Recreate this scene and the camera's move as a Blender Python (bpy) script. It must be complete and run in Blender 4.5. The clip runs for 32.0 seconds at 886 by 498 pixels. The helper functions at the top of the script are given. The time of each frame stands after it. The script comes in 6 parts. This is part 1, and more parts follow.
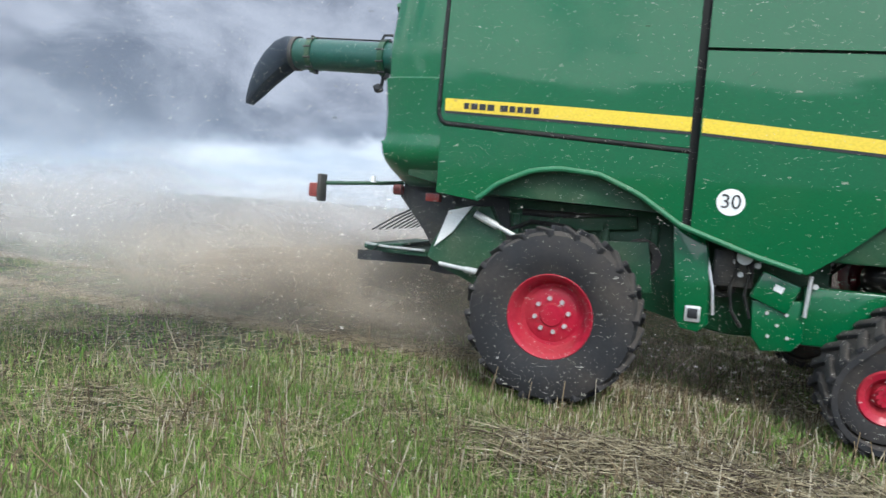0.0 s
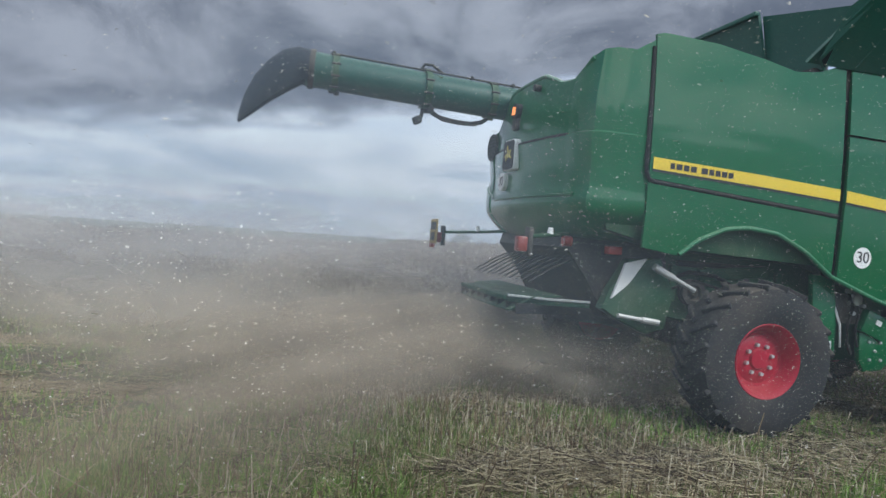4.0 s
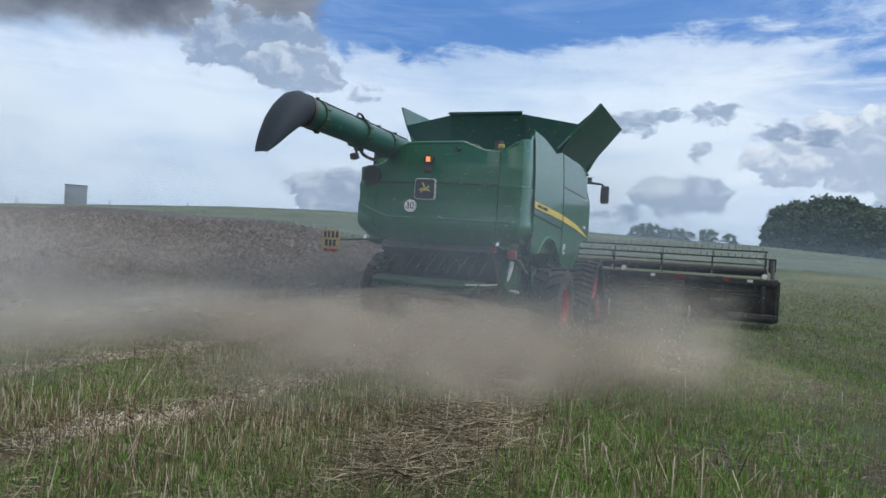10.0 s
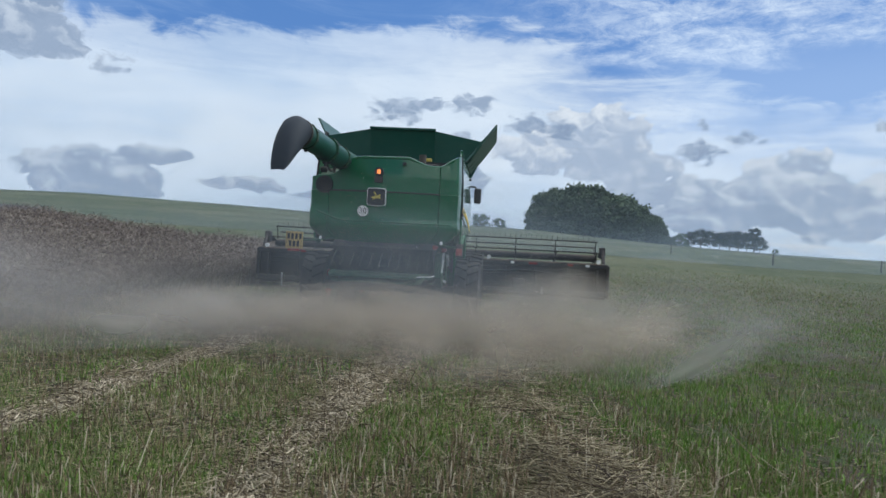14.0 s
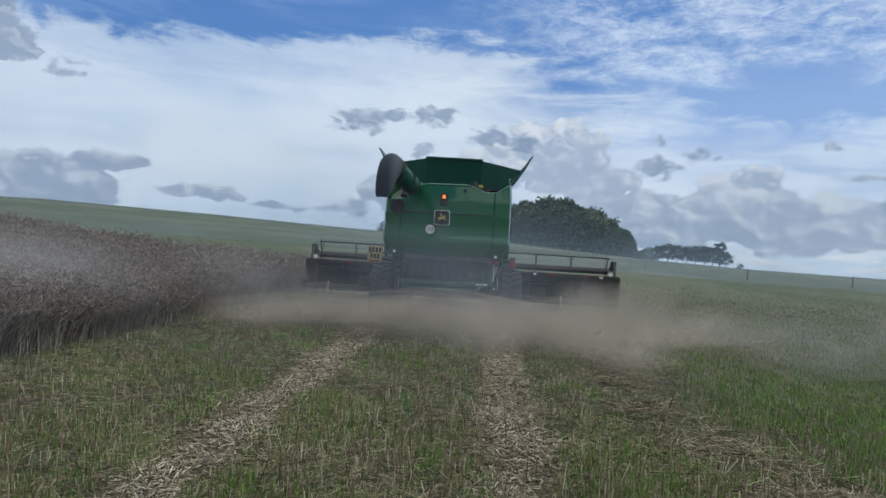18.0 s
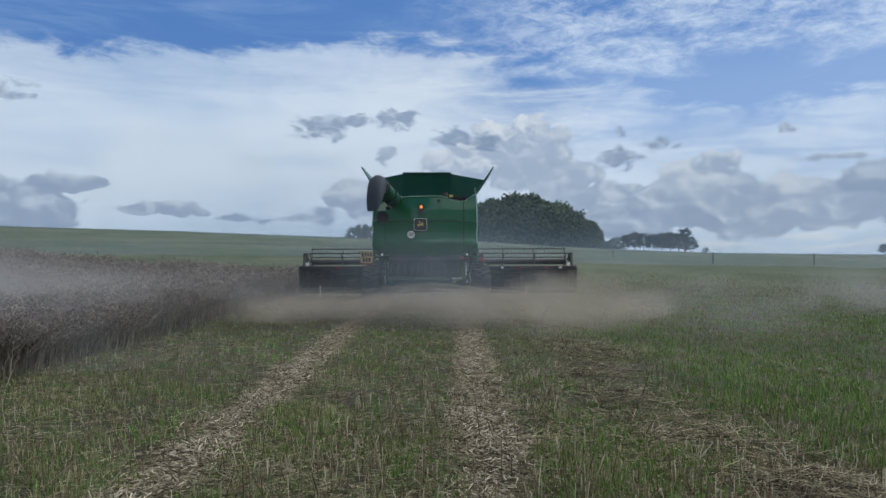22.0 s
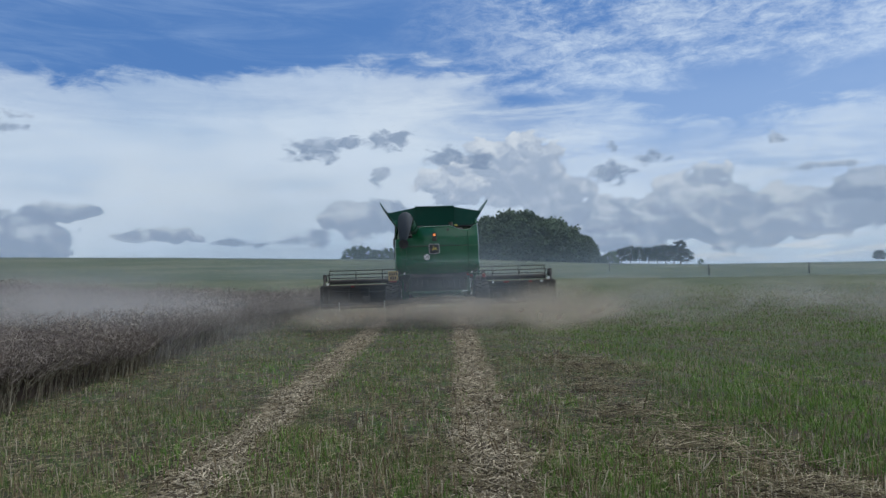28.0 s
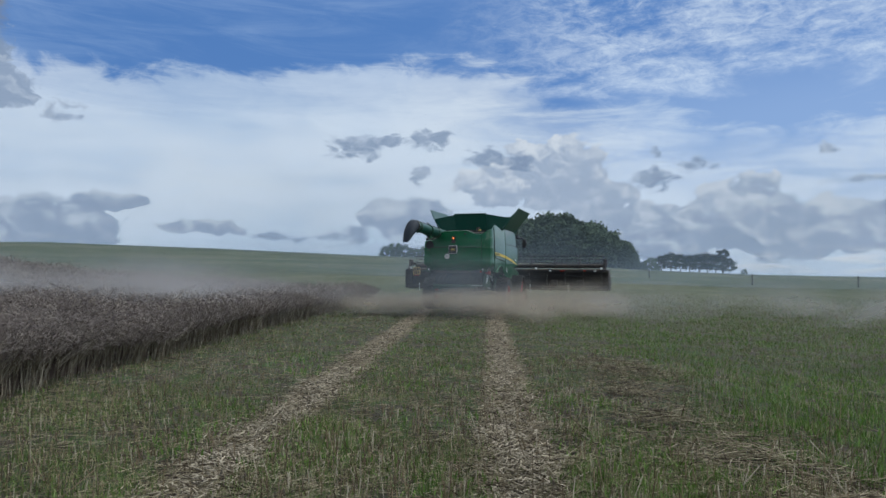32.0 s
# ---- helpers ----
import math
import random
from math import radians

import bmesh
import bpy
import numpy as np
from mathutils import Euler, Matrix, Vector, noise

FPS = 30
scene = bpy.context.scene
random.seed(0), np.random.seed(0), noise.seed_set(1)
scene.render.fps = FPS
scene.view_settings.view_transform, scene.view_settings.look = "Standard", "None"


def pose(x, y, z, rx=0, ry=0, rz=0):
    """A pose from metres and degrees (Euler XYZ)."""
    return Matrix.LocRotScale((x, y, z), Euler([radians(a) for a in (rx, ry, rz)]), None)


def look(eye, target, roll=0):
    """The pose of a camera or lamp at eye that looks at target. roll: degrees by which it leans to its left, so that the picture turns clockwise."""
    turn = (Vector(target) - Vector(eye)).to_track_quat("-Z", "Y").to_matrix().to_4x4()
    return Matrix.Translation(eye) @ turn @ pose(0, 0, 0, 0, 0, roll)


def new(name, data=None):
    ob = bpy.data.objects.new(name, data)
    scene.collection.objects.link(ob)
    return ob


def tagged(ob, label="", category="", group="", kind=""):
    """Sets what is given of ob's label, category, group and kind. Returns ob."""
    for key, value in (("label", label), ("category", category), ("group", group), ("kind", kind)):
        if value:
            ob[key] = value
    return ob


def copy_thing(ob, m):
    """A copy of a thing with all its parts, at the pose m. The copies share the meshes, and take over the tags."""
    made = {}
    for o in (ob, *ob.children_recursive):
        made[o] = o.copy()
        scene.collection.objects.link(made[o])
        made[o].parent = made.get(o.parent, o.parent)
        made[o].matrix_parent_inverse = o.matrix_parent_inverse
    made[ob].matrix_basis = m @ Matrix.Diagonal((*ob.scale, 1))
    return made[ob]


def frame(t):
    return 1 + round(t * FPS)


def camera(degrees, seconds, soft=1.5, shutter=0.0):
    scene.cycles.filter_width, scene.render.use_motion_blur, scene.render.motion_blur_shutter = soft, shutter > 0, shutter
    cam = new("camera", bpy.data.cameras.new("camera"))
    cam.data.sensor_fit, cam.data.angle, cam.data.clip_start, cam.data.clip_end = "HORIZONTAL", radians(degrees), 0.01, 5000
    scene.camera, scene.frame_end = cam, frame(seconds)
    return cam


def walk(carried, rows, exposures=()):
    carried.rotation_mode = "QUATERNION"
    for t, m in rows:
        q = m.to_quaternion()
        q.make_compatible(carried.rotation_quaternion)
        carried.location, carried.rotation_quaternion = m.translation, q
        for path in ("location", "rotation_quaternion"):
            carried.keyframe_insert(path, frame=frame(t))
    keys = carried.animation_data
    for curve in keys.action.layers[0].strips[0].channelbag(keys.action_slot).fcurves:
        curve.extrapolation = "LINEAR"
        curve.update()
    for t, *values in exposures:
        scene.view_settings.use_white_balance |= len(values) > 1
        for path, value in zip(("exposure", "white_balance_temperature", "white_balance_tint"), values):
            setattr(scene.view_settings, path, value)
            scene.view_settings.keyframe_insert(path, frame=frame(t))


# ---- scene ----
from functools import lru_cache

# camera path: seconds, x, y, z, heading, tilt, lean in degrees (heading 0 looks along +Y, positive to the left)
CAMERA_ROWS = [
    (0, 7.104, 1.148, 1.595, 110.37, -4.01, 4.31), (0.5, 7.093, 0.815, 1.587, 109.43, -3.99, 4.56),
    (1, 7.104, 0.47, 1.589, 106.66, -3.9, 4.78), (1.5, 7.17, 0.148, 1.6, 102.99, -3.87, 4.69),
    (2, 7.165, -0.168, 1.607, 97.4, -3.55, 4.74), (2.5, 7.113, -0.46, 1.607, 91.22, -3.07, 4.9),
    (3, 7.066, -0.748, 1.6, 84.61, -2.28, 5.25), (3.5, 7.01, -1.073, 1.588, 78.45, -1.57, 5.14),
    (5.5, 7.032, -1.882, 1.523, 64.09, 0.15, 4.48), (6, 6.926, -2.187, 1.505, 58.4, 0, 5),
    (6.5, 6.8, -2.489, 1.498, 52.34, -0.41, 5.25), (7, 6.605, -2.749, 1.498, 46.35, -1.02, 5.34),
    (7.5, 6.397, -2.963, 1.499, 40.94, -1.36, 5.52), (8, 6.11, -3.161, 1.503, 36.61, -1.2, 5.21),
    (8.5, 5.802, -3.318, 1.512, 32.9, -1.18, 5.13), (9, 5.495, -3.5, 1.534, 29.56, -0.94, 4.76),
    (9.5, 5.15, -3.709, 1.558, 26.68, -0.57, 4.07), (10, 4.836, -3.833, 1.574, 23.48, -0.4, 3.54),
    (10.5, 4.495, -3.885, 1.583, 20.17, -0.23, 3.24), (11, 4.126, -3.941, 1.575, 17, -0.29, 2.97),
    (11.5, 3.763, -3.932, 1.573, 13.66, -0.63, 3.1), (12, 3.417, -3.809, 1.586, 10.77, -0.86, 3.39),
    (12.5, 3.066, -3.68, 1.61, 8.27, -0.92, 3.37), (13, 2.725, -3.553, 1.635, 6.37, -0.71, 3.08),
    (13.5, 2.369, -3.449, 1.648, 5.31, -0.8, 3.11), (14, 2.008, -3.356, 1.652, 4.63, -0.65, 2.95),
    (14.5, 1.597, -3.266, 1.653, 4.3, -0.47, 2.98), (15, 1.218, -3.132, 1.659, 4.01, -0.4, 3.25),
    (15.5, 0.886, -2.962, 1.67, 3.77, -0.32, 3.51), (17.5, 0.084, -2.666, 1.621, 2.83, -0.34, 3.96),
    (18, -0.04, -2.662, 1.621, 1.5, 0.44, 3.52), (18.5, -0.055, -2.649, 1.623, -0.18, 1.01, 2.78),
    (19, -0.004, -2.632, 1.623, -1.39, 1.29, 1.88), (19.5, 0.033, -2.612, 1.62, -2.13, 1.23, 1.28),
    (20, 0.042, -2.593, 1.615, -2.51, 0.97, 0.95), (20.5, 0.039, -2.579, 1.609, -2.57, 0.67, 0.66),
    (21, 0.042, -2.565, 1.604, -2.18, 0.47, 0.37), (21.5, 0.039, -2.543, 1.6, -1.62, 0.46, 0.15),
    (22, 0.038, -2.522, 1.599, -1, 0.66, -0.1), (22.5, 0.035, -2.51, 1.599, -0.47, 0.95, -0.24),
    (23, 0.039, -2.505, 1.601, -0.27, 1.29, -0.5), (23.5, 0.041, -2.502, 1.602, -0.4, 1.52, -0.65),
    (24, 0.042, -2.508, 1.601, -0.67, 1.59, -0.82), (24.5, 0.033, -2.522, 1.601, -0.87, 1.52, -1.01),
    (25, 0.03, -2.533, 1.601, -0.93, 1.43, -1.1), (25.5, 0.032, -2.537, 1.603, -0.95, 1.39, -1.14),
    (27.5, 0.026, -2.585, 1.615, -1.25, 2.08, -1.62), (28, 0.019, -2.576, 1.611, -1.37, 2.21, -1.74),
    (28.5, 0.025, -2.561, 1.607, -1.48, 2.37, -1.83), (29, 0.044, -2.533, 1.604, -1.53, 2.55, -1.92),
    (29.5, 0.065, -2.485, 1.598, -1.54, 2.71, -1.69), (30, 0.089, -2.427, 1.588, -1.47, 2.88, -1.59),
    (30.5, 0.109, -2.373, 1.573, -1.26, 2.86, -1.09), (31, 0.114, -2.337, 1.555, -0.97, 2.64, -0.52),
    (31.5, 0.101, -2.325, 1.536, -0.19, 2.4, 0.12), (32, 0.065, -2.334, 1.519, 1.72, 2.27, 0.43)]
COMBINE_ROWS = [
    (0, -0.085, 0, 0.044, 2.56), (0.5, -0.063, 0.411, 0.041, 1.96), (1, -0.04, 0.822, 0.037, 1.37),
    (1.5, -0.019, 1.232, 0.033, 0.73), (2, 0.005, 1.642, 0.029, 0.07), (2.5, 0.03, 2.049, 0.025, -0.6),
    (3, 0.056, 2.451, 0.022, -1.29), (3.5, 0.081, 2.854, 0.019, -1.88), (5.5, 0.155, 4.445, 0.019, -0.51),
    (6, 0.172, 4.846, 0.013, -0.41), (6.5, 0.188, 5.246, 0.005, -0.35), (7, 0.205, 5.645, -0.005, -0.25),
    (7.5, 0.219, 6.041, -0.016, -0.03), (8, 0.232, 6.436, -0.029, 0.26), (8.5, 0.24, 6.829, -0.042, 0.53),
    (9, 0.241, 7.221, -0.055, 0.8), (9.5, 0.232, 7.615, -0.068, 1.04), (10, 0.213, 8.012, -0.079, 1.23),
    (10.5, 0.182, 8.414, -0.087, 1.41), (11, 0.143, 8.826, -0.093, 1.62), (11.5, 0.097, 9.244, -0.098, 1.73),
    (12, 0.045, 9.667, -0.101, 1.7), (12.5, -0.015, 10.093, -0.102, 1.56), (13, -0.083, 10.519, -0.101, 1.28),
    (13.5, -0.157, 10.946, -0.098, 0.93), (14, -0.232, 11.374, -0.094, 0.51), (14.5, -0.304, 11.803, -0.089, 0.05),
    (15, -0.368, 12.232, -0.085, -0.41), (15.5, -0.424, 12.66, -0.08, -0.84), (17.5, -0.394, 14.357, -0.071, -1.2),
    (18, -0.363, 14.773, -0.068, -1.2), (18.5, -0.332, 15.188, -0.064, -1.23), (19, -0.299, 15.599, -0.06, -1.3),
    (19.5, -0.265, 16.008, -0.055, -1.37), (20, -0.229, 16.413, -0.051, -1.41), (20.5, -0.194, 16.814, -0.046, -1.42),
    (21, -0.158, 17.211, -0.042, -1.4), (21.5, -0.123, 17.604, -0.037, -1.36), (22, -0.088, 17.993, -0.033, -1.32),
    (22.5, -0.052, 18.378, -0.029, -1.26), (23, -0.015, 18.76, -0.026, -1.16), (23.5, 0.024, 19.139, -0.022, -1.01),
    (24, 0.063, 19.516, -0.018, -0.83), (24.5, 0.103, 19.892, -0.014, -0.64), (25, 0.143, 20.267, -0.01, -0.43),
    (25.5, 0.182, 20.625, -0.006, -0.21), (27.5, 0.331, 22.193, 0.016, 1.17), (28, 0.364, 22.735, 0.024, 0.86),
    (28.5, 0.364, 23.298, 0.032, 0.4), (29, 0.329, 23.877, 0.041, -0.24), (29.5, 0.247, 24.476, 0.051, -1.03),
    (30, 0.148, 25.092, 0.062, -3.95), (30.5, 0.075, 25.726, 0.073, -7.45), (31, 0.062, 26.375, 0.085, -10.75),
    (31.5, 0.119, 27.036, 0.098, -13.41), (32, 0.231, 27.71, 0.111, -15.51)]


def camera_pose(x, y, z, heading, tilt, lean):
    return pose(x, y, z, 0, 0, heading) @ pose(0, 0, 0, 90 + tilt, 0, 0) @ pose(0, 0, 0, 0, 0, lean)


cam = camera(65.07, 32.0, soft=1.5, shutter=0.3)
walk(cam, [(t, camera_pose(*r)) for t, *r in CAMERA_ROWS],
     exposures=[(0, 0.92, 5950, 6), (1.5, 0.66, 5950, 6), (3.5, 0.44, 6000, 6), (6, 0.12, 6000, 6), (8, 0.14, 6000, 6), (18, -0.08, 5980, 6), (32, -0.2, 5900, 6)])
scene.cycles.transparent_max_bounces = 32

# ------------------------------------------------------------------ world, sun
SUN_HEADING, SUN_HEIGHT = -60.0, 42.0


class Nodes:
    """Short way to write node trees."""

    def __init__(self, tree):
        self.tree, self.links = tree, tree.links
        tree.nodes.clear()

    def put(self, kind, **values):
        n = self.tree.nodes.new("ShaderNode" + kind)
        for key, value in values.items():
            setattr(n, key, value) if not key.startswith("in_") else None
        return n

    def join(self, a, socket):
        if isinstance(a, bpy.types.NodeSocket):
            self.links.new(a, socket)
        elif isinstance(a, (tuple, list)) and len(a) == 3 and socket.type == "RGBA":
            socket.default_value = (*a, 1)
        else:
            socket.default_value = a

    def math(self, op, a, b=0.0, c=0.0, clamp=False):
        n = self.put("Math", operation=op, use_clamp=clamp)
        for s, v in zip(n.inputs, (a, b, c)):
            self.join(v, s)
        return n.outputs[0]

    def mul(self, a, b):
        return self.math("MULTIPLY", a, b)

    def add(self, a, b):
        return self.math("ADD", a, b)

    def sub(self, a, b):
        return self.math("SUBTRACT", a, b)

    def step(self, x, lo, hi, a=0.0, b=1.0):
        n = self.put("MapRange", interpolation_type="SMOOTHSTEP")
        for s, v in zip(n.inputs[:5], (x, lo, hi, a, b)):
            self.join(v, s)
        return n.outputs[0]

    def mix(self, f, a, b):
        n = self.put("Mix", data_type="RGBA")
        self.join(f, n.inputs[0]), self.join(a, n.inputs[6]), self.join(b, n.inputs[7])
        return n.outputs[2]

    def noise(self, vector=None, scale=5.0, detail=4.0, rough=0.55, distort=0.0):
        n = self.put("TexNoise")
        if vector is not None:
            self.links.new(vector, n.inputs["Vector"])
        for key, v in (("Scale", scale), ("Detail", detail), ("Roughness", rough), ("Distortion", distort)):
            n.inputs[key].default_value = v
        return n.outputs["Fac"]

    def map(self, vector, loc=(0, 0, 0), rot=(0, 0, 0), scale=(1, 1, 1)):
        n = self.put("Mapping")
        self.links.new(vector, n.inputs[0])
        n.inputs[1].default_value, n.inputs[2].default_value, n.inputs[3].default_value = loc, rot, scale
        return n.outputs[0]

    def xyz(self, v):
        n = self.put("SeparateXYZ")
        self.links.new(v, n.inputs[0])
        return n.outputs

    def vec(self, x, y, z):
        n = self.put("CombineXYZ")
        for s, v in zip(n.inputs, (x, y, z)):
            self.join(v, s)
        return n.outputs[0]


def build_world():
    world = bpy.data.worlds.new("sky")
    scene.world = world
    world.use_nodes = True
    k = Nodes(world.node_tree)
    sky = k.put("TexSky", sky_type="NISHITA", sun_disc=False, sun_elevation=radians(SUN_HEIGHT), sun_rotation=radians(-SUN_HEADING))
    sky.altitude, sky.air_density, sky.dust_density, sky.ozone_density = 50, 1.0, 0.6, 2.2
    d = k.put("TexCoord").outputs["Generated"]
    x, y, z = k.xyz(d)
    az = k.math("DEGREES", k.math("ARCTAN2", k.mul(x, -1), y))
    el = k.math("DEGREES", k.math("ARCSINE", z))
    dome = k.vec(az, el, 0.0)
    blue = k.mix(0.65, sky.outputs[0], (1.10, 2.72, 6.9))
    scaled = k.put("VectorMath", operation="SCALE")
    k.links.new(blue, scaled.inputs[0])
    scaled.inputs[3].default_value = 0.092
    col = scaled.outputs[0]
    # the upper edge of the white bank, height against heading
    def along(points):
        n = k.put("ValToRGB")
        r = n.color_ramp
        r.interpolation = "B_SPLINE"
        while len(r.elements) < len(points):
            r.elements.new(0.5)
        for e, (p, h) in zip(r.elements, sorted((0.5 - p / 120, h) for p, h in points)):
            e.position, e.color = p, (h / 20, h / 20, h / 20, 1)
        k.links.new(k.sub(0.5, k.mul(az, 1 / 120)), n.inputs[0])
        return k.mul(n.outputs[0], 20.0)
    streak = k.noise(k.map(dome, rot=(0, 0, radians(-17)), scale=(0.028, 0.19, 1)), 2.8, 10, 0.64, 0.7)
    tuft = k.noise(k.map(dome, rot=(0, 0, radians(-48)), scale=(0.16, 0.34, 1)), 1.6, 9, 0.60, 0.8)
    broad = k.noise(k.map(dome, scale=(0.035, 0.07, 1)), 1.5, 4, 0.5, 0.2)
    right = k.step(az, 5, -12)
    top = along([(60, 15.0), (31, 15.2), (18, 15.7), (8, 16.9), (1, 17.6), (-5, 16.2), (-8.5, 13.5), (-12, 13.7), (-17, 13.7), (-20, 11.5), (-26, 11.0), (-34, 12.1)])
    ragged = k.add(k.mul(k.sub(tuft, 0.5), 4.4), k.mul(k.sub(streak, 0.5), 2.4))
    depth = k.add(k.sub(top, el), ragged)
    body = k.add(k.mul(k.step(depth, -0.5, 1.1), 0.72), k.mul(k.step(depth, 0.6, 5.0), 0.28))
    lanes = k.step(k.add(k.mul(streak, 0.8), k.mul(tuft, 0.2)), 0.36, 0.62, 0.40, 1.0)
    lanes = k.math("MAXIMUM", lanes, k.step(k.sub(top, el), 2.5, 7.5))
    thin = k.mul(body, k.add(k.sub(1.0, right), k.mul(lanes, right)))
    bright = k.mix(k.step(k.add(k.mul(broad, 0.7), k.mul(streak, 0.3)), 0.33, 0.58), (0.60, 0.70, 0.84), (0.83, 0.87, 0.92))
    col = k.mix(k.mul(thin, 0.95), col, bright)
    # rippled veil up on the right
    ripple = k.noise(k.map(dome, rot=(0, 0, radians(12)), scale=(0.22, 0.55, 1)), 1.9, 10, 0.74, 0.4)
    patch = k.noise(k.map(dome, rot=(0, 0, radians(-10)), scale=(0.05, 0.16, 1)), 1.6, 5, 0.6, 0.4)
    reach = k.mul(k.step(k.add(el, k.mul(k.sub(patch, 0.5), 7.0)), 13.8, 15.8), k.step(k.add(az, k.mul(k.sub(patch, 0.5), 18.0)), 4, -13))
    veil = k.mul(reach, k.step(k.add(k.mul(ripple, 0.6), k.mul(patch, 0.45)), 0.38, 0.72))
    col = k.mix(k.mul(veil, 0.88), col, (0.86, 0.92, 1.0))
    wisp = k.mul(k.step(k.add(k.mul(streak, 0.6), k.mul(broad, 0.4)), 0.40, 0.70), k.step(az, -5, 8))
    col = k.mix(k.mul(wisp, 0.30), col, (0.62, 0.75, 0.95))
    # pale thin cloud between the streaks on the right
    col = k.mix(k.mul(k.mul(k.step(az, -6, -16), k.step(el, 20, 12)), 0.30), col, (0.66, 0.79, 1.0))
    # pale air low down
    col = k.mix(k.mul(k.step(el, 7.0, -1.0), 0.60), col, (0.58, 0.69, 0.84))
    # grey deck over the left of the view
    wob = k.noise(k.map(dome, scale=(0.07, 0.12, 1)), 1.3, 7, 0.6, 0.3)
    wob2 = k.noise(k.map(dome, scale=(0.03, 0.16, 1)), 2.0, 6, 0.6, 0.5)
    bands = k.mul(k.step(az, 48, 75), k.step(el, 14, 4))
    grey = k.mix(k.step(wob2, 0.35, 0.7), (0.60, 0.62, 0.65), (0.30, 0.35, 0.43))
    col = k.mix(k.mul(bands, 0.9), col, grey)
    base = k.add(3.4, k.mul(k.sub(136.0, k.math("MINIMUM", az, 136.0)), 0.125))
    base = k.sub(k.add(base, k.mul(k.sub(wob, 0.5), 6.0)), k.step(az, 72, 95, 0.0, 1.8))
    edge = k.step(k.sub(el, base), -0.7, 1.3)
    soft_edge = k.noise(k.map(dome, scale=(0.16, 0.22, 1)), 1.4, 7, 0.62, 0.2)
    right_edge = k.step(k.add(az, k.mul(k.sub(soft_edge, 0.5), 8.0)), 34.0, 36.0)
    far_edge = k.step(az, 178, 150)
    deck = k.mul(k.mul(edge, right_edge), far_edge)
    shade = k.mix(k.step(k.noise(k.map(dome, scale=(0.07, 0.11, 1)), 1.2, 7, 0.58, 0.3), 0.35, 0.68), (0.115, 0.13, 0.17), (0.31, 0.325, 0.375))
    shade = k.mix(k.step(k.sub(el, base), 2.5, -0.4), shade, (0.24, 0.265, 0.325))
    col = k.mix(deck, col, shade)
    # heaps of cumulus: heading, height, half width, half height, darkness
    wild = k.put("TexNoise")
    k.links.new(k.map(dome, scale=(0.5, 0.6, 1)), wild.inputs["Vector"])
    wild.inputs["Scale"].default_value, wild.inputs["Detail"].default_value = 1.3, 6
    wx, wy, _ = k.xyz(wild.outputs["Color"])
    wx, wy = k.mul(k.sub(wx, 0.5), 2.6), k.mul(k.sub(wy, 0.5), 1.9)
    def billow(dx, dy):
        """Height of the cloud's knobs at a place moved by dx, dy degrees."""
        at = k.vec(k.add(k.add(az, wx), dx), k.add(k.add(el, wy), dy), 0.0)
        total = None
        for scale, gain in (((0.33, 0.46, 1), 0.9), ((0.8, 1.05, 1), 0.32)):
            n = k.put("TexVoronoi", feature="SMOOTH_F1")
            k.links.new(k.map(at, scale=scale), n.inputs["Vector"])
            n.inputs["Scale"].default_value, n.inputs["Smoothness"].default_value = 1.0, 0.6
            h = k.mul(k.sub(0.5, n.outputs["Distance"]), gain)
            total = h if total is None else k.add(total, h)
        return k.add(total, k.mul(k.sub(k.noise(k.map(at, scale=(0.3, 0.42, 1)), 2.0, 8, 0.62, 0.2), 0.5), 1.1))
    knob = billow(0.0, 0.0)
    slope = k.sub(knob, billow(-0.45, 0.5))
    soft = k.noise(k.map(dome, scale=(0.11, 0.2, 1)), 1.5, 6, 0.6, 0.3)
    rag = k.mul(k.sub(k.noise(k.map(dome, scale=(0.34, 0.62, 1)), 1.6, 8, 0.60, 0.5), 0.5), 3.0)
    heaps = [(-30.0, 3.9, 11.0, 2.5, 0.60), (-34.0, 5.6, 5.0, 1.6, 0.75), (-24.5, 3.6, 6.5, 2.6, 0.45), (-21.5, 5.2, 5.2, 3.0, 0.38), (-13.5, 4.5, 7.5, 2.0, 0.6), (-17.0, 2.9, 7.0, 1.8, 0.65), (-10.0, 6.6, 5.0, 1.9, 0.3), (-3.2, 7.4, 5.0, 2.3, 0.3), (-6.5, 8.3, 6.2, 3.6, 0.25),
             (8.8, 10.5, 3.6, 1.7, 0.85), (3.1, 11.1, 3.2, 1.2, 0.85), (5.9, 11.1, 1.6, 0.7, 0.75), (3.6, 8.3, 1.6, 1.1, 0.7), (-15.2, 7.9, 2.8, 1.2, 0.9), (-18.4, 8.8, 2.1, 1.0, 0.9), (-15.3, 9.9, 0.8, 0.7, 0.7), (-27.4, 9.4, 1.4, 0.7, 0.7), (-30.0, 7.1, 3.8, 0.45, 0.45),
             (31.5, 3.6, 6.0, 2.6, 0.75), (27.5, 5.4, 4.0, 0.8, 0.7), (30.5, 11.6, 1.8, 1.2, 0.6), (5.0, 5.0, 4.4, 2.2, 0.6), (9.5, 3.4, 3.4, 1.1, 0.7), (14.8, 3.1, 3.0, 0.5, 0.75), (20.5, 3.7, 4.0, 0.7, 0.7), (39.5, 14.6, 7.0, 3.5, 0.95), (36.5, 13.2, 5.0, 2.4, 0.72), (-4.6, 9.3, 2.5, 1.5, 1.0), (-1.6, 9.6, 2.2, 1.3, 0.9)]
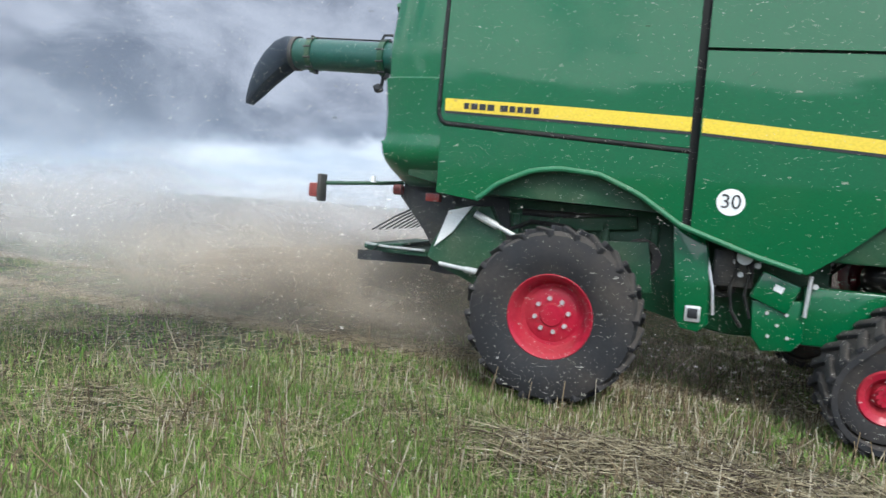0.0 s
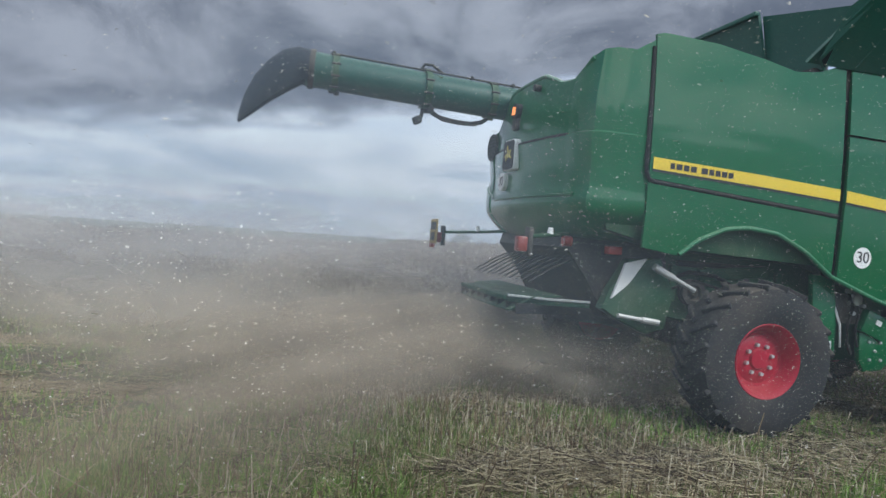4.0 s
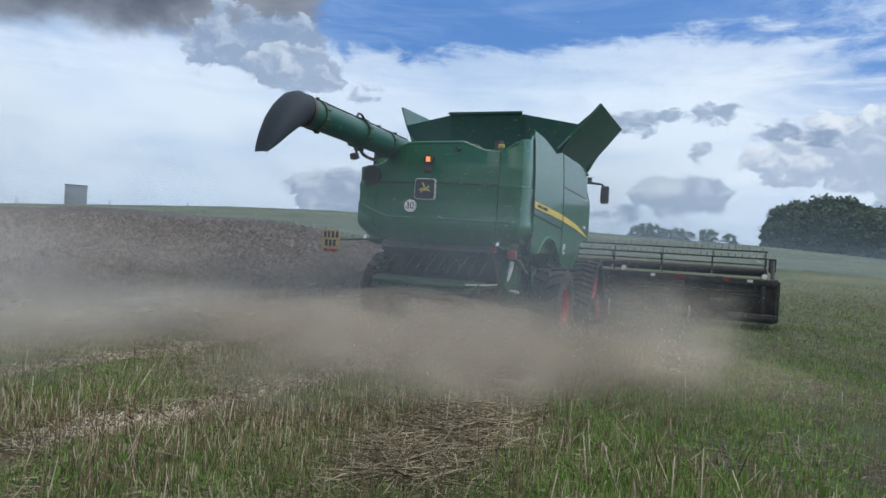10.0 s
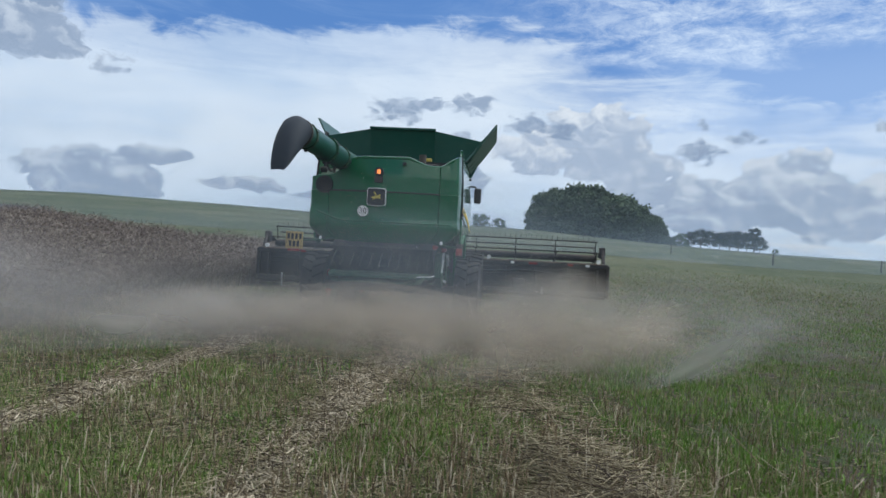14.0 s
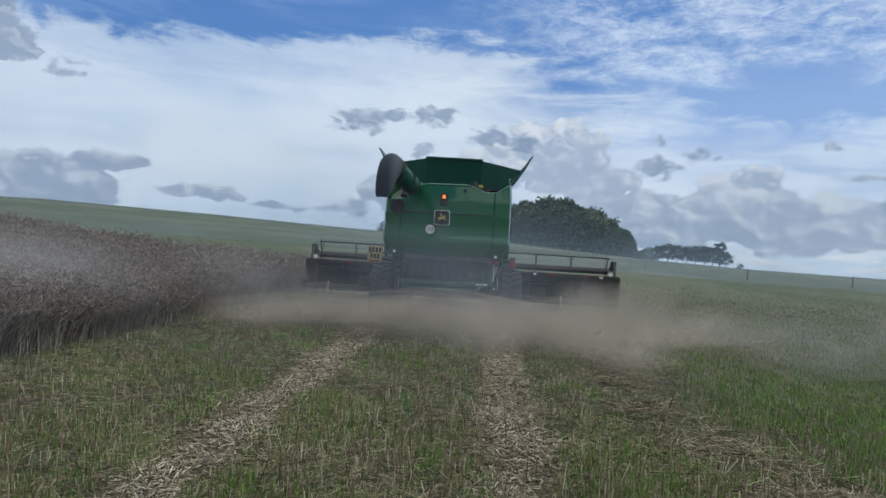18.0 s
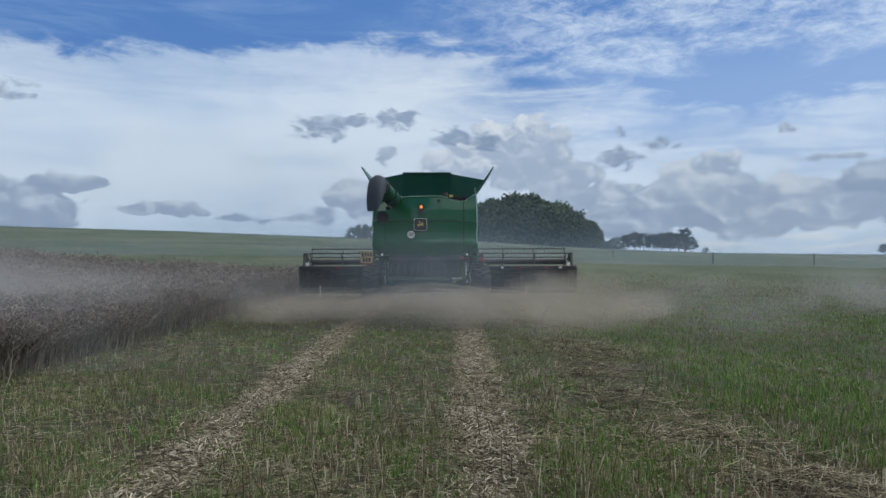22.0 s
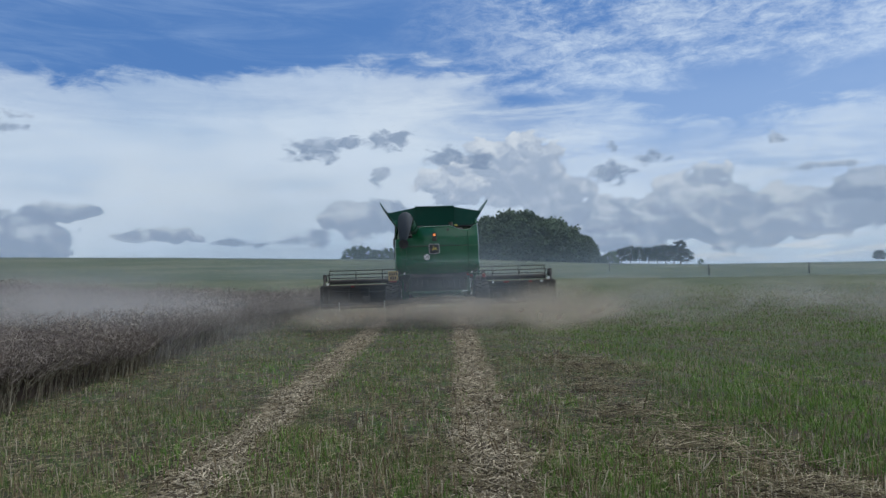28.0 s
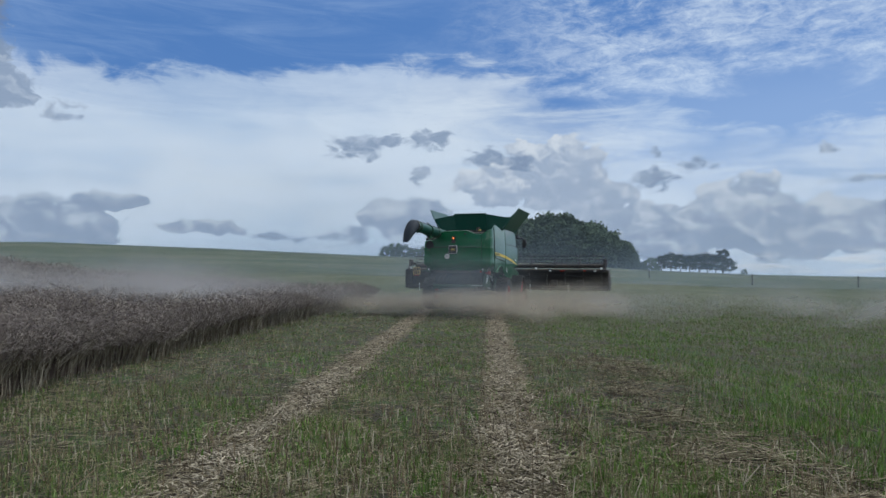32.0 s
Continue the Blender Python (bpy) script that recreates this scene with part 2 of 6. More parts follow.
    for a, e, w, h, dark in heaps:
        u = k.mul(k.sub(k.add(az, k.mul(wx, 0.85)), a), 1 / w)
        v = k.mul(k.sub(k.add(el, k.mul(wy, 0.7)), e), 1 / h)
        r = k.add(k.mul(u, u), k.mul(v, v))
        inside = k.sub(k.add(k.mul(knob, 1.0 - 0.1 * (w > 6)), 0.72), r) if w >= 4 else k.sub(k.add(rag, 0.62), r)
        foot = k.step(k.add(v, k.mul(k.sub(soft, 0.5), 1.6)), -1.2, -0.7)
        cover = k.mul(k.step(inside, 0.0, 0.10 + 0.12 * dark + 0.45 * (w < 4)), foot)
        lit = k.step(k.add(k.add(k.mul(v, 0.55), k.mul(u, 0.22)), k.add(k.mul(slope, 1.6), k.mul(knob, 0.5))), -0.5 + dark * 0.4, 0.95)
        high = tuple(p + (q - p) * dark for p, q in zip((0.90, 0.90, 0.91), (0.47, 0.54, 0.66)))
        tone = k.mix(lit, (0.49 - 0.21 * dark, 0.555 - 0.205 * dark, 0.675 - 0.195 * dark), high)
        col = k.mix(k.mul(cover, 0.97 - 0.07 * dark), col, tone)
    # bright gaps under the bank on the right
    slit = k.mul(k.mul(k.step(k.noise(k.map(dome, scale=(0.09, 0.9, 1)), 1.6, 5, 0.6, 0.3), 0.46, 0.62), k.step(az, -8, -18)), k.mul(k.step(el, 2.6, 1.4), k.step(el, 0.2, 0.8)))
    col = k.mix(k.mul(slit, 0.75), col, (0.88, 0.87, 0.87))
    # unseen broken bright cloud, added overhead and behind to light field and paint
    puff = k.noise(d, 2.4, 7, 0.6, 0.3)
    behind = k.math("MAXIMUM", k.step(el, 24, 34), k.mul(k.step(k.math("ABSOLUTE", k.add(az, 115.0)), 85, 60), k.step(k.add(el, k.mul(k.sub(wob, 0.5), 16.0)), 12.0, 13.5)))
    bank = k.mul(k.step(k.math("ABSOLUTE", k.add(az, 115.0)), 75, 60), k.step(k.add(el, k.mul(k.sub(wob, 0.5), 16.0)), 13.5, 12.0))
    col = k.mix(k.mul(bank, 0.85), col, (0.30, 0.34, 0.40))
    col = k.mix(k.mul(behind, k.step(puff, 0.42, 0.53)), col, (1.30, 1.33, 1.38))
    # under the horizon: dim ground light
    col = k.mix(k.step(el, -1.5, -4.0), col, (0.10, 0.11, 0.08))
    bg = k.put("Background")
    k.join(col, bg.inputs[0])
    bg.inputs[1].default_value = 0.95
    out = k.put("OutputWorld")
    k.links.new(bg.outputs[0], out.inputs[0])


build_world()
sun = new("sun", bpy.data.lights.new("sun", "SUN"))
sun.data.energy, sun.data.angle, sun.data.color = 1.8, radians(20), (1.0, 0.95, 0.87)
sun.matrix_world = look(
    (-60 * math.sin(radians(SUN_HEADING)), 60 * math.cos(radians(SUN_HEADING)), 60 * math.tan(radians(SUN_HEIGHT))), (0, 0, 0))


# ------------------------------------------------------------------ materials
def material(name, rough=0.6, metal=0.0):
    m = bpy.data.materials.new(name)
    m.use_nodes = True
    k = Nodes(m.node_tree)
    shader, out = k.put("BsdfPrincipled"), k.put("OutputMaterial")
    k.links.new(shader.outputs[0], out.inputs[0])
    shader.inputs["Roughness"].default_value, shader.inputs["Metallic"].default_value = rough, metal
    return m, k, shader


def relief(k, shader, height, strength=0.2, distance=0.01):
    b = k.put("Bump")
    b.inputs["Strength"].default_value, b.inputs["Distance"].default_value = strength, distance
    k.links.new(height, b.inputs["Height"])
    k.links.new(b.outputs[0], shader.inputs["Normal"])


def worn(name, colour, rough=0.5, metal=0.0, dust=0.3, coat=0.0, grain=60.0, dust_colour=(0.30, 0.24, 0.17), bump=0.05):
    """Paint, rubber or metal with a coat of field dust in blotches and on upward faces."""
    m, k, s = material(name, rough, metal)
    p = k.put("TexCoord").outputs["Object"]
    g = k.put("NewGeometry")
    up = k.xyz(g.outputs["Normal"])[2]
    big, small = k.noise(p, 1.7, 5, 0.6), k.noise(p, grain, 3, 0.6)
    base = k.mix(k.step(small, 0.3, 0.7), tuple(c * 0.86 for c in colour), tuple(min(1, c * 1.1) for c in colour))
    lay = k.mul(k.add(k.step(big, 0.42, 0.75), k.mul(k.step(up, 0.2, 0.95), 0.9)), dust)
    lay = k.math("MINIMUM", k.mul(lay, k.step(small, 0.2, 0.65, 0.5, 1.0)), 0.95)
    k.join(k.mix(lay, base, dust_colour), s.inputs["Base Color"])
    k.join(k.math("MINIMUM", k.add(rough, k.mul(lay, 0.6)), 1.0), s.inputs["Roughness"])
    if coat:
        s.inputs["Specular IOR Level"].default_value = 0.15
        s.inputs["Coat Weight"].default_value, s.inputs["Coat Roughness"].default_value = coat, 0.06
    relief(k, s, small, bump, 0.004)
    return m


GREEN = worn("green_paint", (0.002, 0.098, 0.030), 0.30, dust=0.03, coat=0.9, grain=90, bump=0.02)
# GREEN in a deeper tone that holds the shade inside and under the body
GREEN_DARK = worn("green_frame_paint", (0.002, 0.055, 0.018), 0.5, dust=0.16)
# flaps and auger: the blue they reflect is mixed into the paint colour
GREEN_TANK = worn("tank_extension_paint", (0.004, 0.066, 0.046), 0.42, dust=0.05)
YELLOW = worn("yellow_stripe", (0.72, 0.52, 0.035), 0.4, dust=0.1)
BLACK = worn("black_steel", (0.012, 0.013, 0.015), 0.55, dust=0.22)
GAP = worn("shadow_gap_rubber", (0.006, 0.007, 0.007), 0.8, dust=0.08)
RUBBER = worn("tyre_rubber", (0.014, 0.014, 0.016), 0.82, dust=0.3, dust_colour=(0.15, 0.12, 0.09), grain=40, bump=0.3)
BOOT = worn("spout_rubber", (0.010, 0.018, 0.030), 0.75, dust=0.02)
RED = worn("red_rim_paint", (0.36, 0.010, 0.032), 0.42, dust=0.12, coat=0.2)
HEADER_STEEL = worn("dusty_header_steel", (0.018, 0.017, 0.019), 0.6, dust=0.55, dust_colour=(0.13, 0.10, 0.075), grain=25, bump=0.15)
RUST = worn("rubbed_header_edge", (0.20, 0.14, 0.10), 0.6, dust=0.5, dust_colour=(0.10, 0.08, 0.06), grain=18)
TAILBOARD = worn("dusty_tailboard_paint", (0.004, 0.052, 0.022), 0.6, dust=0.25, dust_colour=(0.12, 0.10, 0.07))
STEEL = worn("bare_steel", (0.62, 0.62, 0.61), 0.38, 0.55, dust=0.15)
WHITE = worn("white_paint", (0.78, 0.78, 0.76), 0.45, dust=0.14)
INK = worn("black_print", (0.015, 0.015, 0.018), 0.5, dust=0.02)
PLATE = worn("yellow_plate", (0.40, 0.28, 0.09), 0.6, dust=0.7, dust_colour=(0.20, 0.15, 0.10))
GREEN_EDGE = worn("worn_green_edge", (0.015, 0.15, 0.06), 0.55, dust=0.2)
LENS_RED = worn("red_lens", (0.22, 0.022, 0.018), 0.25, dust=0.15)
LENS_AMBER = worn("amber_lens", (0.65, 0.20, 0.02), 0.25, dust=0.05)
GOLD = worn("emblem_yellow", (0.50, 0.40, 0.08), 0.4, dust=0.05)
GLASS, _k, _s = material("cab_glass", 0.05)
_s.inputs["Base Color"].default_value = (0.02, 0.03, 0.03, 1)
_s.inputs["Transmission Weight"].default_value = 0.7
GLOW, _k, _s = material("lit_beacon", 0.3)
_s.inputs["Base Color"].default_value = (0.7, 0.2, 0.03, 1)
_s.inputs["Emission Color"].default_value, _s.inputs["Emission Strength"].default_value = (1.0, 0.30, 0.08, 1), 0.9


# ------------------------------------------------------------------ mesh helpers
def add_box(bm, centre, size, rot=(0, 0, 0), bevel=0.0):
    got = bmesh.ops.create_cube(bm, size=1.0)["verts"]
    m = pose(*centre, *rot) @ Matrix.Diagonal((*size, 1))
    bmesh.ops.transform(bm, matrix=m, verts=got)
    if bevel:
        edges = list({e for v in got for e in v.link_edges})
        bmesh.ops.bevel(bm, geom=edges, offset=bevel, segments=2, affect="EDGES", profile=0.5)
    return bm


def add_rod(bm, a, b, r, r2=None, seg=10, caps=True):
    a, b = Vector(a), Vector(b)
    d = b - a
    got = bmesh.ops.create_cone(bm, cap_ends=caps, segments=seg, radius1=r, radius2=r if r2 is None else r2, depth=d.length)["verts"]
    m = Matrix.Translation((a + b) / 2) @ d.to_track_quat("Z", "Y").to_matrix().to_4x4()
    bmesh.ops.transform(bm, matrix=m, verts=got)
    return bm


def add_pipe(bm, pts, radii, seg=14, caps=True):
    """A tube through the points, with a radius at each."""
    pts = [Vector(p) for p in pts]
    radii = [radii] * len(pts) if isinstance(radii, (int, float)) else radii
    rings = []
    for i, p in enumerate(pts):
        d = (pts[min(i + 1, len(pts) - 1)] - pts[max(i - 1, 0)]).normalized()
        q = d.to_track_quat("Z", "X").to_matrix()
        rings.append([bm.verts.new(p + q @ Vector((math.cos(2 * math.pi * s / seg) * radii[i], math.sin(2 * math.pi * s / seg) * radii[i], 0))) for s in range(seg)])
    for r0, r1 in zip(rings, rings[1:]):
        for s in range(seg):
            bm.faces.new((r0[s], r0[(s + 1) % seg], r1[(s + 1) % seg], r1[s]))
    if caps:
        bm.faces.new(rings[0][::-1]), bm.faces.new(rings[-1])
    return bm


def add_prism(bm, outline, axis, lo, hi, bevel=0.0):
    """A flat outline (two coordinates) drawn out along the axis from lo to hi."""
    def at(p, w):
        return {"x": (w, p[0], p[1]), "y": (p[0], w, p[1]), "z": (p[0], p[1], w)}[axis]
    a = [bm.verts.new(at(p, lo)) for p in outline]
    b = [bm.verts.new(at(p, hi)) for p in outline]
    n = len(outline)
    faces = [bm.faces.new(a[::-1]), bm.faces.new(b)] + [bm.faces.new((a[i], a[(i + 1) % n], b[(i + 1) % n], b[i])) for i in range(n)]
    if bevel:
        edges = list({e for f in faces[:2] for e in f.edges})
        bmesh.ops.bevel(bm, geom=edges, offset=bevel, segments=2, affect="EDGES", profile=0.5)
    return bm


def add_sheet(bm, grid, thick):
    """A shell over a grid of points, thickened along thick(i, j)."""
    n, m = len(grid), len(grid[0])
    front = [[bm.verts.new(p) for p in row] for row in grid]
    back = [[bm.verts.new(Vector(p) + Vector(thick(i, j))) for j, p in enumerate(row)] for i, row in enumerate(grid)]
    for i in range(n - 1):
        for j in range(m - 1):
            bm.faces.new((front[i][j], front[i + 1][j], front[i + 1][j + 1], front[i][j + 1]))
            bm.faces.new((back[i][j], back[i][j + 1], back[i + 1][j + 1], back[i + 1][j]))
    ring = [(i, 0) for i in range(n)] + [(n - 1, j) for j in range(1, m)] + [(i, m - 1) for i in range(n - 2, -1, -1)] + [(0, j) for j in range(m - 2, 0, -1)]
    for (a, b), (c, d) in zip(ring, ring[1:] + ring[:1]):
        bm.faces.new((front[a][b], back[a][b], back[c][d], front[c][d]))
    return bm


def finish(bm, name, mat, smooth=35.0):
    bmesh.ops.remove_doubles(bm, verts=bm.verts, dist=1e-5)
    bmesh.ops.recalc_face_normals(bm, faces=bm.faces)
    me = bpy.data.meshes.new(name)
    bm.to_mesh(me)
    bm.free()
    me.materials.append(mat)
    if smooth:
        me.shade_smooth()
        me.set_sharp_from_angle(angle=radians(smooth))
    return me


def part(name, bm, mat, parent, label="", at=None):
    ob = new(name, finish(bm, name, mat) if isinstance(bm, bmesh.types.BMesh) else bm)
    ob.parent = parent
    if at is not None:
        ob.matrix_basis = at
    return tagged(ob, label)


def mesh_of(name, verts, faces, mat):
    me = bpy.data.meshes.new(name)
    verts, faces = np.asarray(verts, dtype=np.float32), np.asarray(faces, dtype=np.int32)
    k = faces.shape[1]
    me.vertices.add(len(verts)), me.loops.add(faces.size), me.polygons.add(len(faces))
    me.vertices.foreach_set("co", verts.ravel())
    me.loops.foreach_set("vertex_index", faces.ravel())
    me.polygons.foreach_set("loop_start", np.arange(0, faces.size, k, dtype=np.int32))
    me.update(calc_edges=True)
    me.validate()
    me.materials.append(mat)
    return me


def words(text, size, depth, mat, name):
    cu = bpy.data.curves.new(name, "FONT")
    cu.body, cu.size, cu.extrude, cu.align_x, cu.align_y = text, size, depth, "CENTER", "CENTER"
    ob = bpy.data.objects.new(name, cu)
    scene.collection.objects.link(ob)
    me = bpy.data.meshes.new_from_object(ob.evaluated_get(bpy.context.evaluated_depsgraph_get()))
    bpy.data.objects.remove(ob)
    me.materials.clear()
    me.materials.append(mat)
    return me


lerp = lambda v, table: float(np.interp(v, [a for a, _ in table], [b for _, b in table]))


# ------------------------------------------------------------------ terrain
SKYLINE = [(-180, -0.5), (-90, -0.2), (-34, 0.12), (-22, 0.30), (-14, 0.62), (-3, 1.30), (8, 1.6), (20, 1.97), (32, 2.15), (40, 1.9), (46, 1.55), (55, 1.0), (63, 0.1), (71, -0.45), (80, -1.0), (90, -1.35), (110, -2.2), (130, -2.5), (143, -2.75), (160, -2.0), (180, -0.5)]
RIDGE = 160.0


def ground_height(x, y):
    x, y = np.asarray(x, dtype=float), np.asarray(y, dtype=float)
    r = np.hypot(x, y + 1.5)
    az = np.degrees(np.arctan2(-x, y + 1.5))
    up = np.interp(az, [a for a, _ in SKYLINE], [b for _, b in SKYLINE])
    near = np.interp(az, [-180, 55, 85, 150, 180], [34, 34, 13, 13, 34])
    s = np.clip((r - near) / (RIDGE - near), 0, 1)
    crest = 1.6 + np.tan(np.radians(up)) * RIDGE
    h = crest * s * s * (3 - 2 * s)
    h = h + np.where(r > RIDGE, (r - RIDGE) * (np.tan(np.radians(up)) - 0.006), 0) * np.clip(1 - (r - RIDGE) / 6000, 0, 1)
    return h


TRACK_LEFT, TRACK_RIGHT = -1.95, 0.75


def rut(x, y):
    """How far a place lies in one of the wheel ruts, 0 to 1."""
    a = np.exp(-((x - TRACK_LEFT - 0.01 * y) / 0.30) ** 2)
    b = np.exp(-((x - 0.42 - 0.035 * y) / 0.32) ** 2)
    return np.clip(a + b, 0, 1) * (np.asarray(y) < 34)


def near_relief(x, y):
    return 0.022 * np.sin(x * 2.3 + 0.7 * np.sin(y * 1.1)) * np.sin(y * 1.7 + 1.3) + 0.015 * np.sin(x * 5.1 + y * 3.3) - 0.05 * rut(x, y)


def soil_material():
    m, k, s = material("stubble_field", 0.95)
    p = k.put("TexCoord").outputs["Object"]
    x, y, z = k.xyz(p)
    blot, mid, fine = k.noise(p, 0.35, 5, 0.6, 0.4), k.noise(p, 2.6, 5, 0.6), k.noise(p, 45, 4, 0.7)
    rows = k.noise(k.map(p, scale=(1.6, 0.12, 1)), 1.5, 4, 0.6)
    soil = k.mix(fine, (0.030, 0.022, 0.014), (0.095, 0.074, 0.048))
    grass = k.mix(fine, (0.020, 0.038, 0.008), (0.075, 0.115, 0.026))
    straw = k.mix(fine, (0.14, 0.105, 0.065), (0.36, 0.29, 0.19))
    near = k.mix(k.step(mid, 0.42, 0.62), soil, grass)
    near = k.mix(k.step(k.add(rows, k.mul(k.sub(blot, 0.5), 0.6)), 0.58, 0.80), near, k.mix(0.5, near, straw))
    # straw in the two wheel tracks
    wob = k.mul(k.sub(mid, 0.5), 0.35)
    ta = k.math("ABSOLUTE", k.add(k.sub(k.sub(x, TRACK_LEFT), k.mul(y, 0.01)), wob))
    tb = k.math("ABSOLUTE", k.add(k.sub(k.sub(x, 0.42), k.mul(y, 0.035)), wob))
    lane = k.mul(k.step(k.math("MINIMUM", ta, tb), 0.42, 0.2), k.step(y, 36, 30))
    near = k.mix(k.mul(lane, k.step(fine, 0.25, 0.5)), near, straw)
    # meadow green further out, in long pale and dark bands
    r = k.math("SQRT", k.add(k.mul(x, x), k.mul(y, y)))
    band = k.noise(k.map(p, rot=(0, 0, radians(14)), scale=(0.03, 0.006, 1)), 2.2, 5, 0.6, 0.3)
    meadow = k.mix(k.step(band, 0.38, 0.65), (0.052, 0.072, 0.030), (0.105, 0.112, 0.060))
    meadow = k.mix(k.mul(k.step(k.noise(p, 0.9, 6, 0.7), 0.45, 0.65), 0.4), meadow, (0.030, 0.050, 0.018))
    meadow = k.mix(k.mul(k.step(blot, 0.5, 0.8), 0.5), meadow, (0.20, 0.18, 0.09))
    col = k.mix(k.step(r, 22, 60), near, meadow)
    k.join(col, s.inputs["Base Color"])
    relief(k, s, k.add(fine, k.mul(mid, 1.5)), 0.8, 0.04)
    return m


def build_ground():
    rings = np.concatenate([[0.0], np.geomspace(0.25, 60, 130), np.geomspace(63, 4200, 60)])
    n = 260
    a = np.linspace(0, 2 * np.pi, n, endpoint=False)
    cx, cy = 2.0, 2.0
    x = cx + rings[1:, None] * np.sin(a)[None]
    y = cy + rings[1:, None] * np.cos(a)[None]
    z = ground_height(x, y) + near_relief(x, y) * np.clip(1.2 - rings[1:, None] / 50, 0, 1)
    v = np.concatenate([[[cx, cy, float(near_relief(cx, cy))]], np.stack([x, y, z], -1).reshape(-1, 3)])
    i = np.arange(len(rings) - 2)[:, None] * n
    j = np.arange(n)[None]
    q = np.stack([1 + i + j, 1 + i + n + j, 1 + i + n + (j + 1) % n, 1 + i + (j + 1) % n], -1).reshape(-1, 4)[:, ::-1]
    core = np.array([[0, 1 + s, 1 + (s + 1) % n, 1 + (s + 1) % n] for s in range(n)])
    me = mesh_of("ground", v, q, soil_material())
    bm = bmesh.new()
    bm.from_mesh(me)
    bm.verts.ensure_lookup_table()
    for c in core:
        bm.faces.new((bm.verts[c[0]], bm.verts[c[2]], bm.verts[c[1]]))
    bmesh.ops.recalc_face_normals(bm, faces=bm.faces)
    bm.to_mesh(me)
    bm.free()
    me.shade_smooth()
    tagged(new("ground", me), "stubble field with green weeds and straw-covered wheel tracks", "field", kind="structure")


build_ground()


# ------------------------------------------------------------------ the combine harvester
# its own space: x to its right, y ahead, z up, origin on the ground under the rear axle
HALF = 1.46
ROOF_LINE = [(-1.75, 3.26), (-1.5, 3.43), (-1.05, 3.56), (-0.5, 3.54), (0.0, 3.47), (0.35, 3.40), (0.6, 3.43), (0.95, 3.56), (3.3, 3.50)]
BELLY = [(-1.75, 1.95), (-1.6, 1.80), (-1.45, 1.66), (-0.75, 1.57), (-0.59, 1.71), (-0.3, 1.84), (-0.07, 1.87), (0.26, 1.84), (0.58, 1.70), (0.91, 1.48), (1.46, 1.29), (1.84, 1.19), (2.11, 1.40), (2.33, 1.61), (2.72, 1.84), (3.35, 1.93), (3.7, 1.90)]
GROOVE = [(-1.2, 2.22), (0.95, 2.07)]
STRIPE = [(-1.10, 2.43, 2.325), (0.0, 2.385, 2.275), (0.92, 2.335, 2.225), (1.0, 2.33, 2.22), (2.27, 2.215, 2.115), (3.0, 2.09, 2.03), (3.45, 2.00, 1.985)]


def side_x(y, z):
    """How far out the side skin stands: a slight barrel, drawn in low down and at the top."""
    return HALF + 0.015 - 0.05 * ((z - 2.3) / 1.3) ** 2 - 0.02 * max(0.0, z - 2.62)


def side_panel(name, y0, y1, low, high, parent, mat=GREEN, steps=26, rows=10, sign=1, lift=0.0, label=""):
    bm = bmesh.new()
    ys = np.linspace(y0, y1, steps)
    grid = []
    for y in ys:
        a, b = low(y), high(y)
        grid.append([(sign * (side_x(y, z) + lift), y, z) for z in np.linspace(a, b, rows)])
    add_sheet(bm, grid, lambda i, j: (-sign * 0.035, 0, 0))
    return part(name, bm, mat, parent, label)


def hood_plan():
    """The plan of the rear hood from its right edge round to its left."""
    right = [(HALF, -1.14), (HALF, -1.40), (HALF - 0.01, -1.58), (HALF - 0.05, -1.69), (1.30, -1.75), (1.18, -1.775), (1.07, -1.785)]
    mid = [(x, -1.88 + 0.105 * (x / 1.05) ** 2) for x in np.linspace(1.05, -1.05, 15)]
    return right, mid, [(-x, y) for x, y in reversed(right)]


HOOD_TOP = [(-1.48, 2.86), (-1.02, 2.89), (-0.86, 2.98), (-0.66, 3.19), (-0.5, 3.25), (0.45, 3.265), (0.62, 3.20), (0.8, 3.13), (1.02, 3.12), (1.12, 3.15), (1.3, 3.28), (1.48, 3.38)]


def hood_piece(name, plan, parent, low=1.66, mat=GREEN, label=""):
    bm = bmesh.new()
    grid = []
    for x, y in plan:
        top = lerp(x, HOOD_TOP) if y < -1.3 else max(lerp(x, HOOD_TOP), lerp(y, ROOF_LINE) if x > 0 else 2.9)
        column = []
        for z in np.concatenate([np.linspace(low, 2.57, 18), [2.585, 2.60, 2.615, 2.63], np.linspace(2.66, top, 7)]):
            tuck = 0.20 * max(0.0, (1.98 - z) / 0.32) ** 1.5 + 0.05 * max(0.0, (z - 2.9) / 0.4)
            tuck += 0.03 if z > 2.60 else 0.0
            fold = 2.06 + 0.26 * max(0.0, (-x - 0.7) / 0.75) ** 1.5
            tuck += 0.030 * min(1.0, max(0.0, (z - fold) / 0.07 + 0.5)) * min(1.0, max(0.0, (2.62 - z) / 0.3))
            narrow = 1 - 0.15 * max(0.0, (1.93 - z) / 0.27) ** 1.6
            c = Vector((0, -0.4))
            d = (c - Vector((x * 0.35, y))).normalized()
            column.append(((x + d.x * tuck) * narrow, y + d.y * tuck, z))
        grid.append(column)
    add_sheet(bm, grid, lambda i, j: ((Vector((0, -0.4, 0)) - Vector((plan[i][0], plan[i][1], 0))).normalized() * 0.035))
    return part(name, bm, mat, parent, label)


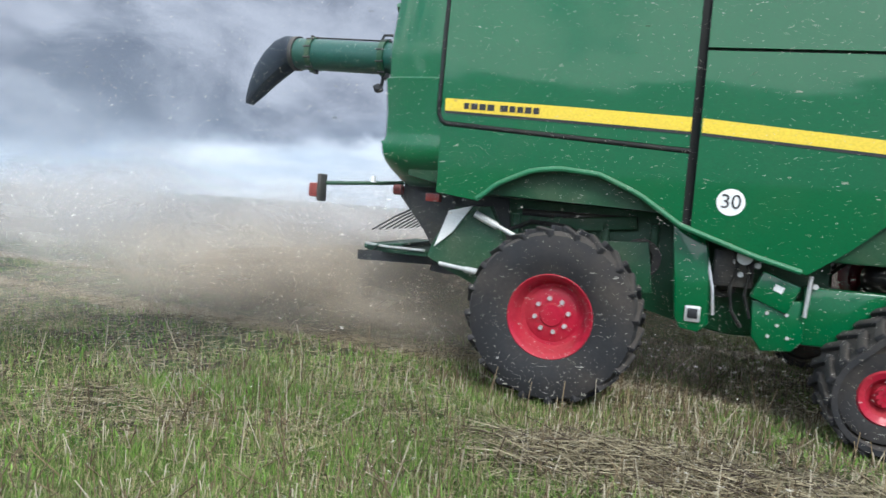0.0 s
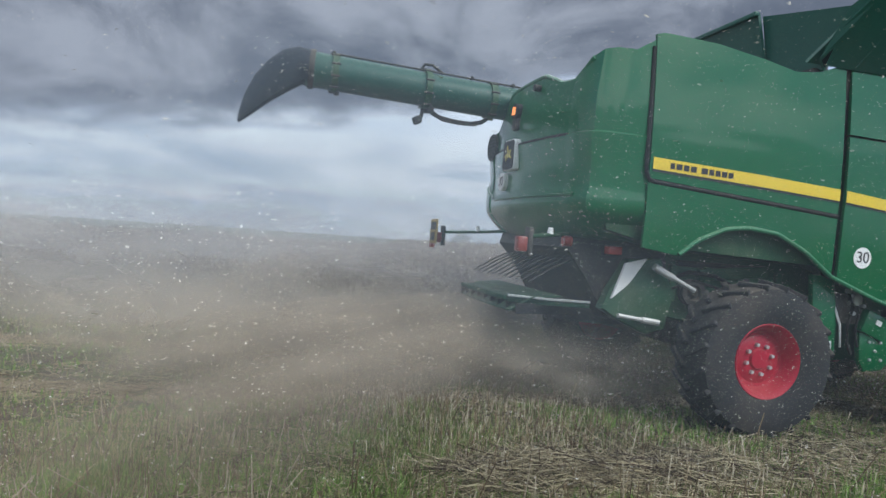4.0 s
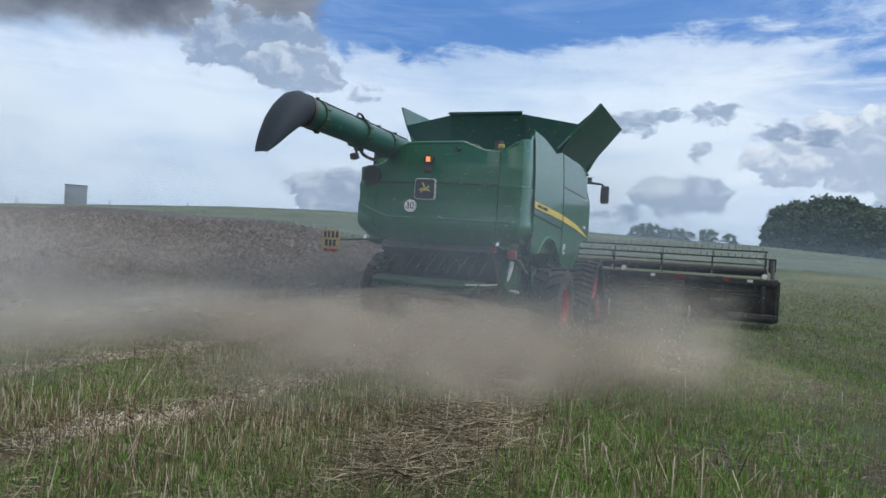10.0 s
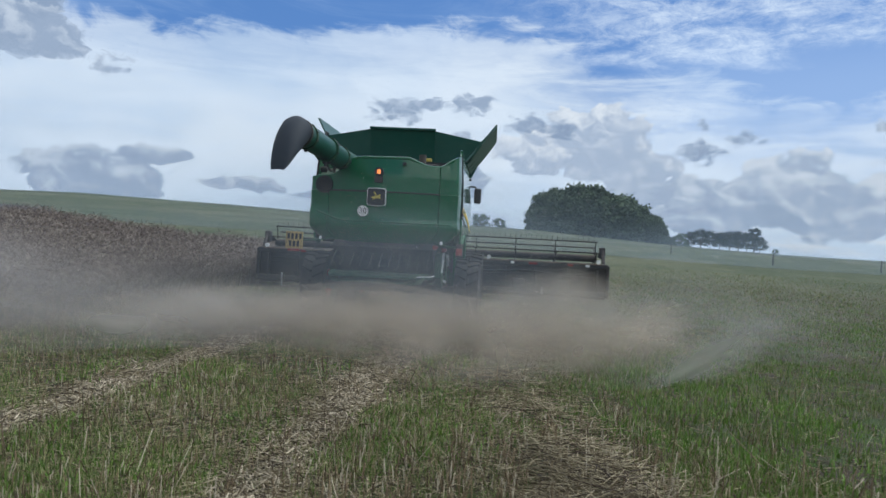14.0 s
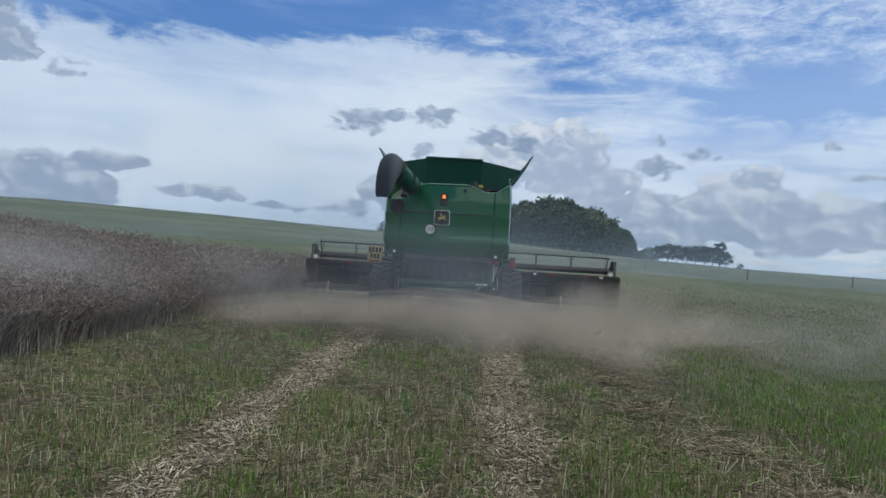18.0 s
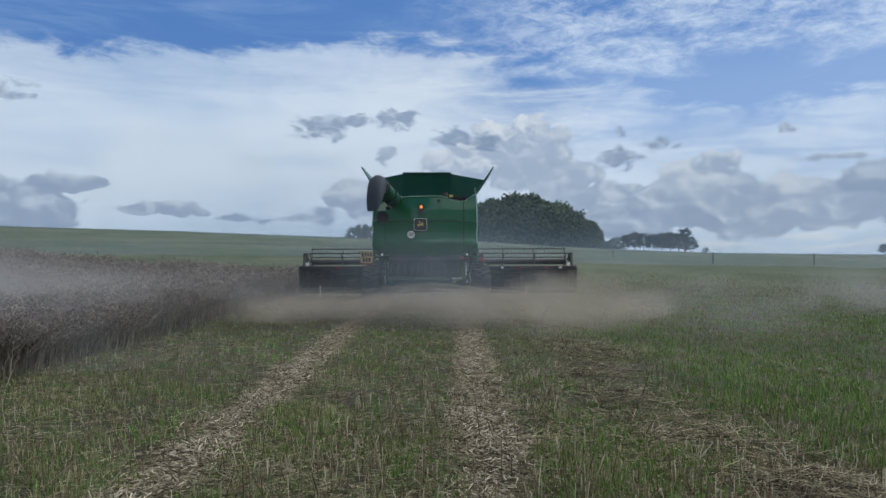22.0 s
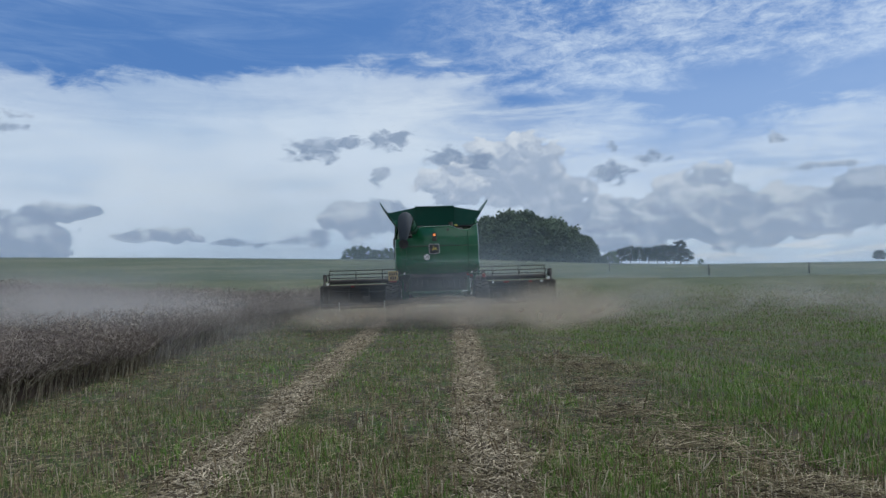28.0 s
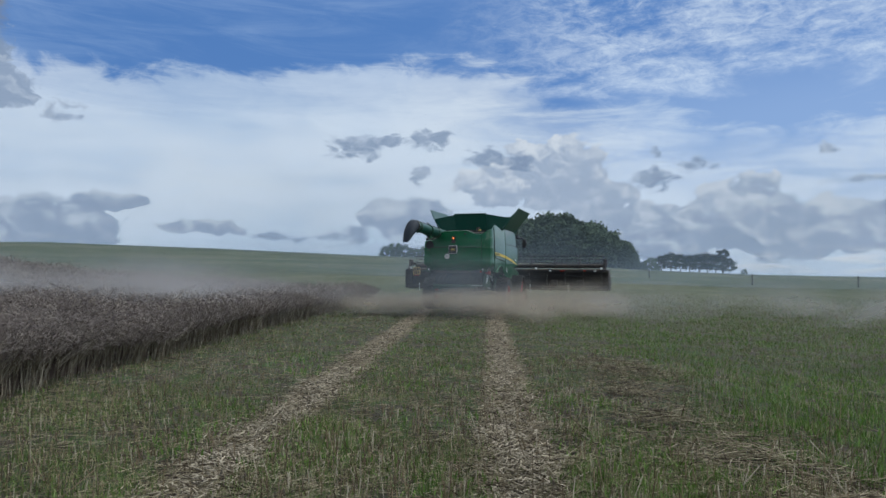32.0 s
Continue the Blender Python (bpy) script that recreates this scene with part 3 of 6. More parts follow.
def tyre_profile(radius, width, rim):
    w = width / 2
    return [(-w * 0.80, rim), (-w * 0.98, rim + (radius - rim) * 0.30), (-w, rim + (radius - rim) * 0.62), (-w * 0.90, radius - 0.055), (-w * 0.6, radius - 0.03), (0, radius - 0.025),
            (w * 0.6, radius - 0.03), (w * 0.90, radius - 0.055), (w, rim + (radius - rim) * 0.62), (w * 0.98, rim + (radius - rim) * 0.30), (w * 0.80, rim)]


def lathe(bm, profile, seg=48):
    """Turns (x, radius) pairs about the x axis."""
    rings = [[bm.verts.new((x, math.cos(2 * math.pi * s / seg) * r, math.sin(2 * math.pi * s / seg) * r)) for s in range(seg)] for x, r in profile]
    for r0, r1 in zip(rings, rings[1:]):
        for s in range(seg):
            bm.faces.new((r0[s], r0[(s + 1) % seg], r1[(s + 1) % seg], r1[s]))
    return bm


def rear_wheel(parent, side):
    """Rear wheel: lugged tyre, red dished rim, eight bright nuts. Its own origin is the hub."""
    wheel = new("rear_wheel")
    wheel.parent = parent
    wheel.matrix_basis = pose(side * 1.60, 0, 0.70)
    tagged(wheel, "lugged black tyre on a red rim")
    bm = lathe(bmesh.new(), tyre_profile(0.70, 0.52, 0.325))
    part("tyre", bm, RUBBER, wheel)
    lugs = 20
    lug = finish(add_box(bmesh.new(), (0, 0, 0), (0.27, 0.05, 0.06), (0, 0, 0), 0.01), "tread_lug", RUBBER)
    for i in range(lugs):
        for s in (-1, 1):
            a = 360 * (i + (0.5 if s > 0 else 0)) / lugs
            part("tread_lug", lug, RUBBER, wheel, at=pose(0, 0, 0, a, 0, 0) @ pose(s * 0.125, 0, 0.672, 0, s * 8, s * 32))
    o = side
    prof = [(-0.20, 0.345), (-0.18, 0.31), (0.10, 0.30), (0.14, 0.305), (0.19, 0.32), (0.215, 0.34), (0.222, 0.334), (0.205, 0.315), (0.16, 0.288), (0.10, 0.272), (0.075, 0.25), (0.072, 0.22), (0.085, 0.20), (0.09, 0.10), (0.11, 0.085), (0.115, 0.001)]
    part("rim", lathe(bmesh.new(), [(o * x, r) for x, r in prof], 40), RED, wheel, "dusty red painted rim")
    for i in range(8):
        a = math.radians(45 * i + 10)
        bm = add_rod(bmesh.new(), (o * 0.085, math.cos(a) * 0.135, math.sin(a) * 0.135), (o * 0.118, math.cos(a) * 0.135, math.sin(a) * 0.135), 0.019, 0.017, 8)
        part("wheel_nut", bm, STEEL, wheel)
    return wheel


TRACK_WHEELS = [(2.30, 0.42, 0.34), (3.76, 0.42, 0.34)]


def belt_outline(grow):
    """Round the two idlers and the drive wheel, as a closed line in y and z."""
    circles = [(2.38, 0.41, 0.34 + grow), (3.08, 1.05, 0.37 + grow), (3.78, 0.41, 0.34 + grow)]
    pts = []
    for cy, cz, r in circles:
        for a in np.linspace(0, 2 * np.pi, 72, endpoint=False):
            pts.append((cy + r * math.cos(a), cz + r * math.sin(a)))
    pts = sorted(set(pts))
    def half(seq):
        out = []
        for p in seq:
            while len(out) > 1 and (out[-1][0] - out[-2][0]) * (p[1] - out[-2][1]) - (out[-1][1] - out[-2][1]) * (p[0] - out[-2][0]) <= 0:
                out.pop()
            out.append(p)
        return out
    return half(pts)[:-1] + half(pts[::-1])[:-1]


def track_unit(parent, side):
    unit = new("track_unit")
    unit.parent = parent
    unit.matrix_basis = pose(side * 1.55, 0, 0)
    tagged(unit, "rubber crawler track with red drive wheel and idlers")
    outer, inner = belt_outline(0.04), belt_outline(0.0)
    bm = bmesh.new()
    def ring(line, x):
        return [bm.verts.new((x, a, b)) for a, b in line]
    def resample(line, n):
        p = np.array(line + line[:1])
        d = np.concatenate([[0], np.cumsum(np.hypot(*np.diff(p, axis=0).T))])
        t = np.linspace(0, d[-1], n, endpoint=False)
        return list(zip(np.interp(t, d, p[:, 0]), np.interp(t, d, p[:, 1]))), d[-1]
    n = 110
    o, length = resample(outer, n)
    i, _ = resample(inner, n)
    loops = [ring(o, -0.33), ring(o, 0.33), ring(i, 0.33), ring(i, -0.33)]
    for a, b in zip(loops, loops[1:] + loops[:1]):
        for s in range(n):
            bm.faces.new((a[s], a[(s + 1) % n], b[(s + 1) % n], b[s]))
    part("belt", bm, RUBBER, unit, "dusty black rubber belt")
    lug = finish(add_box(bmesh.new(), (0, 0, 0), (0.31, 0.07, 0.05), (0, 0, 0), 0.008), "belt_lug", RUBBER)
    bars = 40
    c, _ = resample(belt_outline(0.05), bars)
    for s in range(bars):
        dy, dz = c[(s + 1) % bars][0] - c[s - 1][0], c[(s + 1) % bars][1] - c[s - 1][1]
        ang = math.degrees(math.atan2(dz, dy))
        for h in (-1, 1):
            part("belt_lug", lug, RUBBER, unit, at=pose(h * 0.165, *c[s], ang, 0, 0) @ pose(0, 0, 0, 0, 0, h * 20))
    def disc(name, y, z, r, holes, label):
        w = new(name)
        prof = [(-0.2, r - 0.02), (0.16, r - 0.02), (0.20, r), (0.215, r - 0.012), (0.19, r - 0.06), (0.12, r - 0.09), (0.10, r * 0.45), (0.15, r * 0.38), (0.16, 0.001)]
        bm = lathe(bmesh.new(), [(side * x, q) for x, q in prof], 36)
        for a in range(holes):
            t = 2 * math.pi * a / holes
            add_rod(bm, (side * 0.16, math.cos(t) * r * 0.28, math.sin(t) * r * 0.28), (side * 0.185, math.cos(t) * r * 0.28, math.sin(t) * r * 0.28), 0.018, seg=6)
            if holes == 6:
                add_box(bm, (side * 0.14, math.cos(t) * r * 0.66, math.sin(t) * r * 0.66), (0.05, 0.10, r * 0.5), (math.degrees(t) - 90, 0, 0), 0.012)
        me = finish(bm, name, RED)
        bpy.data.objects.remove(w)
        ob = new(name, me)
        ob.parent = unit
        ob.matrix_basis = pose(0, y, z)
        return tagged(ob, label)
    wheels = [disc("drive_wheel", 3.08, 1.05, 0.365, 6, "spoked red drive wheel"), disc("idler_wheel", 2.38, 0.41, 0.20, 10, "red idler wheel"), disc("idler_wheel", 3.78, 0.41, 0.20, 10, "red idler wheel")]
    for y in (2.38, 3.78):
        ringp = [(-0.18, 0.18), (-0.2, 0.30), (-0.16, 0.335), (0.16, 0.335), (0.21, 0.32), (0.22, 0.27), (0.20, 0.195), (0.1, 0.18)]
        part("idler_tyre", lathe(bmesh.new(), [(side * q, r) for q, r in ringp], 36), RUBBER, unit, at=pose(0, y, 0.41))
    for y in (2.72, 3.03, 3.34):
        part("track_roller", lathe(bmesh.new(), [(-0.22, 0.001), (-0.22, 0.15), (0.2, 0.15), (0.2, 0.06), (0.23, 0.05), (0.23, 0.001)], 24), RUBBER, unit, at=pose(0, y, 0.22))
    bm = bmesh.new()
    add_prism(bm, [(2.3, 0.35), (3.76, 0.35), (3.76, 0.5), (3.25, 0.62), (3.12, 1.0), (2.94, 1.0), (2.8, 0.62), (2.3, 0.5)], "x", -0.09, 0.09, 0.015)
    part("track_frame", bm, BLACK, unit)
    return wheels


def build_combine():
    c = new("combine_harvester")
    tagged(c, "dusty green combine harvester with yellow stripe and red wheels", "combine harvester")
    # side skins, right and left
    for s in (1, -1):
        top = lambda y: lerp(y, ROOF_LINE)
        side_panel("rear_side_panel", -1.13, 0.92, lambda y: lerp(y, GROOVE) + 0.025, top, c, sign=s, steps=30, rows=14, label="glossy green side door")
        side_panel("lower_side_panel", -1.13, 0.92, lambda y: lerp(y, BELLY), lambda y: lerp(y, GROOVE) - 0.02, c, sign=s, steps=40, rows=8)
        side_panel("front_side_panel", 0.99, 3.62, lambda y: lerp(y, BELLY), lambda y: 2.85 - 0.02 * (y - 1), c, sign=s, steps=44, rows=14)
        side_panel("upper_side_panel", 0.99, 3.30, lambda y: 2.875 - 0.02 * (y - 1), lambda y: 3.56 - 0.025 * (y - 1), c, sign=s, steps=12, rows=8)
        # rolled lip round the wheel arch, its highlight painted in as a paler green
        bm = bmesh.new()
        arch = [(side_x(y, lerp(y, BELLY)) * s + s * 0.012, y, lerp(y, BELLY) + 0.012) for y in np.concatenate([np.linspace(-0.76, 0.9, 24), np.linspace(0.99, 1.8, 6)])]
        add_pipe(bm, arch, 0.022, 8)
        part("arch_lip", bm, GREEN_EDGE, c)
        # black seam between the doors, and the groove under the stripe
        bm = bmesh.new()
        add_prism(bm, [(0.905, 1.50), (0.905, 3.54), (1.0, 3.55), (1.0, 1.47)], "x", s * (HALF - 0.12) if s > 0 else s * (HALF - 0.06), s * (HALF - 0.06) if s > 0 else s * (HALF - 0.12))
        part("door_seam", bm, GAP, c)
        bm = bmesh.new()
        line = [(-1.15, 3.42), (-1.155, 2.9), (-1.16, 2.40), (-1.155, 2.30), (-1.12, 2.235), (-1.06, 2.212)] + [(y, lerp(y, GROOVE) + 0.003) for y in np.linspace(-0.9, 0.93, 8)]
        add_pipe(bm, [(s * (side_x(y, z) - 0.008), y, z) for y, z in line], 0.019, 8)
        part("door_seal", bm, GAP, c)
        bm = bmesh.new()
        add_prism(bm, [(1.0, 2.836), (1.0, 2.89), (3.35, 2.84), (3.35, 2.79)], "x", s * (HALF - 0.1), s * (HALF - 0.035))
        part("panel_seam", bm, GAP, c)
        # yellow stripe with the maker's lettering as plain bars
        for k0, k1 in ((0, 2), (3, 6)):
            bm = bmesh.new()
            grid = []
            for y in np.linspace(STRIPE[k0][0], STRIPE[k1][0], 18):
                hi = lerp(y, [(a, b) for a, b, _ in STRIPE])
                lo = lerp(y, [(a, b) for a, _, b in STRIPE])
                grid.append([(s * (side_x(y, z) + 0.006), y, z) for z in (lo, (lo + hi) / 2, hi)])
            add_sheet(bm, grid, lambda i, j: (-s * 0.004, 0, 0))
            stripe = part("yellow_stripe", bm, YELLOW, c, "yellow decal stripe")
            bm = bmesh.new()
            grid = []
            for y in np.linspace(STRIPE[k0][0], STRIPE[k1][0], 12):
                lo = lerp(y, [(a, b) for a, _, b in STRIPE])
                grid.append([(s * (side_x(y, z) + 0.006), y, z) for z in (lo - 0.022, lo - 0.004)])
            add_sheet(bm, grid, lambda i, j: (-s * 0.004, 0, 0))
            part("stripe_edge", bm, INK, c)
            if k0 == 0:
                y = -0.93 if s > 0 else -0.93
                for w in (0.045, 0.06, 0.055, 0.06, 0, 0.065, 0.05, 0.05, 0.055, 0.05):
                    if w:
                        hi = lerp(y, [(a, b) for a, b, _ in STRIPE])
                        bm = add_box(bmesh.new(), (s * (side_x(y, hi - 0.055) + 0.008), y + w / 2, hi - 0.056), (0.004, w, 0.052), (0, 0, 0))
                        part("lettering_bar", bm, INK, c)
                    y += w + 0.016 if w else 0.035
        # speed disc
        bm = add_rod(bmesh.new(), (s * (HALF - 0.03), 1.26, 1.70), (s * (HALF + 0.008), 1.26, 1.70), 0.103, seg=32)
        disc = part("speed_disc", bm, WHITE, c, "round white speed disc reading 30")
        turn = Matrix(((0, 0, s, 0), (s, 0, 0, 0), (0, 1, 0, 0), (0, 0, 0, 1)))
        part("numeral", words("30", 0.155, 0.001, INK, "numeral"), INK, disc, at=Matrix.Translation((s * (HALF + 0.011), 1.26, 1.70)) @ turn)
        bm = add_box(bmesh.new(), (s * (HALF - 0.02), 3.28, 3.36), (0.05, 0.07, 0.05), (0, 0, 0), 0.01)
        part("side_light", bm, BLACK, c)
        # model number on the front panel, too small to read
        y = 3.02
        for w in (0.05, 0.05, 0.05, 0.04):
            bm = add_box(bmesh.new(), (s * (side_x(y, 2.2) + 0.003), y, 2.20), (0.004, w * 0.7, 0.06))
            part("lettering_bar", bm, WHITE, c)
            y += 0.06
    # the rear hood in three pieces
    right, mid, left = hood_plan()
    hood_piece("hood_corner", right, c)
    hood_piece("rear_door", mid, c, label="glossy green rear engine hood")
    hood_piece("hood_corner", left, c)
    for x in (1.06, -1.06):
        bm = add_pipe(bmesh.new(), [(x, -1.74, 2.2), (x, -1.755, 2.57), (x, -1.725, 2.63), (x, -1.70, 2.9), (x, -1.69, lerp(x, HOOD_TOP) - 0.02)], 0.014, 6)
        part("hood_seam", bm, GAP, c)
    bm = add_pipe(bmesh.new(), [(x, y - 0.0 + 0.012, 2.605) for x, y in mid], 0.016, 6)
    part("hood_crease", bm, GAP, c)
    around = sorted([(x, y) for x, y in right + mid + left if y < -1.6])
    rim = [(x, lerp(x, around) + 0.092, lerp(x, HOOD_TOP) - 0.004) for x in np.linspace(-1.30, 1.30, 44)]
    part("hood_rim", add_pipe(bmesh.new(), rim, 0.030, 10), GREEN, c, "rounded upper edge of the hood")
    ridge = [(x, lerp(x, around) + 0.006, 2.045 + 0.26 * max(0.0, (-x - 0.7) / 0.75) ** 1.5) for x in np.linspace(-1.28, 1.28, 40)]
    part("hood_ridge", add_pipe(bmesh.new(), ridge, 0.016, 8), GREEN, c)
    bm = add_rod(bmesh.new(), (-1.14, -1.68, 2.71), (-1.14, -1.79, 2.71), 0.165, seg=28)
    grille = part("round_grille", bm, BLACK, c, "round black air grille")
    for i in range(7):
        part("grille_bar", add_box(bmesh.new(), (-1.14, -1.793, 2.59 + 0.04 * i), (2 * math.sqrt(0.15 ** 2 - (0.12 - 0.04 * i) ** 2), 0.012, 0.012)), GAP, grille)
    # inner body that closes the shell, decks and engine bay
    bm = bmesh.new()
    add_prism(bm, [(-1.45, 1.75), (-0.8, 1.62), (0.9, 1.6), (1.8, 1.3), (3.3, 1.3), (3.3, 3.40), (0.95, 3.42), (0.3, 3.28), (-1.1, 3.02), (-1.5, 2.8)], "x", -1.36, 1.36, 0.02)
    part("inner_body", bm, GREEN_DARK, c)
    bm = add_box(bmesh.new(), (-0.2, -0.75, 3.12), (1.5, 1.3, 0.22), (-7, 0, 0), 0.03)
    part("engine_deck", bm, BLACK, c)
    bm = bmesh.new()
    for i in range(9):
        add_box(bm, (0.62, -1.35 + 0.14 * i, 3.19 + 0.012 * i), (0.6, 0.03, 0.05), (20, 0, 0))
    part("deck_grille", bm, BLACK, c)
    bm = add_box(bmesh.new(), (0.0, -1.15, 3.285), (0.95, 0.32, 0.05), (-4, 0, 0), 0.02)
    part("deck_lid", bm, GREEN_DARK, c)
    bm = add_box(bmesh.new(), (0.72, -0.7, 3.37), (0.11, 0.06, 0.07), (0, 0, 0), 0.015)
    part("deck_lamp", bm, GOLD, c, "yellow warning label")
    bm = add_rod(bmesh.new(), (0.55, -0.3, 3.2), (0.55, -0.3, 3.52), 0.075, seg=16)
    part("exhaust", bm, BLACK, c)
    # round air intake in the left pod
    bm = bmesh.new()
    lathe(bm, [(0, 0.001), (0, 0.10), (0.012, 0.125), (0.05, 0.135), (0.06, 0.125), (0.06, 0.105)], 28)
    part("air_intake", bm, GAP, c, "round dark air intake", at=pose(-1.19, -1.66, 2.71, 0, 0, 0) @ pose(0, 0, 0, 0, 0, -105))
    # emblem, speed disc, lamps on the rear
    bm = bmesh.new()
    shield = [(-0.18, -0.13), (-0.16, -0.165), (0, -0.175), (0.16, -0.165), (0.18, -0.13), (0.175, 0.13), (0.15, 0.16), (0, 0.165), (-0.15, 0.16), (-0.175, 0.13)]
    add_prism(bm, [(a - 0.11, b + 2.51) for a, b in shield], "y", -1.915, -1.84, 0.008)
    emblem = part("emblem", bm, WHITE, c, "dark shield emblem with yellow shape")
    bm = bmesh.new()
    add_prism(bm, [(a * 0.93 - 0.11, b * 0.93 + 2.51) for a, b in shield], "y", -1.922, -1.90)
    part("emblem_field", bm, INK, emblem)
    bm = bmesh.new()
    add_prism(bm, [(-0.11 + a, 2.51 + b) for a, b in ((-0.11, -0.02), (-0.05, 0.01), (0.02, 0.02), (0.06, 0.05), (0.09, 0.04), (0.06, 0.0), (0.11, -0.05), (0.05, -0.03), (-0.02, -0.035), (-0.07, -0.07), (-0.06, -0.03))], "y", -1.928, -1.92)
    add_prism(bm, [(-0.11 + a, 2.51 + b) for a, b in ((-0.02, 0.02), (-0.05, 0.09), (-0.03, 0.10), (0.01, 0.03))], "y", -1.928, -1.92)
    part("emblem_shape", bm, GOLD, emblem)
    bm = add_rod(bmesh.new(), (-0.36, -1.83, 2.235), (-0.36, -1.895, 2.235), 0.10, seg=32)
    disc = part("speed_disc", bm, WHITE, c, "round white speed disc reading 30")
    part("numeral", words("30", 0.15, 0.001, INK, "numeral"), INK, disc, at=pose(-0.36, -1.898, 2.235, 90, 0, 0))
    bm = add_rod(bmesh.new(), (-0.09, -1.80, 2.98), (-0.09, -1.90, 2.98), 0.085, seg=20)
    add_box(bm, (-0.09, -1.85, 2.84), (0.15, 0.08, 0.12), (0, 0, 0), 0.015)
    beacon = part("beacon_mount", bm, BLACK, c)
    bm = add_rod(bmesh.new(), (-0.09, -1.88, 2.94), (-0.09, -1.88, 3.02), 0.046, 0.038, 16)
    part("beacon_lamp", bm, GLOW, beacon, "lit amber beacon")
    bm = add_rod(bmesh.new(), (0.38, -1.74, 3.15), (0.38, -1.87, 3.15), 0.035, seg=14)
    part("rear_camera", bm, BLACK, c)
    # grain tank extensions
    flap = lambda quad, t: add_sheet(bmesh.new(), [[quad[0], quad[1]], [quad[3], quad[2]]], lambda i, j: t)
    for s in (1, -1):
        bm = bmesh.new()
        add_sheet(bm, [[(s * 1.43, 0.45, 3.50), (s * 1.43, 3.25, 3.50)], [(s * 1.78, 0.72, 3.98), (s * 1.78, 3.45, 3.98)], [(s * 2.06, 1.02, 4.42), (s * 2.06, 3.68, 4.42)]], lambda i, j: (-s * 0.03, 0, 0.02))
        side_flap = part("tank_side_flap", bm, GREEN_TANK, c, "folded-out green tank flap")
        for a in (1.2, 1.95, 2.7, 3.3):
            part("flap_rib", add_rod(bmesh.new(), (s * 1.45, a - 0.2, 3.53), (s * 2.03, a + 0.15, 4.39), 0.016, seg=6), GREEN_TANK, side_flap)
        bm = bmesh.new()
        add_sheet(bm, [[(s * 0.68, 0.62, 3.45), (s * 1.44, 0.62, 3.45)], [(s * 0.70, 0.48, 4.15), (s * 1.72, 0.62, 3.98)]], lambda i, j: (0, 0.03, 0))
        add_sheet(bm, [[(s * 1.44, 0.62, 3.46), (s * 1.50, 0.52, 3.52)], [(s * 1.72, 0.62, 3.98), (s * 2.04, 1.02, 4.40)]], lambda i, j: (0, 0.03, 0))
        part("tank_corner_flap", bm, GREEN_TANK, c)
    bm = bmesh.new()
    add_sheet(bm, [[(-0.70, 0.60, 3.40), (0.72, 0.60, 3.40)], [(-0.70, 0.40, 4.17), (0.72, 0.40, 4.17)]], lambda i, j: (0, 0.03, 0))
    add_box(bm, (0.0, 0.39, 4.16), (1.46, 0.05, 0.05), (0, 0, 0), 0.01)
    part("tank_rear_flap", bm, GREEN_TANK, c)
    bm = bmesh.new()
    add_sheet(bm, [[(-1.45, 3.25, 3.40), (1.45, 3.25, 3.40)], [(-1.85, 3.62, 4.28), (1.85, 3.62, 4.28)]], lambda i, j: (0, -0.03, 0))
    part("tank_front_flap", bm, GREEN_TANK, c)
    bm = add_box(bmesh.new(), (0, 1.9, 3.44), (2.8, 2.7, 0.06))
    part("tank_grid", bm, BLACK, c)
    bm = add_rod(bmesh.new(), (0.0, 1.9, 3.4), (0.0, 1.9, 4.25), 0.06, seg=10)
    add_box(bm, (0.15, 1.9, 4.24), (0.5, 0.12, 0.08), (0, 0, 0), 0.02)
    part("tank_sensor", bm, BLACK, c)
    # unloading auger, folded back
    bm = bmesh.new()
    add_pipe(bm, [(-0.77, -1.0, 3.17), (-0.83, -1.75, 3.20), (-0.907, -2.75, 3.258), (-1.01, -4.08, 3.335)], [0.195, 0.195, 0.195, 0.200], 28)
    auger = part("unloading_auger", bm, GREEN_TANK, c, "green unloading auger tube folded back over the rear")
    for y, d in ((-2.72, 0.232), (-3.78, 0.218), (-1.95, 0.215)):
        z = 3.20 - 0.0579 * (y + 1.75)
        x = -0.83 + 0.077 * (y + 1.75)
        bm = add_pipe(bmesh.new(), [(x, y + 0.035, z), (x, y - 0.035, z)], d, 28)
        flange = part("auger_flange", bm, GREEN_DARK, auger)
        for i in range(10):
            t = math.radians(36 * i + 18)
            bm = add_rod(bmesh.new(), (x + math.cos(t) * d, y - 0.05, z + math.sin(t) * d), (x + math.cos(t) * d, y + 0.05, z + math.sin(t) * d), 0.012, seg=6)
            part("flange_bolt", bm, BLACK, flange)
    # the rubber spout: a hood cut off on a slant, open underneath
    bm = bmesh.new()
    spout_rings = [(-4.04, 3.547, -4.04, 3.12, 0.212), (-4.20, 3.565, -4.10, 3.09, 0.218), (-4.36, 3.51, -4.20, 3.02, 0.215), (-4.52, 3.37, -4.32, 2.94, 0.205), (-4.65, 3.19, -4.44, 2.87, 0.190), (-4.74, 2.98, -4.57, 2.78, 0.165), (-4.79, 2.78, -4.69, 2.71, 0.135), (-4.80, 2.67, -4.78, 2.66, 0.095)]
    grid = []
    for i, (oy, oz, iy, iz, w) in enumerate(spout_rings):
        wide = 180 if i == 0 else 128
        mid_y, mid_z = (oy + iy) / 2, (oz + iz) / 2
        grid.append([(-1.01 - 0.012 * i + w * math.sin(radians(q)), mid_y + (oy - iy) / 2 * math.cos(radians(q)), mid_z + (oz - iz) / 2 * math.cos(radians(q))) for q in np.linspace(-wide, wide, 25)])
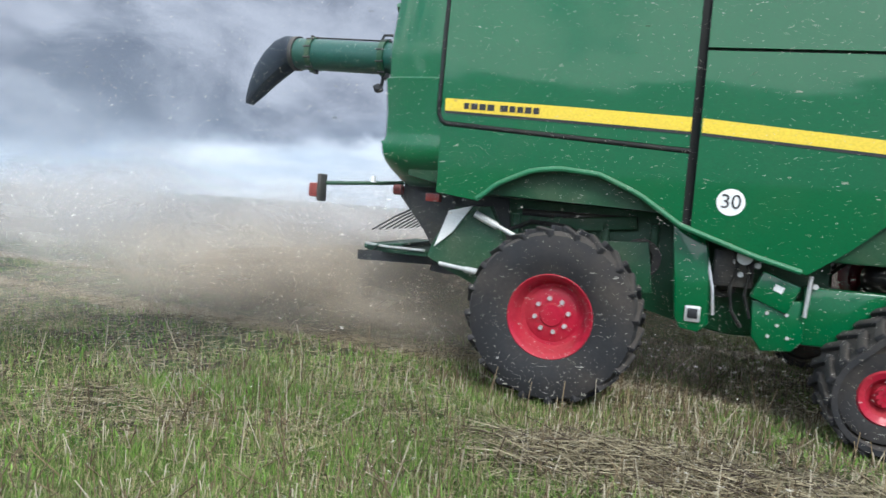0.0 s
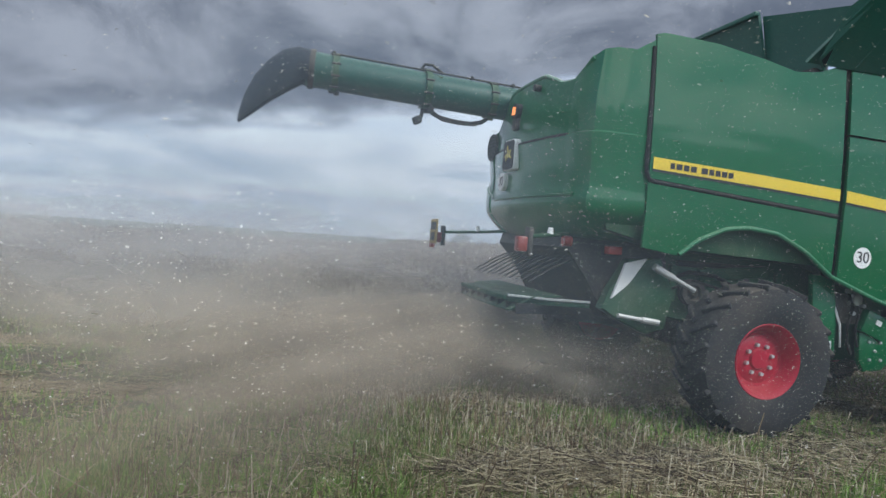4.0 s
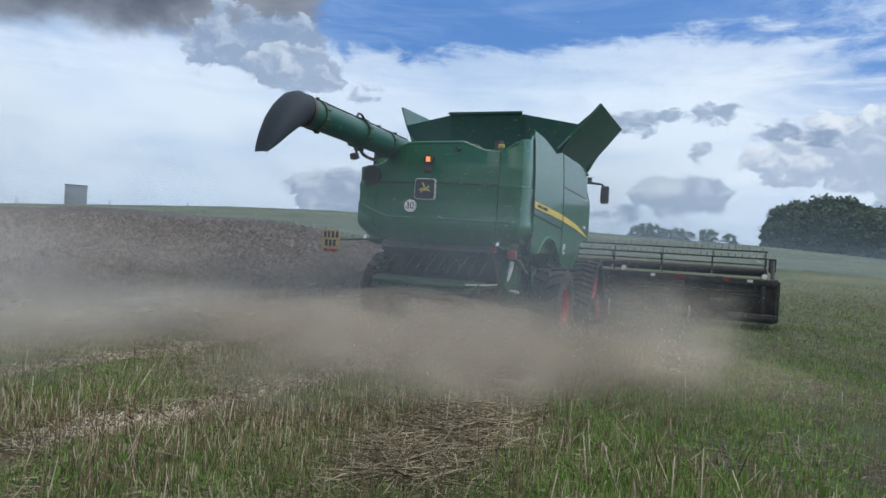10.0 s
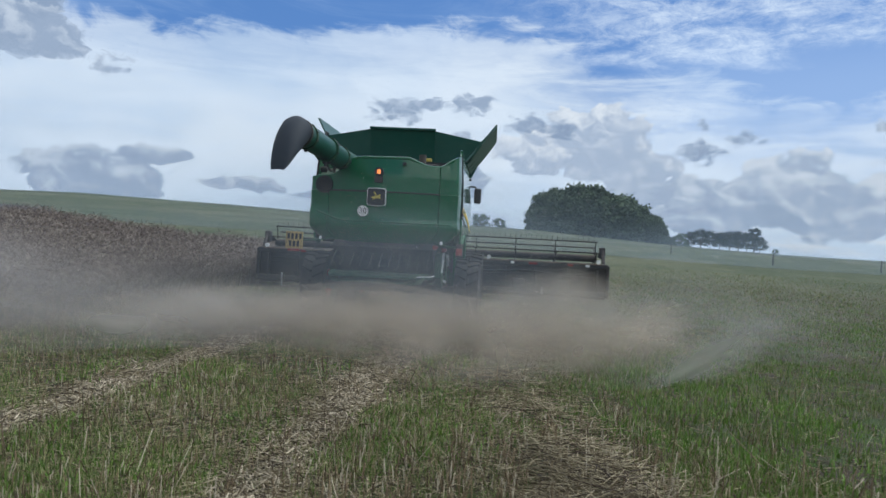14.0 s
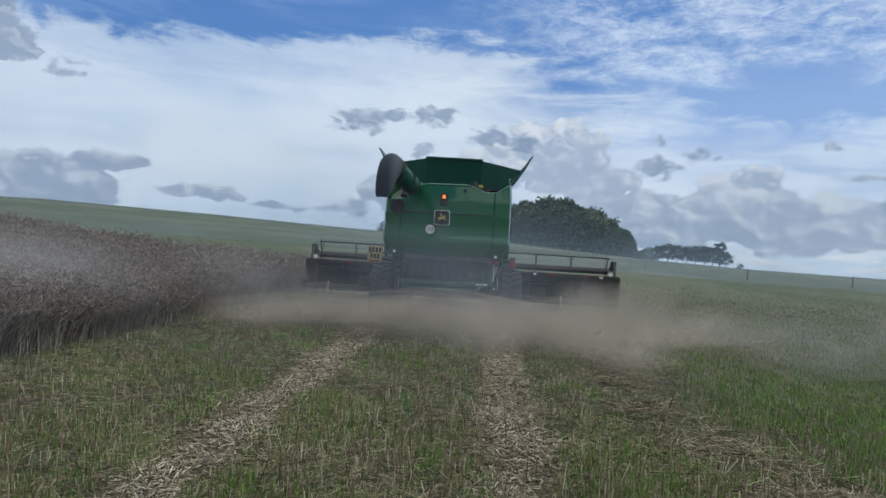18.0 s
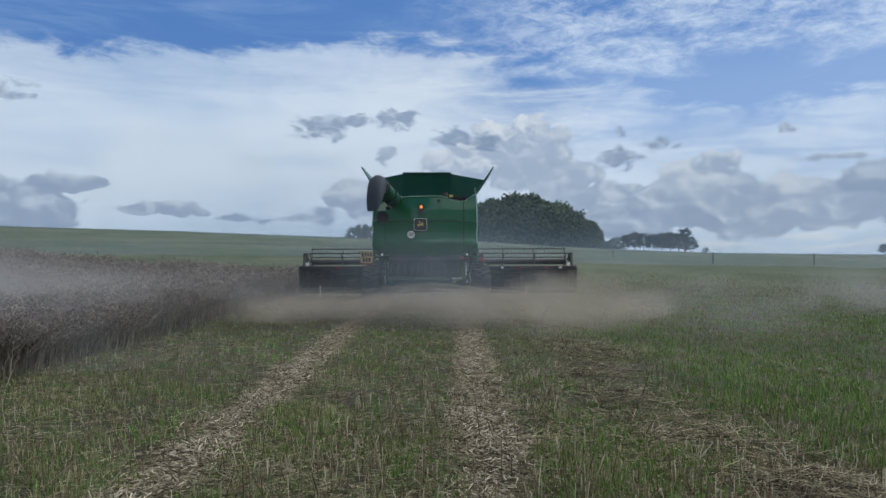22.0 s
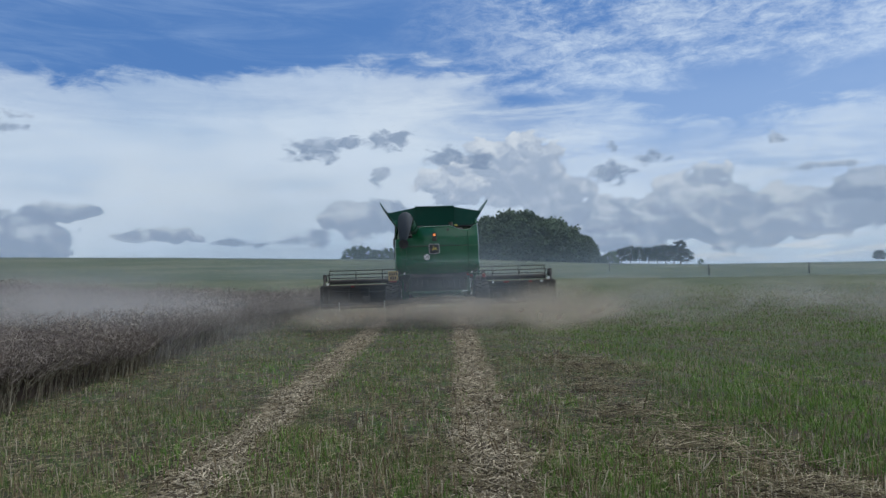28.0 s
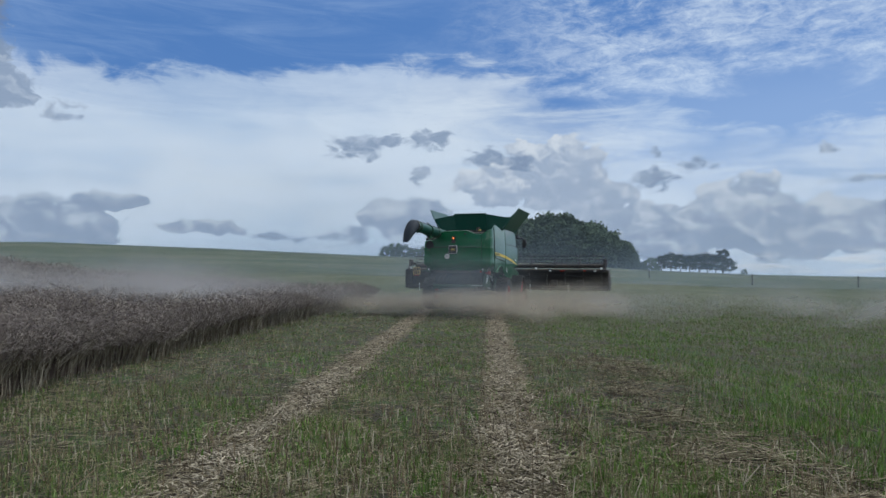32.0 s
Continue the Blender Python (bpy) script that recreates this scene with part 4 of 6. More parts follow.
    inward = lambda i, j: (Vector((-1.01 - 0.012 * i, (spout_rings[i][0] + spout_rings[i][2]) / 2, (spout_rings[i][1] + spout_rings[i][3]) / 2)) - Vector(grid[i][j])) * 0.10
    add_sheet(bm, grid, inward)
    spout = part("spout", bm, BOOT, auger, "dark rubber discharge spout")
    bm = add_pipe(bmesh.new(), [(-1.006, -4.00, 3.332), (-1.01, -4.06, 3.334)], 0.222, 28)
    part("spout_clamp", bm, BLACK, spout)
    # work lamp, bracket and cables under the tube, handle and cable clips above it
    bm = bmesh.new()
    add_box(bm, (-0.90, -2.68, 3.04), (0.14, 0.10, 0.10), (0, 0, 12), 0.015)
    add_rod(bm, (-0.90, -2.74, 3.03), (-0.90, -2.76, 2.92), 0.022)
    add_box(bm, (-0.90, -2.80, 2.89), (0.12, 0.09, 0.09), (25, 0, 0), 0.015)
    part("auger_work_lamp", bm, BLACK, auger)
    bm = add_pipe(bmesh.new(), [(-0.90, -2.66, 3.02), (-0.90, -2.54, 2.955), (-0.91, -2.36, 2.93), (-0.91, -2.16, 2.925), (-0.91, -2.02, 2.96), (-0.91, -1.92, 3.04)], 0.026, 8)
    part("hydraulic_hose", bm, BLACK, auger)
    bm = add_pipe(bmesh.new(), [(-0.90, -2.64, 2.985), (-0.88, -2.5, 2.92), (-0.87, -2.3, 2.90), (-0.88, -2.1, 2.91), (-0.89, -1.95, 3.02)], 0.012, 6)
    part("cable", bm, BLACK, auger)
    bm = add_pipe(bmesh.new(), [(-0.90, -2.80, 3.47), (-0.90, -2.76, 3.545), (-0.90, -2.66, 3.545), (-0.90, -2.54, 3.47)], 0.018, 8)
    part("auger_handle", bm, BLACK, auger)
    bm = add_pipe(bmesh.new(), [(-0.80 + 0.077 * (y + 1.75), y, 3.20 - 0.0579 * (y + 1.75) + 0.212) for y in np.linspace(-3.8, -1.3, 9)], 0.011, 6)
    part("cable", bm, BLACK, auger)
    for y in (-3.8, -2.2, -1.7):
        bm = add_box(bmesh.new(), (-0.80 + 0.077 * (y + 1.75), y, 3.20 - 0.0579 * (y + 1.75) + 0.22), (0.05, 0.04, 0.04), (0, 0, 0), 0.008)
        part("cable_clip", bm, BLACK, auger)
    bm = add_box(bmesh.new(), (-0.98, -3.74, 3.10), (0.06, 0.06, 0.06), (0, 0, 0), 0.01)
    part("auger_catch", bm, BLACK, auger)
    # chopper and spreader under the hood
    bm = bmesh.new()
    add_prism(bm, [(-1.66, 1.56), (-1.62, 1.68), (-0.6, 1.66), (-0.5, 1.0), (-1.2, 0.92), (-1.40, 1.30)], "x", -0.95, 0.98, 0.02)
    part("straw_chopper", bm, BLACK, c, "black straw chopper housing")
    bm = bmesh.new()
    add_prism(bm, [(-1.30, 1.02), (-1.24, 1.18), (-1.05, 1.50), (-0.72, 1.53), (-0.55, 1.2), (-0.62, 0.86), (-0.82, 0.80), (-1.1, 0.92)], "x", 0.98, 1.12, 0.015)
    part("chopper_side", bm, GREEN_DARK, c)
    bm = bmesh.new()
    add_prism(bm, [(-1.22, 1.12), (-1.10, 1.46), (-0.88, 1.52), (-1.05, 1.27)], "x", 1.12, 1.15)
    part("chopper_shield", bm, WHITE, c, "pale triangular guard plate")
    bm = bmesh.new()
    add_prism(bm, [(-1.02, -1.35), (0.98, -1.35), (0.95, -1.75), (0.72, -2.09), (-0.85, -2.09), (-1.0, -1.75)], "z", 1.0, 1.05, 0.012)
    spreader = part("spreader_board", bm, TAILBOARD, c, "dusty green spreader tailboard")
    for i in range(9):
        x = -0.85 + 0.21 * i
        bm = add_box(bmesh.new(), (x, -1.72, 0.955), (0.014, 0.75, 0.10), (0, 0, (x + 0.02) * 20))
        part("spreader_vane", bm, BLACK, spreader)
    for x in (-0.45, 0.45):
        bm = add_rod(bmesh.new(), (x, -1.1, 0.84), (x, -1.1, 0.98), 0.36, 0.34, 24)
        part("spreader_disc", bm, BLACK, spreader)
    bm = add_box(bmesh.new(), (-0.06, -2.105, 1.03), (1.55, 0.03, 0.05), (0, 0, 0), 0.01)
    part("spreader_lip", bm, TAILBOARD, spreader)
    bm = bmesh.new()
    add_sheet(bm, [[(x, -1.62, 1.10) for x in np.linspace(-0.98, 0.92, 9)], [(x * 0.97, -1.9, 1.07) for x in np.linspace(-0.98, 0.92, 9)], [(x * 0.88, -2.13 + 0.05 * abs(x), 0.93) for x in np.linspace(-0.98, 0.92, 9)]], lambda i, j: (0, 0, -0.015))
    part("spreader_apron", bm, TAILBOARD, spreader, "green sheet sloping down over the spreader")
    bm = add_pipe(bmesh.new(), [(1.0, -1.36, 1.06), (0.97, -1.75, 1.06), (0.74, -2.09, 1.06)], 0.012, 6)
    part("bare_edge", bm, STEEL, spreader, "bare metal edge")
    bm = add_rod(bmesh.new(), (1.17, -1.15, 0.97), (1.17, -0.72, 0.92), 0.020)
    add_rod(bm, (1.17, -0.9, 0.94), (1.17, -0.72, 0.92), 0.03)
    part("spreader_strut", bm, STEEL, c)
    bm = add_rod(bmesh.new(), (1.2, -0.83, 1.45), (1.2, -0.38, 1.25), 0.022)
    add_rod(bm, (1.2, -0.83, 1.45), (1.2, -0.62, 1.355), 0.034)
    part("lift_strut", bm, STEEL, c)
    for i in range(11):
        x = 0.9 - 0.18 * i
        bm = add_pipe(bmesh.new(), [(x, -1.50, 1.47), (x, -1.72, 1.36), (x, -1.96, 1.21)], 0.009, 6)
        part("rake_tine", bm, BLACK, c)
    bm = add_rod(bmesh.new(), (1.0, -1.52, 1.46), (-1.0, -1.52, 1.46), 0.018)
    part("rake_bar", bm, BLACK, c)
    # number plate on its stalk, marker lamps on arms
    for s in (-1, 1):
        bm = add_pipe(bmesh.new(), [(s * 0.90, -1.55, 1.70), (s * 1.08, -1.80, 1.67), (s * 1.32, -2.10, 1.64), (s * 1.46, -2.22, 1.63)], 0.019, 8)
        arm = part("lamp_arm", bm, GREEN_DARK, c)
        bm = add_box(bmesh.new(), (s * 1.50, -2.29, 1.56), (0.11, 0.09, 0.13), (0, 0, 0), 0.018)
        part("tail_lamp", bm, LENS_RED, arm, "red tail lamp")
        bm = add_box(bmesh.new(), (s * 1.50, -2.225, 1.585), (0.13, 0.04, 0.25), (0, 0, 0), 0.012)
        part("lamp_bracket", bm, BLACK, arm)
        bm = add_rod(bmesh.new(), (s * 1.14, -1.88, 1.67), (s * 1.14, -1.88, 1.73), 0.03, 0.022, 12)
        part("arm_knob", bm, WHITE, arm, "pale round knob")
    bm = add_box(bmesh.new(), (-1.50, -2.345, 1.63), (0.32, 0.02, 0.31), (0, 0, 0), 0.006)
    plate = part("number_plate", bm, PLATE, c, "square yellow number plate")
    for r, z in ((0, 1.70), (1, 1.565)):
        for i in range(4 - r):
            bm = add_box(bmesh.new(), (-1.605 + 0.072 * i + 0.032 * r, -2.357, z), (0.045, 0.006, 0.10))
            part("plate_bar", bm, INK, plate)
    bm = add_box(bmesh.new(), (-1.50, -2.36, 1.45), (0.22, 0.03, 0.05), (0, 0, 0), 0.008)
    part("plate_reflector", bm, LENS_RED, plate)
    bm = add_rod(bmesh.new(), (1.02, -1.62, 1.62), (1.02, -1.70, 1.62), 0.05, seg=14)
    part("tail_lamp", bm, LENS_RED, c, "red tail lamp")
    bm = add_box(bmesh.new(), (1.16, -1.25, 1.57), (0.10, 0.14, 0.08), (0, 0, 0), 0.012)
    part("marker_lamp", bm, LENS_RED, c)
    # chassis under the right and left side
    bm = bmesh.new()
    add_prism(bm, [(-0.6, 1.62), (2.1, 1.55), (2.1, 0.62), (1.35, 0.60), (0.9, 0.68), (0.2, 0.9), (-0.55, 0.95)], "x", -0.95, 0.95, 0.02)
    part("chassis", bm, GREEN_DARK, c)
    for s in (1, -1):
        bm = bmesh.new()
        add_prism(bm, [(0.86, 1.50), (1.12, 1.50), (1.19, 1.0), (1.2, 0.72), (1.12, 0.64), (0.98, 0.66), (0.93, 0.75)], "x", s * 1.22, s * 1.30, 0.02)
        leg = part("elevator_leg", bm, GREEN, c, "green elevator leg with cover")
        bm = add_box(bmesh.new(), (s * 1.312, 1.07, 0.79), (0.015, 0.12, 0.13), (0, 0, 0), 0.006)
        part("inspection_cover", bm, STEEL, leg)
        bm = add_box(bmesh.new(), (s * 1.322, 1.07, 0.795), (0.012, 0.08, 0.08), (0, 0, 0), 0.004)
        part("inspection_window", bm, INK, leg)
        bm = add_box(bmesh.new(), (s * 1.27, 1.66, 1.03), (0.10, 0.30, 0.24), (-22, 0, 0), 0.02)
        box_cover = part("gear_cover", bm, GREEN, c, "hinged green gear cover")
        bm = add_box(bmesh.new(), (s * 1.325, 1.68, 1.06), (0.005, 0.07, 0.05), (-22, 0, 0))
        part("warning_label", bm, WHITE, box_cover)
        bm = bmesh.new()
        add_prism(bm, [(1.50, 0.95), (1.88, 0.98), (1.90, 0.66), (1.82, 0.57), (1.60, 0.55), (1.52, 0.66)], "x", s * 1.20, s * 1.28, 0.025)
        foot = part("lower_casing", bm, GREEN, c)
        for a, b in ((1.62, 0.86), (1.76, 0.86), (1.64, 0.68), (1.78, 0.68), (1.7, 0.77)):
            bm = add_rod(bmesh.new(), (s * 1.27, a, b), (s * 1.30, a, b), 0.014, seg=6)
            part("casing_bolt", bm, STEEL, foot)
        bm = add_rod(bmesh.new(), (s * 1.31, 1.90, 1.18), (s * 1.31, 1.88, 0.86), 0.016)
        part("latch_rod", bm, STEEL, c)
        bm = add_box(bmesh.new(), (s * 1.15, 2.2, 0.86), (0.2, 0.66, 0.46), (0, 0, 0), 0.03)
        part("tank_guard", bm, GREEN, c)
        bm = add_box(bmesh.new(), (s * 1.2, 1.35, 1.18), (0.1, 0.3, 0.3), (0, 0, 0), 0.02)
        part("belt_guard", bm, BLACK, c)
        bm = add_rod(bmesh.new(), (s * 1.24, 1.42, 1.28), (s * 1.3, 1.42, 1.28), 0.06, seg=16)
        part("tension_pulley", bm, STEEL, c)
        bm = bmesh.new()
        add_prism(bm, [(0.42, 1.28), (0.49, 1.13), (0.56, 1.28)], "x", s * 0.96, s * 0.97)
        part("warning_triangle", bm, WHITE, c)
        bm = add_rod(bmesh.new(), (s * 0.96, -0.45, 1.5), (s * 0.96, 0.5, 1.5), 0.03)
        add_rod(bm, (s * 0.97, 0.0, 1.5), (s * 0.97, 0.25, 1.15), 0.02)
        part("hydraulic_line", bm, BLACK, c)
    for s in (1, -1):
        bm = add_pipe(bmesh.new(), [(s * 1.0, -0.62, 1.30), (s * 1.03, -0.35, 1.42), (s * 1.03, -0.05, 1.40), (s * 1.02, 0.2, 1.30), (s * 1.02, 0.35, 1.05), (s * 1.0, 0.45, 0.88)], 0.020, 8)
        part("hydraulic_hose", bm, GAP, c)
        bm = add_pipe(bmesh.new(), [(s * 1.0, -0.58, 1.22), (s * 1.04, -0.3, 1.34), (s * 1.04, 0.0, 1.28), (s * 1.03, 0.25, 1.15), (s * 1.0, 0.5, 1.02)], 0.014, 8)
        part("hydraulic_hose", bm, GAP, c)
        for y, z, r in ((-0.28, 1.22, 0.13), (0.62, 1.18, 0.17), (1.30, 1.02, 0.10)):
            bm = lathe(bmesh.new(), [(s * 0.96, 0.001), (s * 0.96, r), (s * 0.985, r), (s * 0.99, r * 0.82), (s * 1.02, r * 0.82), (s * 1.025, r), (s * 1.05, r), (s * 1.05, r * 0.6), (s * 1.02, r * 0.5), (s * 1.06, r * 0.25), (s * 1.06, 0.001)], 24)
            part("belt_pulley", bm, BLACK, c, at=pose(0, y, z))
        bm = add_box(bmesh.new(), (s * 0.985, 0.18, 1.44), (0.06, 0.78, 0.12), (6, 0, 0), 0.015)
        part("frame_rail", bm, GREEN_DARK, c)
        for y in (-0.5, -0.12, 0.3, 0.72):
            bm = add_box(bmesh.new(), (s * 0.99, y, 1.30), (0.05, 0.07, 0.36), (0, 0, 0), 0.01)
            part("frame_rib", bm, GREEN_DARK, c)
        bm = bmesh.new()
        add_prism(bm, [(0.30, 1.30), (0.68, 1.33), (0.74, 0.90), (0.42, 0.86)], "x", s * 1.08, s * 1.11, 0.008)
        part("belt_shield", bm, GREEN_DARK, c)
        for y, z in ((1.33, 1.36), (1.36, 1.24), (1.40, 1.14), (1.52, 1.22), (1.94, 1.10)):
            bm = add_rod(bmesh.new(), (s * 1.24, y, z), (s * 1.29, y, z), 0.022, seg=8)
            part("hose_coupling", bm, STEEL, c)
        bm = add_pipe(bmesh.new(), [(s * 1.26, 1.34, 1.34), (s * 1.30, 1.37, 1.2), (s * 1.29, 1.33, 1.02), (s * 1.27, 1.36, 0.84), (s * 1.25, 1.44, 0.72)], 0.016, 8)
        part("hydraulic_hose", bm, GAP, c)
        bm = add_pipe(bmesh.new(), [(s * 1.26, 1.42, 1.30), (s * 1.29, 1.47, 1.16), (s * 1.28, 1.44, 0.98), (s * 1.26, 1.50, 0.80)], 0.012, 8)
        part("hydraulic_hose", bm, GAP, c)
        bm = add_pipe(bmesh.new(), [(s * 1.22, 1.10, 1.45), (s * 1.33, 1.20, 1.02), (s * 1.33, 1.22, 0.80)], 0.012, 6)
        part("grab_wire", bm, STEEL, c)
    bm = add_rod(bmesh.new(), (-1.45, 0, 0.70), (1.45, 0, 0.70), 0.10, seg=16)
    add_box(bm, (0, 0, 0.85), (0.7, 0.3, 0.35), (0, 0, 0), 0.03)
    part("rear_axle", bm, BLACK, c)
    bm = add_rod(bmesh.new(), (-1.4, 3.03, 1.07), (1.4, 3.03, 1.07), 0.17, seg=16)
    part("front_axle", bm, BLACK, c)
    # cab, ladder, mirror
    bm = bmesh.new()
    add_prism(bm, [(3.45, 1.75), (4.95, 1.75), (5.15, 2.6), (4.9, 3.5), (3.45, 3.5)], "x", -0.95, 0.95, 0.05)
    part("cab_glazing", bm, GLASS, c, "dark tinted cab glass")
    bm = add_box(bmesh.new(), (0, 4.25, 3.56), (2.05, 1.9, 0.16), (0, 0, 0), 0.05)
    part("cab_roof", bm, GREEN, c)
    bm = add_box(bmesh.new(), (0, 4.2, 1.62), (2.0, 1.6, 0.3), (0, 0, 0), 0.03)
    part("cab_floor", bm, GREEN_DARK, c)
    for s in (1, -1):
        bm = bmesh.new()
        add_pipe(bm, [(s * 0.95, 4.75, 3.32), (s * 1.25, 4.75, 3.33), (s * 1.52, 4.72, 3.30), (s * 1.58, 4.72, 3.22)], 0.028, 8)
        add_rod(bm, (s * 1.22, 4.75, 3.33), (s * 1.22, 4.75, 3.46), 0.05, 0.06, 12)
        arm = part("mirror_arm", bm, BLACK, c)
        bm = add_box(bmesh.new(), (s * 1.60, 4.72, 3.05), (0.20, 0.10, 0.42), (0, 0, 0), 0.045)
        part("mirror", bm, BLACK, arm, "black wing mirror")
        bm = bmesh.new()
        add_pipe(bm, [(s * 1.2, 3.75, 3.0), (s * 1.35, 3.85, 3.0), (s * 1.38, 3.9, 2.85), (s * 1.30, 3.9, 2.72), (s * 1.38, 3.9, 2.55), (s * 1.2, 3.8, 2.5)], 0.016, 8)
        part("grab_rail", bm, BLACK, c)
    return c


combine = build_combine()
rear_wheels = [rear_wheel(combine, 1), rear_wheel(combine, -1)]
track_wheels = [w for s in (1, -1) for w in track_unit(combine, s)]


def build_header(parent):
    """Cutting header, 10.5 m wide: back sheet, beam, end dividers, cross auger, knife, reel with tine bars."""
    x0, x1 = -5.0, 5.5
    header = new("cutting_header")
    header.parent = parent
    header.matrix_basis = pose(0, 0, 0)
    tagged(header, "wide cutting header with tined reel")
    mid, wide = (x0 + x1) / 2, x1 - x0
    for a, b in ((x0, -0.75), (0.75 + 0.3, x1)):
        bm = bmesh.new()
        add_prism(bm, [(6.15, 0.32), (6.05, 0.5), (6.02, 1.18), (6.10, 1.26), (6.16, 1.2), (6.14, 0.55), (6.6, 0.30), (7.3, 0.24), (7.3, 0.2), (6.5, 0.22)], "x", a, b)
        part("header_back", bm, HEADER_STEEL, header, "black header back sheet")
    bm = add_box(bmesh.new(), (mid, 5.98, 1.22), (wide, 0.16, 0.16), (0, 0, 0), 0.02)
    part("header_beam", bm, HEADER_STEEL, header)
    bm = add_box(bmesh.new(), (mid, 5.98, 0.40), (wide, 0.14, 0.14), (0, 0, 0), 0.02)
    part("header_beam", bm, HEADER_STEEL, header)
    for a, b in ((x0 + 0.2, -1.4), (-1.35, -0.9), (1.3, 2.6), (2.75, 4.1), (4.3, x1 - 0.2)):
        bm = add_box(bmesh.new(), ((a + b) / 2, 5.895, 1.285), (b - a, 0.05, 0.03), (0, 0, 0), 0.006)
        part("beam_edge", bm, RUST, header, "edge rubbed bare and rusty")
    for a, b in ((x0 + 0.4, -0.9), (1.4, x1 - 0.4)):
        bm = add_pipe(bmesh.new(), [(x, 5.88, 0.98 + 0.03 * math.sin(x * 2.6)) for x in np.linspace(a, b, 22)], 0.022, 8)
        part("hydraulic_hose", bm, GAP, header)
        bm = add_pipe(bmesh.new(), [(x, 5.885, 0.90 + 0.02 * math.sin(x * 1.9 + 1)) for x in np.linspace(a, b, 18)], 0.015, 6)
        part("hydraulic_hose", bm, GAP, header)
    for x in (1.55, 2.9, 4.2, -1.6, -3.0):
        bm = add_box(bmesh.new(), (x, 5.86, 0.62), (0.34, 0.16, 0.30), (0, 0, 0), 0.03)
        part("gear_cover", bm, HEADER_STEEL, header)
    for x in (2.0, 5.2, -4.7):
        bm = add_rod(bmesh.new(), (x, 5.85, 1.36), (x, 5.80, 1.36), 0.06, seg=16)
        part("marker_lamp", bm, WHITE, header, "small pale lamp")
    for x in (1.7, 3.6, -2.2, -4.2):
        bm = add_rod(bmesh.new(), (x, 5.80, 0.16), (x, 5.80, 0.55), 0.028, seg=10)
        part("stand_leg", bm, STEEL, header)
    for i in range(12):
        x = x0 + 0.3 + (wide - 0.6) * i / 11
        bm = add_box(bmesh.new(), (x, 5.98, 0.8), (0.08, 0.1, 0.72), (0, 0, 0), 0.01)
        part("header_post", bm, HEADER_STEEL, header)
    for x, m, w in ((3.3, LENS_RED, 0.25), (2.7, WHITE, 0.10), (4.4, LENS_RED, 0.15), (-3.6, LENS_RED, 0.15), (4.9, WHITE, 0.12)):
        bm = add_box(bmesh.new(), (x, 5.885, 1.23), (w, 0.02, 0.07), (0, 0, 0), 0.004)
        part("reflector_strip", bm, m, header)
    for x in (x0, x1):
        bm = bmesh.new()
        add_prism(bm, [(5.95, 0.3), (5.92, 1.25), (6.6, 1.30), (7.5, 0.9), (8.3, 0.35), (7.4, 0.18)], "x", x - 0.05, x + 0.05, 0.02)
        part("crop_divider", bm, HEADER_STEEL, header)
    bm = add_rod(bmesh.new(), (x0 + 0.1, 6.65, 0.62), (x1 - 0.1, 6.65, 0.62), 0.2, seg=18)
    part("cross_auger", bm, HEADER_STEEL, header)
    bm = add_box(bmesh.new(), (mid, 7.35, 0.2), (wide - 0.1, 0.1, 0.03))
    part("knife_bar", bm, STEEL, header)
    bm = bmesh.new()
    add_prism(bm, [(3.9, 0.9), (3.9, 1.6), (6.0, 1.1), (6.0, 0.4)], "x", -0.5, 1.1, 0.02)
    part("feeder_house", bm, GREEN_DARK, header)
    for x in (x0 + 0.12, x1 - 0.12):
        bm = add_pipe(bmesh.new(), [(x, 6.0, 1.2), (x, 6.35, 1.75), (x, 7.0, 1.52)], 0.05, 8)
        part("reel_arm", bm, HEADER_STEEL, header)
        bm = add_box(bmesh.new(), (x, 6.45, 1.62), (0.16, 0.3, 0.34), (0, 0, 0), 0.03)
        part("reel_drive", bm, HEADER_STEEL, header)
    reels = []
    for a, b in ((x0 + 0.2, mid - 0.06), (mid + 0.06, x1 - 0.2)):
        bm = add_rod(bmesh.new(), (a, 0, 0), (b, 0, 0), 0.11, seg=16)
        reel = part("reel", bm, HEADER_STEEL, header, "tined reel", at=pose(0, 7.0, 1.44))
        for x in np.linspace(a + 0.05, b - 0.05, 5):
            spider = bmesh.new()
            for s in range(3):
                t = math.radians(60 * s)
                add_rod(spider, (x, -math.cos(t) * 0.52, -math.sin(t) * 0.52), (x, math.cos(t) * 0.52, math.sin(t) * 0.52), 0.018, seg=6)
            part("reel_spider", spider, BLACK, reel)
        for s in range(6):
            t = math.radians(60 * s)
            y, z = math.cos(t) * 0.52, math.sin(t) * 0.52
            bm = add_rod(bmesh.new(), (a, y, z), (b, y, z), 0.022, seg=8)
            for x in np.arange(a + 0.08, b, 0.16):
                add_rod(bm, (x, y, z), (x, y + math.cos(t) * 0.15, z + math.sin(t) * 0.15), 0.010, 0.006, 4, caps=False)
            part("tine_bar", bm, BLACK, reel, "reel bar with steel tines")
        reels.append(reel)
    return header, reels


header, reels = build_header(combine)


# ------------------------------------------------------------------ ground cover
rng = np.random.default_rng(7)


